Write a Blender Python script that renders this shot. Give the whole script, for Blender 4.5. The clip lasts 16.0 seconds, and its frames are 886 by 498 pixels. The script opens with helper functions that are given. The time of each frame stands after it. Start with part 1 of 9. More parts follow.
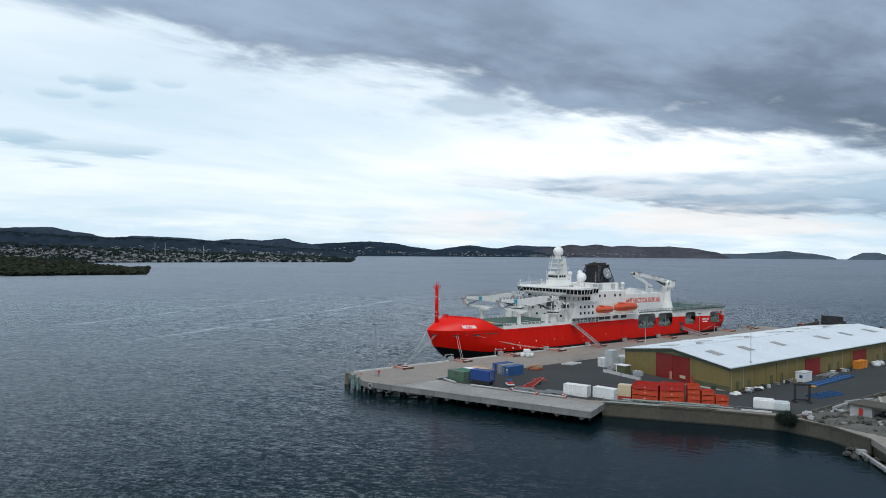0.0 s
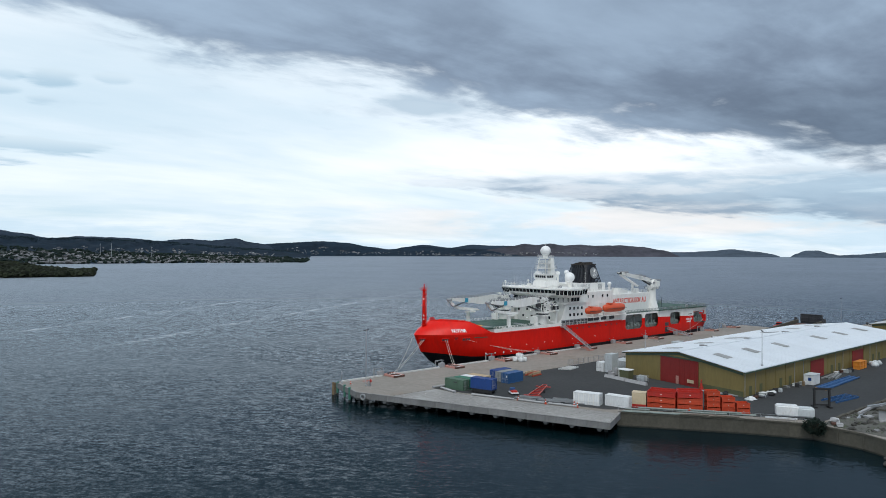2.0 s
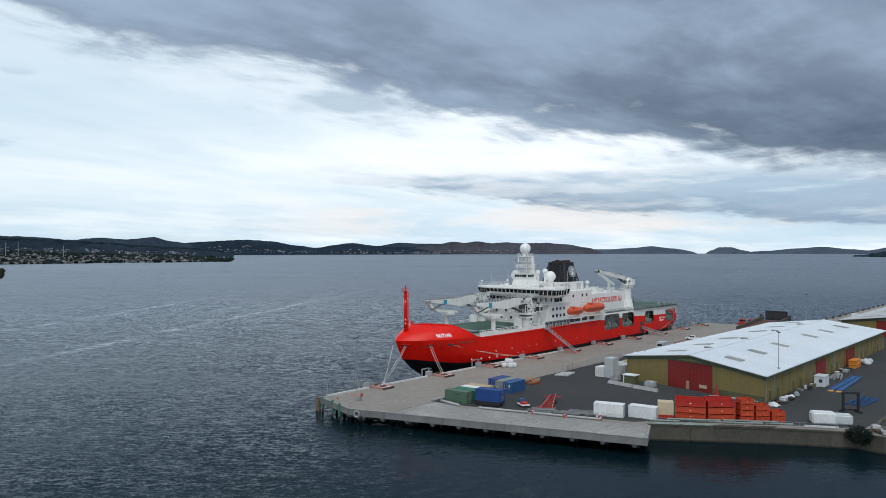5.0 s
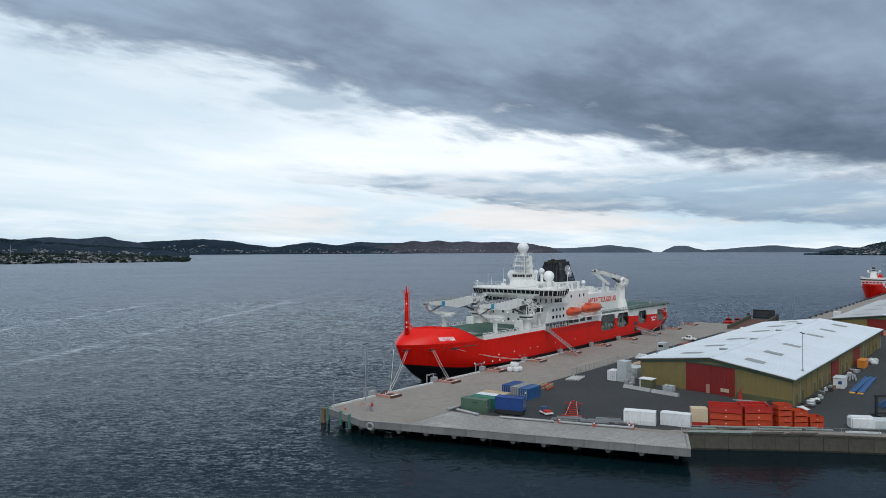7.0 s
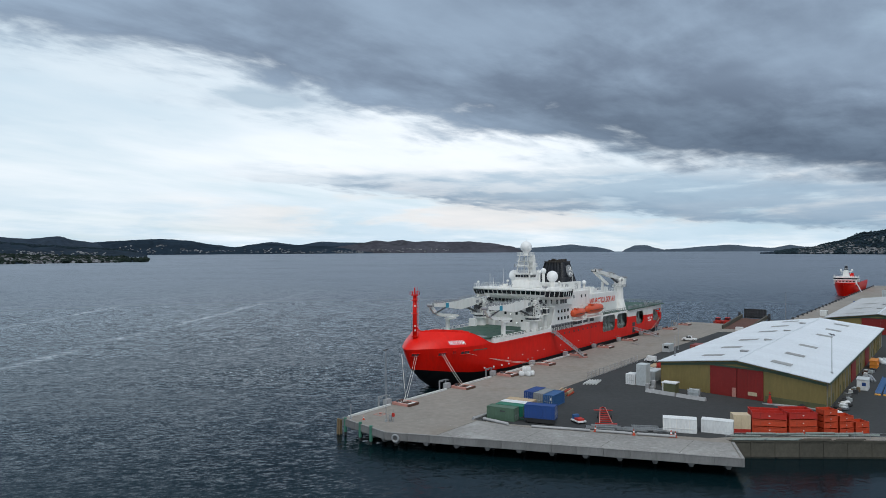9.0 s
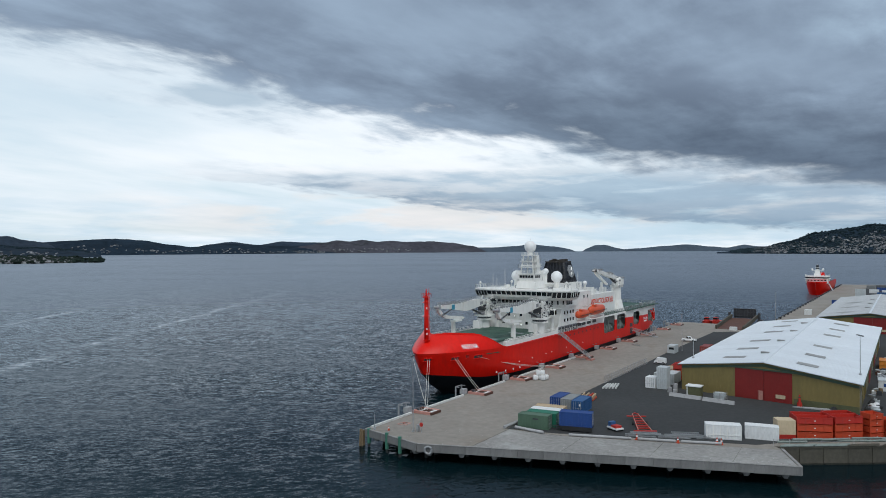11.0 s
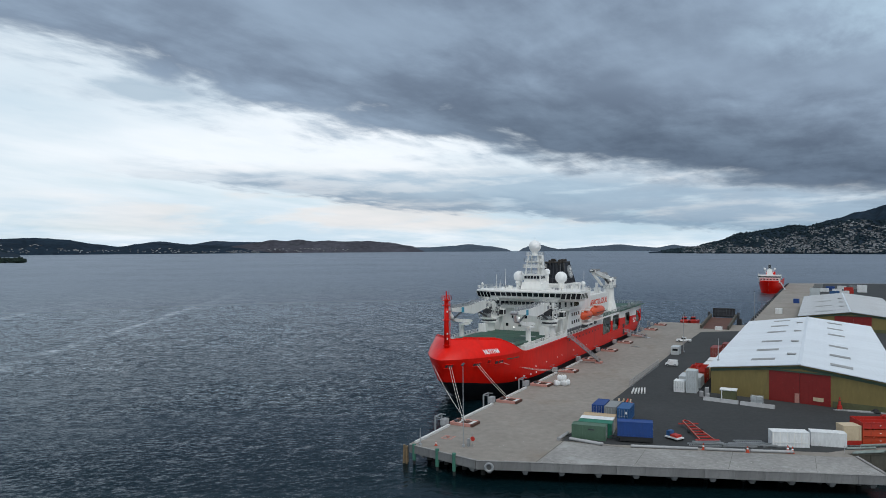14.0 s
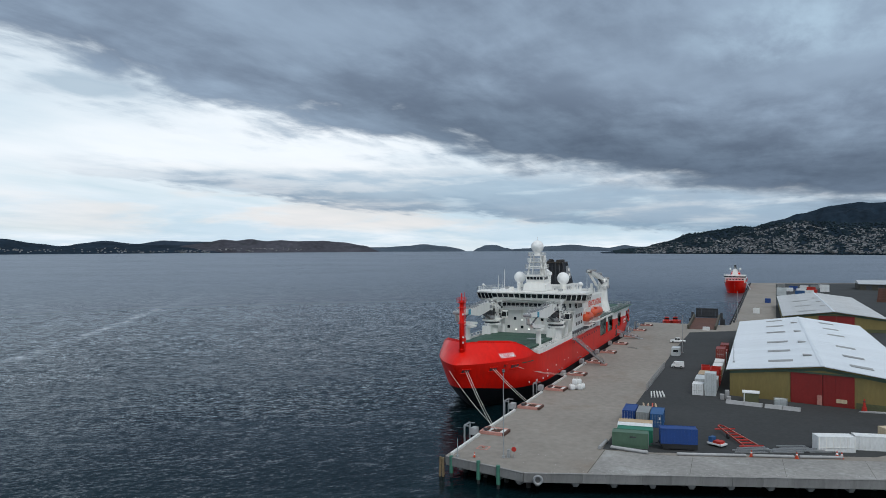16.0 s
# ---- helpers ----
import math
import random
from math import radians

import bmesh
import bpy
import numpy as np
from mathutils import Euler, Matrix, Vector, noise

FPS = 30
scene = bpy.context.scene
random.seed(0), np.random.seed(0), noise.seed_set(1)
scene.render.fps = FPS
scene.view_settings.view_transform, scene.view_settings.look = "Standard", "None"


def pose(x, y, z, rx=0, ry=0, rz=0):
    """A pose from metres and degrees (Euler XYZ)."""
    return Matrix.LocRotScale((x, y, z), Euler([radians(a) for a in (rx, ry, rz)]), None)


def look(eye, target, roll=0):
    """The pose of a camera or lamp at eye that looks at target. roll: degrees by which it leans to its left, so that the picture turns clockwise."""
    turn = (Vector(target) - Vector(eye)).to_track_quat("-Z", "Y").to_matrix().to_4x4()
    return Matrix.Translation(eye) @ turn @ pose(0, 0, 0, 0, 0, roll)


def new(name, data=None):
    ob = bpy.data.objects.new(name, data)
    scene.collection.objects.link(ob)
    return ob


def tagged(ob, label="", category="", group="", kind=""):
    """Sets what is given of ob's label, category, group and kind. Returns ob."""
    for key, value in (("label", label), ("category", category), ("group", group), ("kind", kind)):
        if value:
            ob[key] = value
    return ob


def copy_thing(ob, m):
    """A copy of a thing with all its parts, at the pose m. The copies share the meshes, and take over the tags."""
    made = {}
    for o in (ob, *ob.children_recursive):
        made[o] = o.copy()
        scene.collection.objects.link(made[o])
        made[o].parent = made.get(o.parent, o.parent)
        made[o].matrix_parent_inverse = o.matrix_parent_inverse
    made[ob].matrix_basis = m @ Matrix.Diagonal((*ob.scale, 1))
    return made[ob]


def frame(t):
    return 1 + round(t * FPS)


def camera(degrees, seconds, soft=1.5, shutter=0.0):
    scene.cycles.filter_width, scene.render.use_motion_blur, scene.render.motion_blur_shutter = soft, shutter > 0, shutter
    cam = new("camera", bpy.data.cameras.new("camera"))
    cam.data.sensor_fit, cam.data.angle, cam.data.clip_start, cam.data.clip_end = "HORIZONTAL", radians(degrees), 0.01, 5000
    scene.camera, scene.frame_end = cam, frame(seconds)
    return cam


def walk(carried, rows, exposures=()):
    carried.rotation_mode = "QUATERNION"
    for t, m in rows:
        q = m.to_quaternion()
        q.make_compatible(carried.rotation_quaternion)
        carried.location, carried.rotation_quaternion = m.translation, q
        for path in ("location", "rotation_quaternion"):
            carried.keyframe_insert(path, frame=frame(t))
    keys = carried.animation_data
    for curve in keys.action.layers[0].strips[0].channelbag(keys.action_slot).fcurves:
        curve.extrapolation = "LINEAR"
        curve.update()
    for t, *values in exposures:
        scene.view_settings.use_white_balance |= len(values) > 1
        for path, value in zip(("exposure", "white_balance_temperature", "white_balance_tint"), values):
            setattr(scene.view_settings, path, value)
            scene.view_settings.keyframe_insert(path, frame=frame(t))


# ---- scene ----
cam = camera(64.0, 16.0, soft=0.9)
# seconds, place in metres, then yaw, pitch and roll in degrees
ROWS = [
    (0.0, -141.768, -190.557, 37.997, -37.130, 0.117, -0.382),
    (0.5, -142.078, -186.288, 38.001, -37.929, 0.127, -0.321),
    (1.0, -142.329, -182.034, 38.005, -38.863, 0.124, -0.263),
    (1.5, -142.533, -177.799, 38.010, -39.881, 0.113, -0.207),
    (2.0, -142.702, -173.584, 38.014, -40.941, 0.094, -0.155),
    (2.5, -142.847, -169.391, 38.019, -42.012, 0.071, -0.105),
    (3.0, -142.976, -165.223, 38.024, -43.071, 0.045, -0.058),
    (3.5, -143.099, -161.079, 38.029, -44.105, 0.018, -0.014),
    (4.0, -143.223, -156.962, 38.034, -45.103, -0.010, 0.028),
    (4.5, -143.354, -152.872, 38.039, -46.062, -0.036, 0.066),
    (7.0, -144.285, -132.816, 38.068, -50.333, -0.140, 0.217),
    (7.5, -144.546, -128.879, 38.074, -51.119, -0.154, 0.239),
    (8.0, -144.833, -124.963, 38.081, -51.897, -0.165, 0.258),
    (8.5, -145.145, -121.065, 38.087, -52.674, -0.175, 0.274),
    (9.0, -145.481, -117.184, 38.094, -53.453, -0.183, 0.287),
    (11.5, -147.366, -97.914, 38.130, -57.523, -0.215, 0.312),
    (12.0, -147.743, -94.060, 38.137, -58.382, -0.221, 0.309),
    (12.5, -148.101, -90.195, 38.145, -59.257, -0.228, 0.303),
    (13.0, -148.431, -86.315, 38.153, -60.147, -0.236, 0.294),
    (13.5, -148.721, -82.413, 38.161, -61.051, -0.244, 0.282),
    (14.0, -148.960, -78.483, 38.170, -61.969, -0.252, 0.267),
    (14.5, -149.135, -74.520, 38.178, -62.902, -0.259, 0.250),
    (15.0, -149.232, -70.517, 38.187, -63.850, -0.264, 0.230),
    (15.5, -149.237, -66.466, 38.196, -64.818, -0.267, 0.207),
    (16.0, -149.135, -62.361, 38.205, -65.809, -0.266, 0.181),
]
walk(cam, [(t, pose(x, y, z, 90 + pitch, roll, yaw)) for t, x, y, z, yaw, pitch, roll in ROWS],
     exposures=[(0.0, 0.03, 6150, 8.0), (8.0, -0.08, 6150, 8.0), (16.0, -0.15, 6150, 8.0)])

# ---- helpers of this scene ----
Z_DECK = 3.2          # top of the wharf over the water


def mesh_from(bm, name):
    me = bpy.data.meshes.new(name)
    bm.to_mesh(me)
    bm.free()
    return me


def part(name, bm, material, parent, label="", smooth=False, kind=""):
    """One mesh object under a thing or under a part. bm: a bmesh or a finished mesh."""
    me = bm if isinstance(bm, bpy.types.Mesh) else mesh_from(bm, name)
    if not me.materials:
        for m in (material if isinstance(material, (list, tuple)) else [material]):
            me.materials.append(m)
    if smooth:
        for p in me.polygons:
            p.use_smooth = True
    ob = new(name, me)
    ob.parent = parent
    if label or kind:
        tagged(ob, label, kind=kind)
    return ob


def part_each(name, bm, material, parent, label="", smooth=False):
    """Every loose piece of a bmesh as a part of its own."""
    left = set(bm.verts)
    while left:
        seed = next(iter(left))
        seen, todo = {seed}, [seed]
        while todo:
            for e in todo.pop().link_edges:
                for v in e.verts:
                    if v not in seen:
                        seen.add(v)
                        todo.append(v)
        left -= seen
        piece = bmesh.new()
        order = sorted(seen, key=lambda v: v.index)
        twin = {v: piece.verts.new(v.co) for v in order}
        for f in {f for v in order for f in v.link_faces}:
            piece.faces.new([twin[v] for v in f.verts]).smooth = f.smooth
        part(name, recalc(piece), material, parent, label, smooth)
    bm.free()


def thing(name, label, category, loc=(0, 0, 0), rz=0.0, group="", kind=""):
    ob = new(name)
    ob.empty_display_size = 0.3
    ob.matrix_basis = pose(loc[0], loc[1], loc[2], 0, 0, rz)
    return tagged(ob, label, category, group, kind)


def solo(name, bm, material, label, category, loc=(0, 0, 0), rz=0.0, group="", kind="", smooth=False):
    """A thing that is one mesh."""
    ob = part(name, bm, material, None, smooth=smooth)
    ob.matrix_basis = pose(loc[0], loc[1], loc[2], 0, 0, rz)
    return tagged(ob, label, category, group, kind)


def box(bm, x0, x1, y0, y1, z0, z1, mi=0, shear=None):
    vs = []
    for z in (z0, z1):
        for x, y in ((x0, y0), (x1, y0), (x1, y1), (x0, y1)):
            dz = shear(x, y) if shear else 0
            vs.append(bm.verts.new((x, y, z + dz)))
    for f in ((3, 2, 1, 0), (4, 5, 6, 7), (0, 1, 5, 4), (1, 2, 6, 5), (2, 3, 7, 6), (3, 0, 4, 7)):
        bm.faces.new([vs[i] for i in f]).material_index = mi
    return bm


def tbox(bm, cx, cy, z0, z1, a0, b0, a1, b1, mi=0, dx=0, dy=0):
    """A box that tapers: half sizes a0, b0 below and a1, b1 above, whose top is moved by dx, dy."""
    vs = []
    for z, a, b, ox, oy in ((z0, a0, b0, 0, 0), (z1, a1, b1, dx, dy)):
        for sx, sy in ((-1, -1), (1, -1), (1, 1), (-1, 1)):
            vs.append(bm.verts.new((cx + ox + sx * a, cy + oy + sy * b, z)))
    for f in ((3, 2, 1, 0), (4, 5, 6, 7), (0, 1, 5, 4), (1, 2, 6, 5), (2, 3, 7, 6), (3, 0, 4, 7)):
        bm.faces.new([vs[i] for i in f]).material_index = mi
    return bm


def prism(bm, pts, z0, z1, mi=0):
    """A plan polygon (counter-clockwise) pulled up from z0 to z1."""
    lo = [bm.verts.new((x, y, z0)) for x, y in pts]
    hi = [bm.verts.new((x, y, z1)) for x, y in pts]
    bm.faces.new(list(reversed(lo))).material_index = mi
    bm.faces.new(hi).material_index = mi
    for i in range(len(pts)):
        j = (i + 1) % len(pts)
        bm.faces.new((lo[i], lo[j], hi[j], hi[i])).material_index = mi
    return bm


def side_prism(bm, pts, y0, y1, mi=0):
    """A polygon in x and z pulled along y."""
    a = [bm.verts.new((x, y0, z)) for x, z in pts]
    b = [bm.verts.new((x, y1, z)) for x, z in pts]
    bm.faces.new(list(reversed(a))).material_index = mi
    bm.faces.new(b).material_index = mi
    for i in range(len(pts)):
        j = (i + 1) % len(pts)
        bm.faces.new((a[i], a[j], b[j], b[i])).material_index = mi
    return bm


def rod(bm, p, q, r, r2=None, n=8, mi=0):
    """A round bar from p to q, with caps."""
    p, q = Vector(p), Vector(q)
    r2 = r if r2 is None else r2
    d = (q - p).normalized()
    u = d.orthogonal().normalized()
    v = d.cross(u)
    a, b = [], []
    for i in range(n):
        w = 2 * math.pi * i / n
        o = u * math.cos(w) + v * math.sin(w)
        a.append(bm.verts.new(p + o * r))
        b.append(bm.verts.new(q + o * r2))
    for i in range(n):
        j = (i + 1) % n
        bm.faces.new((a[i], a[j], b[j], b[i])).material_index = mi
    bm.faces.new(list(reversed(a))).material_index = mi
    bm.faces.new(b).material_index = mi
    return bm


def bar(bm, p, q, w, h=None, mi=0):
    """A square bar from p to q."""
    p, q = Vector(p), Vector(q)
    h = w if h is None else h
    d = (q - p).normalized()
    u = d.cross(Vector((0, 0, 1)))
    u = Vector((1, 0, 0)) if u.length < 1e-4 else u.normalized()
    v = u.cross(d)
    vs = []
    for c in (p, q):
        for su, sv in ((-1, -1), (1, -1), (1, 1), (-1, 1)):
            vs.append(bm.verts.new(c + u * su * w / 2 + v * sv * h / 2))
    for f in ((0, 1, 2, 3), (7, 6, 5, 4), (4, 5, 1, 0), (5, 6, 2, 1), (6, 7, 3, 2), (7, 4, 0, 3)):
        bm.faces.new([vs[i] for i in f]).material_index = mi
    return bm


def ball(bm, c, r, u=16, v=10, sz=1.0, mi=0):
    ret = bmesh.ops.create_uvsphere(bm, u_segments=u, v_segments=v, radius=r,
                                    matrix=Matrix.Translation(c) @ Matrix.Diagonal((1, 1, sz, 1)))
    for vtx in ret["verts"]:
        for f in vtx.link_faces:
            f.material_index = mi
            f.smooth = True
    return bm


def rail(bm, pts, h=1.1, step=2.0, r=0.035, wires=3):
    """A railing with posts and wires along a line of places."""
    for p, q in zip(pts, pts[1:]):
        p, q = Vector(p), Vector(q)
        n = max(1, round((q - p).length / step))
        for i in range(n + 1):
            c = p.lerp(q, i / n)
            bar(bm, c, c + Vector((0, 0, h)), r * 2)
        for k in range(wires):
            z = Vector((0, 0, h * (k + 1) / wires))
            bar(bm, p + z, q + z, r * (1.8 if k == wires - 1 else 1.1))
    return bm


def smoothstep(v, a, b):
    s = min(1.0, max(0.0, (v - a) / (b - a)))
    return s * s * (3 - 2 * s)


def recalc(bm):
    bmesh.ops.recalc_face_normals(bm, faces=bm.faces)
    return bm


# ---- sky, sun and exposure ----
def build_world():
    w = bpy.data.worlds.new("overcast sky")
    scene.world = w
    w.use_nodes = True
    nt = w.node_tree
    nt.nodes.clear()
    N, L = nt.nodes.new, nt.links.new

    def math_node(op, a, b=None, c=None, clamp=False):
        n = N("ShaderNodeMath")
        n.operation, n.use_clamp = op, clamp
        for i, v in enumerate((a, b, c)):
            if v is None:
                continue
            if isinstance(v, (int, float)):
                n.inputs[i].default_value = v
            else:
                L(v, n.inputs[i])
        return n.outputs[0]

    def smooth(v, lo, hi):
        n = N("ShaderNodeMapRange")
        n.interpolation_type = "SMOOTHSTEP"
        L(v, n.inputs[0])
        n.inputs[1].default_value, n.inputs[2].default_value = lo, hi
        return n.outputs[0]

    def mix(f, a, b):
        n = N("ShaderNodeMix")
        n.data_type = "RGBA"
        if isinstance(f, float):
            n.inputs[0].default_value = f
        else:
            L(f, n.inputs[0])
        for v, s in ((a, n.inputs[6]), (b, n.inputs[7])):
            if isinstance(v, tuple):
                s.default_value = (*v, 1)
            else:
                L(v, s)
        return n.outputs[2]

    def noise_at(vec, scale, detail, rough, dist=0.0):
        n = N("ShaderNodeTexNoise")
        L(vec, n.inputs["Vector"])
        n.inputs["Scale"].default_value, n.inputs["Detail"].default_value = scale, detail
        n.inputs["Roughness"].default_value, n.inputs["Distortion"].default_value = rough, dist
        return n.outputs[0]

    tc = N("ShaderNodeTexCoord")
    sep = N("ShaderNodeSeparateXYZ")
    L(tc.outputs["Generated"], sep.inputs[0])
    x, y, z = sep.outputs

    def add(*v):
        s = v[0]
        for w_ in v[1:]:
            s = math_node("ADD", s, w_)
        return s

    def mul(a, b):
        return math_node("MULTIPLY", a, b)

    def off(n, amount):
        """A noise about zero, times an amount."""
        return mul(math_node("SUBTRACT", n, 0.5), amount)

    zc = math_node("MAXIMUM", z, 0.0)
    el = mul(math_node("ARCSINE", zc), 180 / math.pi)
    az = mul(math_node("ARCTAN2", x, y), 180 / math.pi)

    def sheet_at(lift, rot=0.0, sx=1.0, sy=1.0):
        """The cloud base as a level sheet seen in perspective, turned and drawn out along the wind."""
        k = math_node("DIVIDE", 1.0, math_node("ADD", zc, lift))
        comb = N("ShaderNodeCombineXYZ")
        L(mul(x, k), comb.inputs[0])
        L(mul(y, k), comb.inputs[1])
        mp = N("ShaderNodeMapping")
        mp.inputs["Rotation"].default_value = (0, 0, radians(rot))
        mp.inputs["Scale"].default_value = (sx, sy, 1)
        L(comb.outputs[0], mp.inputs[0])
        return mp.outputs[0]

    sheet = sheet_at(0.10)
    wind = sheet_at(0.10, 30, 0.55, 1.25)
    n_big = noise_at(sheet, 0.55, 4, 0.50)
    n_roll = noise_at(wind, 0.95, 6, 0.54, 0.25)
    n_fold = noise_at(sheet, 1.5, 8, 0.58, 0.25)
    n_fine = noise_at(wind, 3.2, 7, 0.60, 0.2)
    n_veil = noise_at(wind, 0.42, 6, 0.55, 0.3)
    # level layers low down, drawn out sideways
    lay = N("ShaderNodeCombineXYZ")
    L(x, lay.inputs[0])
    L(y, lay.inputs[1])
    L(mul(z, 7.0), lay.inputs[2])
    n_lay = noise_at(lay.outputs[0], 4.0, 8, 0.56, 0.2)
    n_lay2 = noise_at(lay.outputs[0], 9.0, 6, 0.55, 0.2)

    # the slanting edge of the heavy cloud: low in the south-east, rising all round to the north-west
    flat_len = math_node("SQRT", math_node("MAXIMUM", math_node("SUBTRACT", 1.0, mul(z, z)), 0.0004))
    toward = math_node("DIVIDE", math_node("ADD", mul(x, math.sin(radians(130))), mul(y, math.cos(radians(130)))), flat_len)
    turn = mul(math_node("ARCCOSINE", math_node("MINIMUM", math_node("MAXIMUM", toward, -1.0), 1.0)), 180 / math.pi)
    edge = math_node("ADD", 2.7, mul(math_node("MAXIMUM", math_node("SUBTRACT", turn, 35.0), 0.0), 0.169))
    # unseen cloud added low in the south-west, so upright faces get less light
    gap = math_node("DIVIDE", math_node("ADD", mul(x, math.sin(radians(45))), mul(y, math.cos(radians(45)))), flat_len)
    gap = smooth(gap, -0.25, 0.45)
    edge = math_node("ADD", mul(edge, gap), mul(math_node("SUBTRACT", 1.0, gap), 5.0))
    deck = math_node("SUBTRACT", el, edge)
    scale_up = math_node("ADD", 0.35, mul(smooth(el, 2.0, 14.0), 0.65))
    ragged = mul(add(off(n_fold, 10.0), off(n_roll, 6.5), off(n_fine, 3.2)), scale_up)
    deck_w = math_node("ADD", deck, ragged)
    heavy = smooth(deck_w, -0.7, 1.5)
    shoulder = mul(smooth(deck_w, -2.6, 0.2), smooth(n_fine, 0.36, 0.62))

    # clear air from the sky model, under thin bright cloud
    sky = N("ShaderNodeTexSky")
    sky.sky_type = "NISHITA"
    sky.sun_disc = False
    sky.sun_elevation, sky.sun_rotation = radians(SUN_EL), radians(SUN_AZ)
    sc = N("ShaderNodeVectorMath")
    sc.operation = "SCALE"
    L(sky.outputs[0], sc.inputs[0])
    sc.inputs["Scale"].default_value = 0.10
    pale = mix(0.78, sc.outputs[0], (0.80, 0.92, 0.98))
    veil = smooth(add(mul(n_veil, 0.70), mul(n_big, 0.22), mul(n_fine, 0.08), mul(smooth(az, 40, 14), -0.07)), 0.33, 0.60)
    thin = mix(veil, pale, mix(smooth(az, 18, 48), (0.98, 1.01, 1.03), (1.08, 1.09, 1.10)))
    # bluer layers towards the horizon
    low_blue = mul(smooth(el, 5.5, 1.2), smooth(add(mul(n_lay, 0.65), mul(n_lay2, 0.35)), 0.62, 0.42))
    thin = mix(mul(low_blue, 0.60), thin, (0.50, 0.69, 0.82))
    # warm light low down between the cloud and the hills
    warm = mul(mul(smooth(el, 7.5, 3.0), smooth(el, 0.6, 1.8)), mul(smooth(az, 26, 46), smooth(n_lay, 0.42, 0.58)))
    thin = mix(mul(warm, 0.60), thin, (0.93, 0.84, 0.78))
    # a small cloud torn off under the edge
    t_az, t_el = math_node("SUBTRACT", az, 39.5), math_node("SUBTRACT", el, 11.3)
    torn = add(mul(mul(t_az, t_az), 0.045), mul(mul(t_el, t_el), 0.85), off(n_fold, 5.0), off(n_fine, 4.0))
    thin = mix(mul(smooth(torn, 1.0, -0.2), 0.6), thin, (0.36, 0.48, 0.59))
    # faint grey wisps within the bright gap
    wisp = mul(smooth(add(mul(n_lay, 0.50), mul(n_fold, 0.35), mul(n_fine, 0.15)), 0.53, 0.66), smooth(el, 1.5, 5.0))
    thin = mix(mul(wisp, 0.24), thin, (0.46, 0.60, 0.72))
    # small flat-bottomed clouds in the north
    for p_az, p_el, wide, high, dense in ((11.9, 12.0, 1.9, 0.80, 0.62), (9.6, 12.0, 1.0, 0.5, 0.35), (16.0, 12.2, 1.4, 0.50, 0.36), (8.7, 10.9, 1.7, 0.45, 0.45), (11.5, 10.4, 1.3, 0.45, 0.40),
                                          (9.6, 7.15, 5.6, 0.80, 0.62), (6.2, 7.9, 2.6, 0.9, 0.62), (8.4, 6.15, 2.4, 0.42, 0.66), (3.4, 10.7, 2.0, 0.6, 0.5), (1.0, 8.0, 3.4, 0.9, 0.6)):
        u_az = mul(math_node("SUBTRACT", az, p_az), 1.0 / wide)
        u_el = mul(math_node("SUBTRACT", el, p_el), 1.0 / high)
        puff = add(mul(u_az, u_az), mul(u_el, u_el), off(n_fold, 3.2), off(n_fine, 3.6), off(n_lay2, 1.6))
        tone = mix(smooth(u_el, -0.7, 0.9), (0.40, 0.56, 0.68), (0.70, 0.80, 0.86))
        thin = mix(mul(smooth(puff, 1.15, 0.15), dense + 0.1), thin, tone)
    # a lower bank of blue-grey cloud that thickens to the east
    low = math_node("SUBTRACT", el, math_node("SUBTRACT", 8.7, mul(az, 0.092)))
    low = add(low, off(n_lay, 3.4), off(n_fine, 1.4))
    thick = math_node("ADD", 0.7, mul(smooth(az, 38, 66), 2.4))
    bank = mul(smooth(low, -0.35, 0.25), smooth(math_node("SUBTRACT", low, thick), 0.9, -0.5))
    bank = mul(mul(bank, smooth(az, 33, 50)), math_node("ADD", 0.5, mul(smooth(n_lay2, 0.36, 0.56), 0.5)))
    under = mix(smooth(low, -0.2, 2.4), (0.195, 0.30, 0.42), (0.42, 0.56, 0.68))
    thin = mix(mul(bank, 0.80), thin, under)
    # grey broken layers under the edge in the east
    east = mul(mul(smooth(az, 62, 84), smooth(el, 0.8, 2.2)), smooth(add(mul(n_lay, 0.5), mul(n_lay2, 0.5)), 0.40, 0.58))
    thin = mix(mul(east, 0.60), thin, (0.36, 0.46, 0.57))
    thin = mix(mul(shoulder, 0.55), thin, (0.38, 0.49, 0.60))

    # the heavy cloud: long dark folds, paler between, brighter towards the zenith
    fold = smooth(add(mul(n_fold, 0.38), mul(n_roll, 0.38), mul(n_fine, 0.24)), 0.38, 0.64)
    grey = mix(fold, (0.205, 0.255, 0.337), (0.385, 0.480, 0.600))
    grey = mix(mul(smooth(n_big, 0.48, 0.70), 0.8), grey, (0.375, 0.465, 0.58))
    grey = mix(mul(smooth(deck, 3.0, 12.0), mul(smooth(az, 62, 30), 0.55)), grey, (0.32, 0.395, 0.50))
    grey = mix(mul(mul(smooth(deck, 7.0, 1.5), smooth(az, 46, 78)), 0.85), grey, mix(fold, (0.080, 0.108, 0.155), (0.145, 0.190, 0.258)))
    # a thinner place in the cloud over the town on the slope
    g_az, g_el = math_node("SUBTRACT", az, 93.0), math_node("SUBTRACT", el, 15.2)
    hole = add(mul(mul(g_az, g_az), 0.010), mul(mul(g_el, g_el), 0.11))
    hole = mul(smooth(hole, 1.0, 0.0), smooth(add(mul(n_fold, 0.5), mul(n_fine, 0.5)), 0.40, 0.62))
    grey = mix(mul(hole, 0.85), grey, (0.52, 0.66, 0.78))
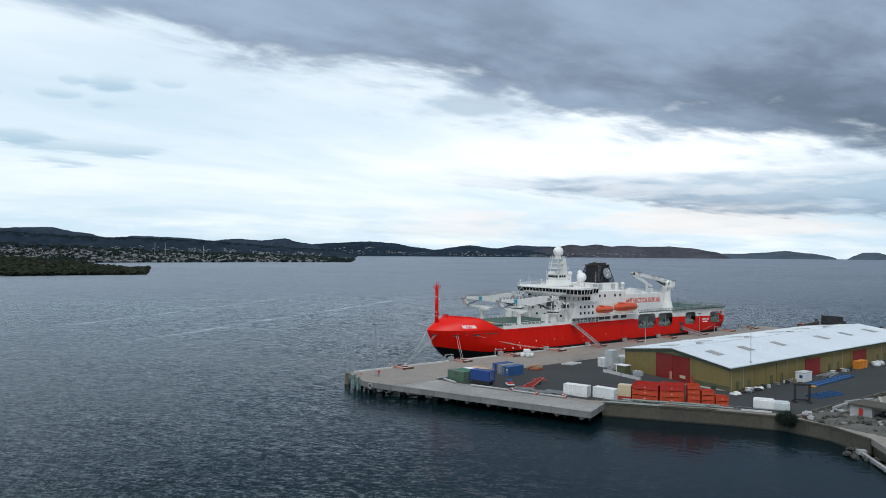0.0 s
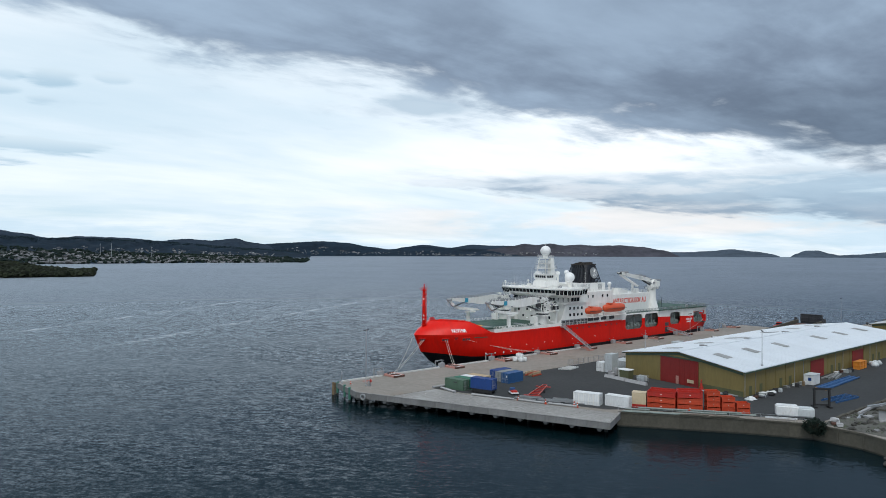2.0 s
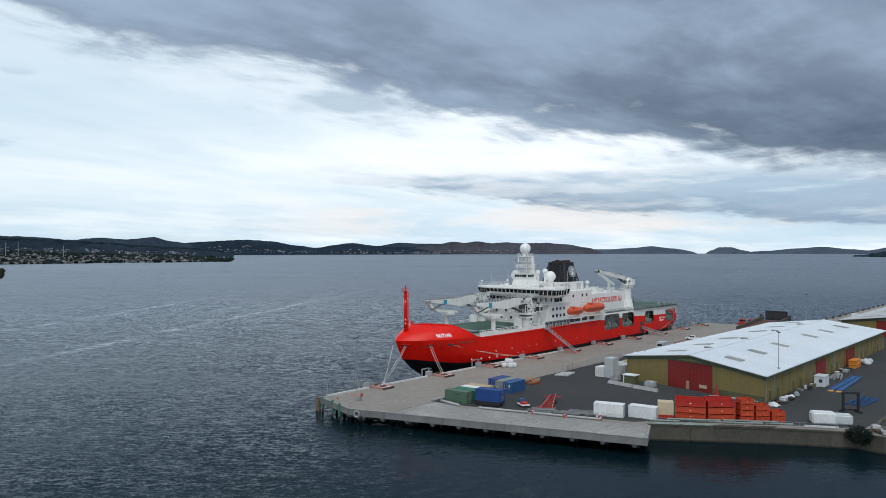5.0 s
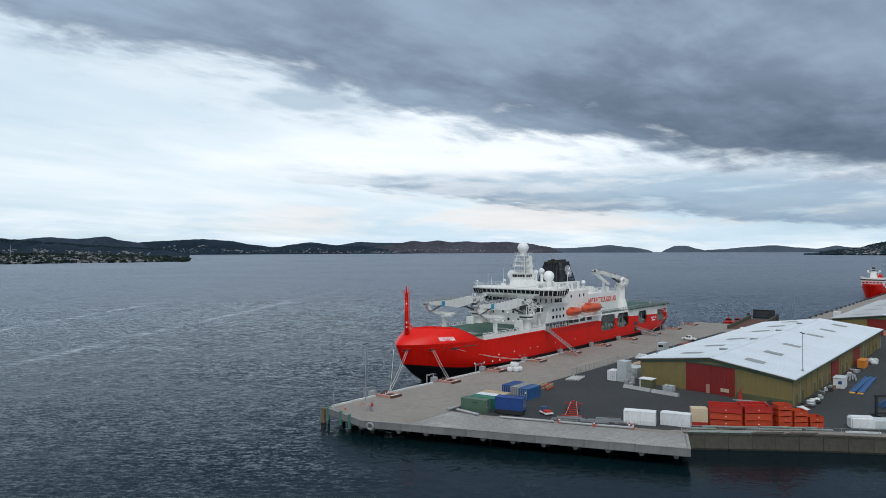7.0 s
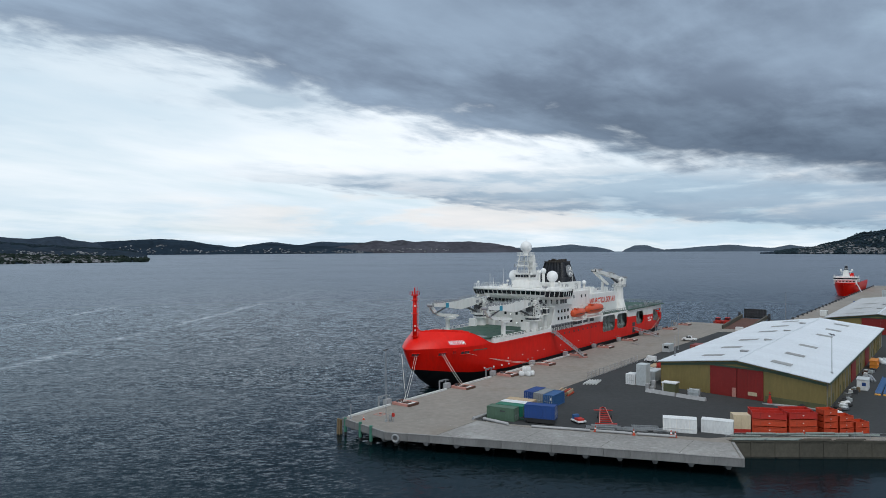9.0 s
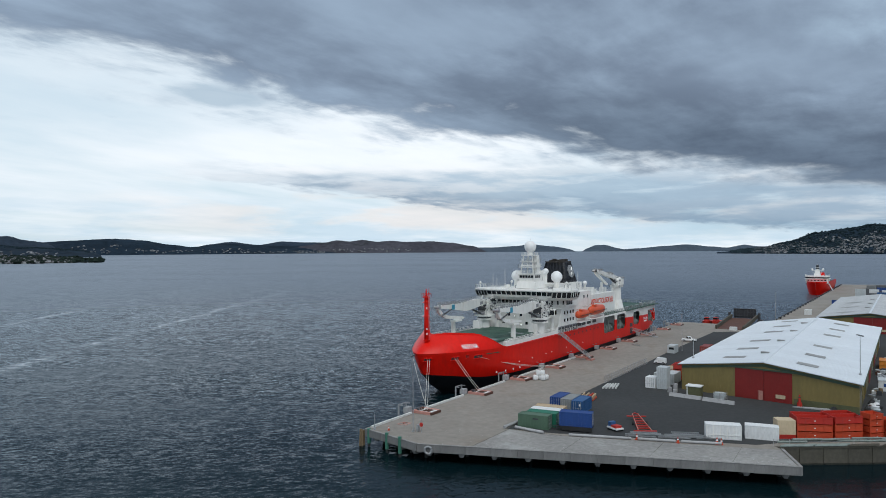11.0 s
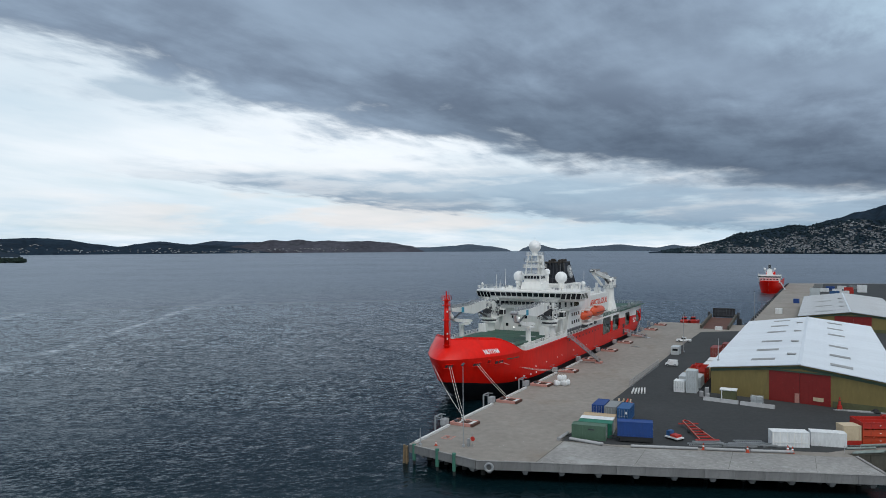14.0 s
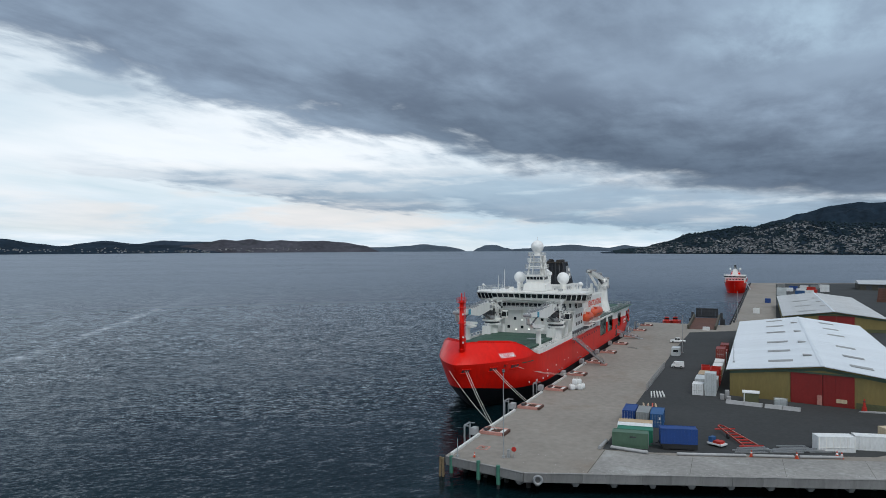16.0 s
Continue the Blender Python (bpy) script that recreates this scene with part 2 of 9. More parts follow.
    # brighter overhead and behind, away from the dark front
    up = math_node("ADD", z, math_node("SUBTRACT", mul(y, 0.10), mul(x, 0.80)))
    grey = mix(smooth(up, 0.24, 0.68), grey, (ZENITH * 0.90, ZENITH, ZENITH * 1.10))
    col = mix(heavy, thin, grey)
    bg = N("ShaderNodeBackground")
    L(col, bg.inputs[0])
    bg.inputs[1].default_value = 1.0
    out = N("ShaderNodeOutputWorld")
    L(bg.outputs[0], out.inputs[0])


SUN_EL, SUN_AZ, ZENITH = 58.0, -135.0, 0.60
build_world()
sun_data = bpy.data.lights.new("sun", "SUN")
sun_data.energy, sun_data.angle, sun_data.color = 1.60, radians(30), (1.0, 0.96, 0.90)
sun = new("sun", sun_data)
_el, _az = radians(SUN_EL), radians(SUN_AZ)
sun.matrix_basis = look((math.sin(_az) * math.cos(_el) * 100, math.cos(_az) * math.cos(_el) * 100, math.sin(_el) * 100), (0, 0, 0))


# ---- materials ----
def mat(name, base, rough=0.6, metal=0.0, var=0.25, big=0.15, fine=2.0, stain=None, stain_amt=0.3, bump=0.02, coord="Object", rnd=0.0, stretch=(1, 1, 1), spec=0.5, island=False):
    """A surface whose colour varies at two scales (big and fine per metre), with stains, per-object difference and relief."""
    m = bpy.data.materials.new(name)
    m.use_nodes = True
    nt = m.node_tree
    N, L = nt.nodes.new, nt.links.new
    bsdf = nt.nodes["Principled BSDF"]
    bsdf.inputs["Roughness"].default_value, bsdf.inputs["Metallic"].default_value = rough, metal
    bsdf.inputs["Specular IOR Level"].default_value = spec
    tc = N("ShaderNodeTexCoord")
    mp = N("ShaderNodeMapping")
    mp.inputs["Scale"].default_value = stretch
    L(tc.outputs[coord], mp.inputs[0])
    n1, n2 = N("ShaderNodeTexNoise"), N("ShaderNodeTexNoise")
    for n, s, d in ((n1, big, 6), (n2, fine, 5)):
        L(mp.outputs[0], n.inputs["Vector"])
        n.inputs["Scale"].default_value, n.inputs["Detail"].default_value = s, d
        n.inputs["Roughness"].default_value = 0.6
    ad = N("ShaderNodeMath")
    ad.operation = "ADD"
    L(n1.outputs[0], ad.inputs[0])
    L(n2.outputs[0], ad.inputs[1])
    mr = N("ShaderNodeMapRange")
    L(ad.outputs[0], mr.inputs[0])
    mr.inputs[1].default_value, mr.inputs[2].default_value = 0.7, 1.3
    mr.inputs[3].default_value, mr.inputs[4].default_value = 1 - var, 1 + var
    last = mr.outputs[0]
    if rnd or island:
        src = (N("ShaderNodeNewGeometry").outputs["Random Per Island"] if island else N("ShaderNodeObjectInfo").outputs["Random"])
        m2 = N("ShaderNodeMapRange")
        L(src, m2.inputs[0])
        m2.inputs[3].default_value, m2.inputs[4].default_value = 1 - rnd, 1 + rnd
        mu = N("ShaderNodeMath")
        mu.operation = "MULTIPLY"
        L(last, mu.inputs[0])
        L(m2.outputs[0], mu.inputs[1])
        last = mu.outputs[0]
    sc = N("ShaderNodeVectorMath")
    sc.operation = "SCALE"
    sc.inputs[0].default_value = base
    L(last, sc.inputs["Scale"])
    col = sc.outputs[0]
    if stain:
        n3 = N("ShaderNodeTexNoise")
        L(mp.outputs[0], n3.inputs["Vector"])
        n3.inputs["Scale"].default_value, n3.inputs["Detail"].default_value = big * 2.3, 9
        n3.inputs["Roughness"].default_value = 0.7
        m3 = N("ShaderNodeMapRange")
        m3.interpolation_type = "SMOOTHSTEP"
        L(n3.outputs[0], m3.inputs[0])
        m3.inputs[1].default_value, m3.inputs[2].default_value = 0.52, 0.70
        m3.inputs[4].default_value = stain_amt
        mx = N("ShaderNodeMix")
        mx.data_type = "RGBA"
        L(m3.outputs[0], mx.inputs[0])
        L(col, mx.inputs[6])
        mx.inputs[7].default_value = (*stain, 1)
        col = mx.outputs[2]
    L(col, bsdf.inputs["Base Color"])
    if bump:
        bp = N("ShaderNodeBump")
        bp.inputs["Strength"].default_value, bp.inputs["Distance"].default_value = 0.5, bump
        L(n2.outputs[0], bp.inputs["Height"])
        L(bp.outputs[0], bsdf.inputs["Normal"])
    return m


M = dict(
    hull_red=mat("red hull paint", (0.71, 0.010, 0.004), 0.34, spec=0.22, var=0.10, big=0.12, fine=1.2, stain=(0.40, 0.02, 0.015), stain_amt=0.35, bump=0.004, stretch=(1, 1, 0.35)),
    hull_black=mat("black underwater paint", (0.012, 0.012, 0.014), 0.5, var=0.3, big=0.2, fine=1.5, stain=(0.04, 0.03, 0.025), bump=0.005),
    ship_white=mat("white ship paint", (0.82, 0.81, 0.775), 0.42, var=0.07, big=0.2, fine=1.6, stain=(0.55, 0.50, 0.42), stain_amt=0.35, bump=0.003, stretch=(1, 1, 0.25)),
    ship_grey=mat("grey ship steel", (0.30, 0.31, 0.32), 0.5, var=0.25, big=0.4, fine=3, stain=(0.2, 0.12, 0.08), bump=0.005),
    dark_steel=mat("dark steel", (0.05, 0.052, 0.058), 0.5, var=0.3, big=0.5, fine=3, bump=0.005),
    deck_green=mat("green deck paint", (0.032, 0.080, 0.054), 0.6, var=0.25, big=0.15, fine=1.2, stain=(0.13, 0.16, 0.13), stain_amt=0.5, bump=0.004),
    funnel_black=mat("black funnel paint", (0.016, 0.018, 0.024), 0.42, var=0.3, big=0.5, fine=3, bump=0.004),
    glass_dark=mat("dark window glass", (0.012, 0.016, 0.02), 0.06, var=0.2, bump=0.0, rnd=0.4),
    radome=mat("white radome shell", (0.84, 0.84, 0.83), 0.45, var=0.04, bump=0.002),
    boat_orange=mat("orange lifeboat shell", (0.62, 0.085, 0.024), 0.38, var=0.12, big=0.5, fine=3, stain=(0.5, 0.10, 0.03), bump=0.002),
    logo_blue=mat("light blue plate", (0.04, 0.30, 0.45), 0.5, var=0.1, bump=0.0),
    exhaust=mat("dark bronze exhaust steel", (0.06, 0.05, 0.042), 0.5, 0.5, var=0.3, bump=0.004),
    text_red=mat("red lettering", (0.70, 0.06, 0.02), 0.5, var=0.08, bump=0.0),
    text_white=mat("white lettering", (0.85, 0.85, 0.85), 0.5, var=0.05, bump=0.0),
    yellow=mat("yellow deck marking", (0.68, 0.33, 0.05), 0.55, var=0.15, bump=0.002),
    rope=mat("pale mooring rope", (0.60, 0.58, 0.52), 0.85, var=0.15, bump=0.003),
    concrete=mat("wharf concrete", (0.255, 0.230, 0.201), 0.85, var=0.20, big=0.030, fine=0.7, stain=(0.205, 0.165, 0.130), stain_amt=0.75, bump=0.01),
    concrete_pale=mat("pale wharf concrete", (0.345, 0.345, 0.35), 0.82, var=0.24, big=0.12, fine=1.1, stain=(0.26, 0.26, 0.25), stain_amt=0.5, bump=0.01, rnd=0.08),
    concrete_wet=mat("weathered concrete", (0.076, 0.070, 0.054), 0.85, var=0.25, big=0.2, fine=1.6, stain=(0.09, 0.085, 0.07), stain_amt=0.6, bump=0.02, rnd=0.14),
    strip=mat("worn pale concrete strip", (0.268, 0.258, 0.244), 0.82, var=0.30, big=0.08, fine=1.3, stain=(0.42, 0.42, 0.41), stain_amt=0.60, bump=0.01),
    # stains, on a base also darkened for the shade of the upright face
    fascia=mat("stained edge beam concrete, toned down for shade", (0.185, 0.183, 0.180), 0.85, var=0.30, big=0.25, fine=1.2, stain=(0.06, 0.06, 0.058), stain_amt=0.75, bump=0.012, coord="Object", rnd=0.14, stretch=(1, 1, 0.25)),
    inner_grey=mat("grey inner bulkhead", (0.30, 0.315, 0.31), 0.6, var=0.25, bump=0.004),
    machine_green=mat("grey-green deck machinery", (0.22, 0.26, 0.24), 0.5, var=0.3, bump=0.004),
    asphalt=mat("asphalt", (0.048, 0.050, 0.051), 0.9, spec=0.25, var=0.22, big=0.04, fine=1.4, stain=(0.035, 0.035, 0.036), stain_amt=0.5, bump=0.008),
    kerb_white=mat("white kerb paint", (0.62, 0.62, 0.60), 0.7, var=0.15, big=0.4, fine=3, stain=(0.35, 0.33, 0.3), bump=0.006),
    pink_red=mat("faded red paint", (0.48, 0.23, 0.19), 0.7, var=0.22, big=0.6, fine=3, stain=(0.35, 0.25, 0.22), stain_amt=0.6, bump=0.006, rnd=0.12),
    olive=mat("olive yellow cladding", (0.212, 0.164, 0.056), 0.62, var=0.12, big=0.2, fine=2, stain=(0.15, 0.125, 0.05), stain_amt=0.4, bump=0.003, stretch=(1, 1, 0.3), rnd=0.07),
    olive_dark=mat("dark olive base", (0.10, 0.105, 0.05), 0.7, var=0.2, big=0.3, fine=2, stain=(0.05, 0.05, 0.035), bump=0.004),
    trim_green=mat("green trim paint", (0.055, 0.09, 0.06), 0.6, var=0.15, bump=0.002),
    door_red=mat("dark red door paint", (0.215, 0.014, 0.012), 0.55, var=0.12, big=0.3, fine=2, stain=(0.2, 0.02, 0.015), bump=0.003, rnd=0.08),
    roof_grey=mat("stained grey metal roofing", (0.44, 0.455, 0.47), 0.5, var=0.10, big=0.05, fine=0.9, stain=(0.34, 0.34, 0.33), stain_amt=0.6, bump=0.003, rnd=0.05),
    roof_white=mat("white metal roofing", (0.66, 0.70, 0.74), 0.42, var=0.06, big=0.05, fine=0.9, stain=(0.60, 0.63, 0.65), stain_amt=0.45, bump=0.003, rnd=0.035),
    skylight=mat("grey translucent sheet", (0.30, 0.30, 0.29), 0.45, var=0.15, bump=0.002, rnd=0.08),
    galv=mat("galvanised steel", (0.42, 0.43, 0.44), 0.45, 0.6, var=0.2, big=0.6, fine=4, bump=0.003),
    rust=mat("rusted steel", (0.105, 0.048, 0.034), 0.8, var=0.35, big=0.5, fine=3, stain=(0.08, 0.04, 0.03), bump=0.01),
    rubber=mat("black rubber", (0.022, 0.022, 0.023), 0.8, var=0.25, bump=0.006),
    pile_green=mat("green pile sleeve", (0.05, 0.17, 0.12), 0.6, var=0.25, big=0.5, fine=3, stain=(0.1, 0.1, 0.07), bump=0.006),
    timber=mat("weathered timber", (0.19, 0.135, 0.075), 0.85, var=0.3, big=0.5, fine=4, stain=(0.07, 0.06, 0.04), bump=0.01),
    # near-black base puts the shade under the deck into the pile colour
    pile_shaded=mat("pile darkened for shade under the deck", (0.030, 0.029, 0.026), 0.7, var=0.3, big=0.4, fine=2, stain=(0.02, 0.022, 0.015), bump=0.01),
    tide_weed=mat("dark tidal weed", (0.022, 0.022, 0.015), 0.6, var=0.4, big=0.5, fine=3, stain=(0.05, 0.048, 0.035), stain_amt=0.5, bump=0.03),
    rock=mat("shore rock", (0.055, 0.053, 0.048), 0.9, var=0.35, big=0.3, fine=2, stain=(0.07, 0.07, 0.055), stain_amt=0.7, bump=0.05),
    rubble=mat("rubble and earth", (0.10, 0.098, 0.088), 0.95, var=0.3, big=0.2, fine=2, stain=(0.06, 0.09, 0.03), stain_amt=0.7, bump=0.04),
    leaf=mat("dark green foliage", (0.012, 0.021, 0.016), 0.75, spec=0.1, var=0.4, big=0.3, fine=2, bump=0.0, rnd=0.35, island=True),
    # the blue in this foliage colour is painted haze
    leaf_far=mat("far foliage with haze tint", (0.018, 0.032, 0.040), 0.8, spec=0.1, var=0.4, big=0.3, fine=2, bump=0.0, rnd=0.4, island=True),
    leaf_near=mat("olive green headland foliage", (0.017, 0.021, 0.012), 0.75, spec=0.1, var=0.4, big=0.3, fine=2, bump=0.0, rnd=0.55, island=True),
    # haze of distance is mixed into the next four base colours as blue
    forest=mat("far forested hill with haze tint", (0.015, 0.026, 0.040), 0.95, spec=0.05, var=0.45, big=0.006, fine=0.035, stain=(0.020, 0.028, 0.036), stain_amt=0.5, bump=0.0),
    forest_far=mat("farthest wooded hills with haze tint", (0.068, 0.088, 0.114), 0.95, spec=0.05, var=0.3, big=0.006, fine=0.05, stain=(0.10, 0.13, 0.16), stain_amt=0.4, bump=0.0),
    forest_mid=mat("wooded ridge with haze tint", (0.030, 0.044, 0.064), 0.95, spec=0.05, var=0.35, big=0.006, fine=0.04, stain=(0.04, 0.05, 0.065), stain_amt=0.4, bump=0.0),
    dry_hill=mat("far dry hill with haze tint", (0.062, 0.062, 0.075), 0.95, spec=0.05, var=0.40, big=0.004, fine=0.03, stain=(0.030, 0.034, 0.036), stain_amt=0.7, bump=0.0),
    house_wall=mat("far house walls", (0.26, 0.265, 0.265), 0.8, spec=0.1, var=0.1, bump=0.0, rnd=0.8, island=True),
    house_roof=mat("far house roofs", (0.150, 0.150, 0.158), 0.8, spec=0.1, var=0.1, bump=0.0, rnd=0.75, island=True),
    sand=mat("shore sand and stone", (0.075, 0.068, 0.055), 0.9, var=0.25, big=0.02, fine=0.2, bump=0.0),
    grass=mat("rough grass", (0.050, 0.066, 0.036), 0.9, var=0.35, big=0.2, fine=2, stain=(0.16, 0.14, 0.08), stain_amt=0.6, bump=0.03),
)

glow = M["lamp_glow"] = bpy.data.materials.new("lit floodlight lens")
glow.use_nodes = True
glow.node_tree.nodes["Principled BSDF"].inputs["Emission Color"].default_value = (1.0, 0.95, 0.85, 1)
glow.node_tree.nodes["Principled BSDF"].inputs["Emission Strength"].default_value = 3.0


def paint(name, rgb, rough=0.5, rnd=0.05, stain=None):
    """Painted sheet steel with some wear."""
    return mat(name, rgb, rough, var=0.12, big=0.5, fine=3, stain=stain or tuple(c * 0.55 + 0.03 for c in rgb), stain_amt=0.4, bump=0.004, stretch=(1, 1, 0.4), rnd=rnd)


C = dict(
    green=paint("sage green container paint", (0.080, 0.142, 0.095)), teal=paint("deep green container paint", (0.018, 0.155, 0.095)),
    blue=paint("deep blue container paint", (0.012, 0.052, 0.215)), blue_mid=paint("mid blue container paint", (0.028, 0.095, 0.24)),
    white=paint("white container paint", (0.74, 0.75, 0.75), stain=(0.5, 0.47, 0.42)), tan=paint("tan container paint", (0.46, 0.34, 0.21)),
    grey=paint("grey container paint", (0.24, 0.25, 0.25)), pale=paint("pale grey container paint", (0.52, 0.55, 0.56)),
    orange=paint("orange bin paint", (0.50, 0.056, 0.016), stain=(0.22, 0.055, 0.03)), red=paint("red container paint", (0.42, 0.024, 0.014)),
    amber=paint("amber cage paint", (0.70, 0.25, 0.03)), beige=paint("beige crate board", (0.56, 0.45, 0.30)), rustred=paint("rust red container paint", (0.22, 0.04, 0.03)),
)


def water_material():
    m = bpy.data.materials.new("estuary water")
    m.use_nodes = True
    nt = m.node_tree
    N, L = nt.nodes.new, nt.links.new
    nt.nodes.remove(nt.nodes["Principled BSDF"])
    body, gloss, fres, both = N("ShaderNodeBsdfDiffuse"), N("ShaderNodeBsdfGlossy"), N("ShaderNodeFresnel"), N("ShaderNodeMixShader")
    fres.inputs["IOR"].default_value = 1.33
    gloss.inputs["Color"].default_value = (*WATER_TINT, 1)
    L(fres.outputs[0], both.inputs[0])
    L(body.outputs[0], both.inputs[1])
    L(gloss.outputs[0], both.inputs[2])
    L(both.outputs[0], nt.nodes["Material Output"].inputs["Surface"])
    tc = N("ShaderNodeTexCoord")

    def op(kind, a, c=0.0):
        n = N("ShaderNodeMath")
        n.operation = kind
        for i, v in enumerate((a, c)):
            if isinstance(v, (int, float)):
                n.inputs[i].default_value = v
            else:
                L(v, n.inputs[i])
        return n.outputs[0]

    def ramp(v, a, c, lo=0.0, hi=1.0):
        n = N("ShaderNodeMapRange")
        n.interpolation_type = "SMOOTHSTEP"
        L(v, n.inputs[0])
        for i, w in enumerate((a, c, lo, hi)):
            n.inputs[i + 1].default_value = w
        return n.outputs[0]

    sep = N("ShaderNodeSeparateXYZ")
    L(tc.outputs["Object"], sep.inputs[0])
    px, py = sep.outputs[0], sep.outputs[1]
    # u runs down the wind, w along the crests
    WX, WY = math.sin(radians(WAVE_AZ)), math.cos(radians(WAVE_AZ))
    u = op("ADD", op("MULTIPLY", px, WX), op("MULTIPLY", py, WY))
    w = op("SUBTRACT", op("MULTIPLY", px, WY), op("MULTIPLY", py, WX))

    def waves(scale, su, sw, seed, detail, rough, dist=0.0):
        cb = N("ShaderNodeCombineXYZ")
        L(op("MULTIPLY", u, su), cb.inputs[0])
        L(op("MULTIPLY", w, sw), cb.inputs[1])
        cb.inputs[2].default_value = seed
        n = N("ShaderNodeTexNoise")
        L(cb.outputs[0], n.inputs["Vector"])
        n.inputs["Scale"].default_value, n.inputs["Detail"].default_value = scale, detail
        n.inputs["Roughness"].default_value, n.inputs["Distortion"].default_value = rough, dist
        return n.outputs[0]

    def about(n, amount):
        return op("MULTIPLY", op("SUBTRACT", n, 0.5), amount)

    def total(*v):
        s = v[0]
        for q in v[1:]:
            s = op("ADD", s, q)
        return s

    away = N("ShaderNodeVectorMath")
    away.operation = "DISTANCE"
    L(tc.outputs["Object"], away.inputs[0])
    away.inputs[1].default_value = (-146, -120, 0)
    far = away.outputs["Value"]
    # slopes of the water: short wind waves, their crossing partners and longer chop
    reach = ramp(far, 130, 700, 1.0, 1.9)
    su = total(about(waves(1.10, 1.0, 0.36, 3.0, 1, 0.5, 0.5), 0.35), about(waves(2.8, 1.0, 0.50, 8.0, 2, 0.55, 0.2), 0.46),
               op("MULTIPLY", about(waves(0.22, 1.0, 0.45, 15.0, 4, 0.6, 0.3), 0.10), reach), about(waves(0.045, 1.0, 0.45, 21.0, 4, 0.6), 0.05))
    sw = total(about(waves(1.0, 0.75, 0.8, 31.0, 2, 0.55), 0.20), about(waves(2.9, 0.8, 0.9, 37.0, 2, 0.6), 0.34))
    # cat's paws and gust bands: wide ruffled and calmer areas
    paws = waves(0.012, 0.8, 0.30, 44.0, 5, 0.6, 0.4)
    gust = waves(0.05, 1.0, 0.22, 51.0, 4, 0.6, 0.3)
    force = op("MULTIPLY", ramp(paws, 0.36, 0.64, 0.58, 1.32), ramp(gust, 0.30, 0.70, 0.72, 1.25))
    # sheltered water in the corner between wharf and sea wall
    lee = N("ShaderNodeVectorMath")
    lee.operation = "DISTANCE"
    L(tc.outputs["Object"], lee.inputs[0])
    lee.inputs[1].default_value = (4, -124, 0)
    force = op("MULTIPLY", force, ramp(lee.outputs["Value"], 30, 85, 0.50, 1.0))
    force = op("MULTIPLY", force, ramp(far, 140, 900, 1.0, 0.75))       # far off the ripples run together
    su, sw = op("MULTIPLY", su, force), op("MULTIPLY", sw, force)
    nx = op("MULTIPLY", op("ADD", op("MULTIPLY", su, WX), op("MULTIPLY", sw, WY)), -1.0)
    ny = op("MULTIPLY", op("SUBTRACT", op("MULTIPLY", su, WY), op("MULTIPLY", sw, WX)), -1.0)
    nv = N("ShaderNodeCombineXYZ")
    L(nx, nv.inputs[0])
    L(ny, nv.inputs[1])
    nv.inputs[2].default_value = 1.0
    nn = N("ShaderNodeVectorMath")
    nn.operation = "NORMALIZE"
    L(nv.outputs[0], nn.inputs[0])
    for node in (body, gloss, fres):
        L(nn.outputs[0], node.inputs["Normal"])
    # old wakes: thin broken lines of foam
    bend = waves(0.010, 1, 1, 61.0, 3, 0.5)
    cut = op("MULTIPLY", ramp(waves(0.05, 1, 1, 67.0, 5, 0.6), 0.34, 0.62), ramp(waves(0.5, 1.0, 0.5, 71.0, 4, 0.6), 0.38, 0.64))
    foam = None
    for x0, y0, heading, half, width, amount in WAKES:
        c, si = math.sin(radians(heading)), math.cos(radians(heading))
        dx, dy = op("SUBTRACT", px, x0), op("SUBTRACT", py, y0)
        side = op("ADD", op("SUBTRACT", op("MULTIPLY", dx, si), op("MULTIPLY", dy, c)), about(bend, 14.0))
        along = op("ABSOLUTE", op("ADD", op("MULTIPLY", dx, c), op("MULTIPLY", dy, si)))
        one = op("MULTIPLY", op("MULTIPLY", ramp(op("ABSOLUTE", side), width, 0.0), ramp(along, half, half * 0.6)), amount)
        foam = one if foam is None else op("MAXIMUM", foam, one)
    mx = N("ShaderNodeMix")
    mx.data_type = "RGBA"
    L(op("MULTIPLY", foam, cut), mx.inputs[0])
    mx.inputs[6].default_value = (*WATER_BODY, 1)
    mx.inputs[7].default_value = (0.55, 0.60, 0.64, 1)
    L(mx.outputs[2], body.inputs["Color"])
    L(ramp(far, 120, 1000, 0.18, 0.40), gloss.inputs["Roughness"])
    return m


WAVE_AZ = 50.0                          # bearing along which the wind waves run
WATER_BODY, WATER_TINT = (0.002, 0.010, 0.013), (0.540, 0.575, 0.622)
# middle of each old wake, its heading, half length, width and strength
WAKES = ((5, 258, 53.5, 290, 5.0, 0.9), (118, 236, 57.0, 260, 5.5, 0.9), (190, 210, 58, 200, 3.2, 0.3), (-60, 420, 60, 200, 4.0, 0.25))


# ---- water ----
bm = bmesh.new()
rings = (0, 60, 150, 300, 600, 1200, 2400, 3600, 4985)
prev = None
for r in rings[1:]:
    ring = [bm.verts.new((-146 + r * math.cos(2 * math.pi * i / 96), -120 + r * math.sin(2 * math.pi * i / 96), 0)) for i in range(96)]
    if prev is None:
        bm.faces.new(ring)
    else:
        for i in range(96):
            j = (i + 1) % 96
            bm.faces.new((prev[i], ring[i], ring[j], prev[j]))
    prev = ring
solo("water", recalc(bm), water_material(), "grey-blue rippled estuary water under cloud", "water", kind="structure")


# ---- far shores ----
EYE_X, EYE_Y = -146.0, -120.0       # middle of the flight, from which bearings are counted


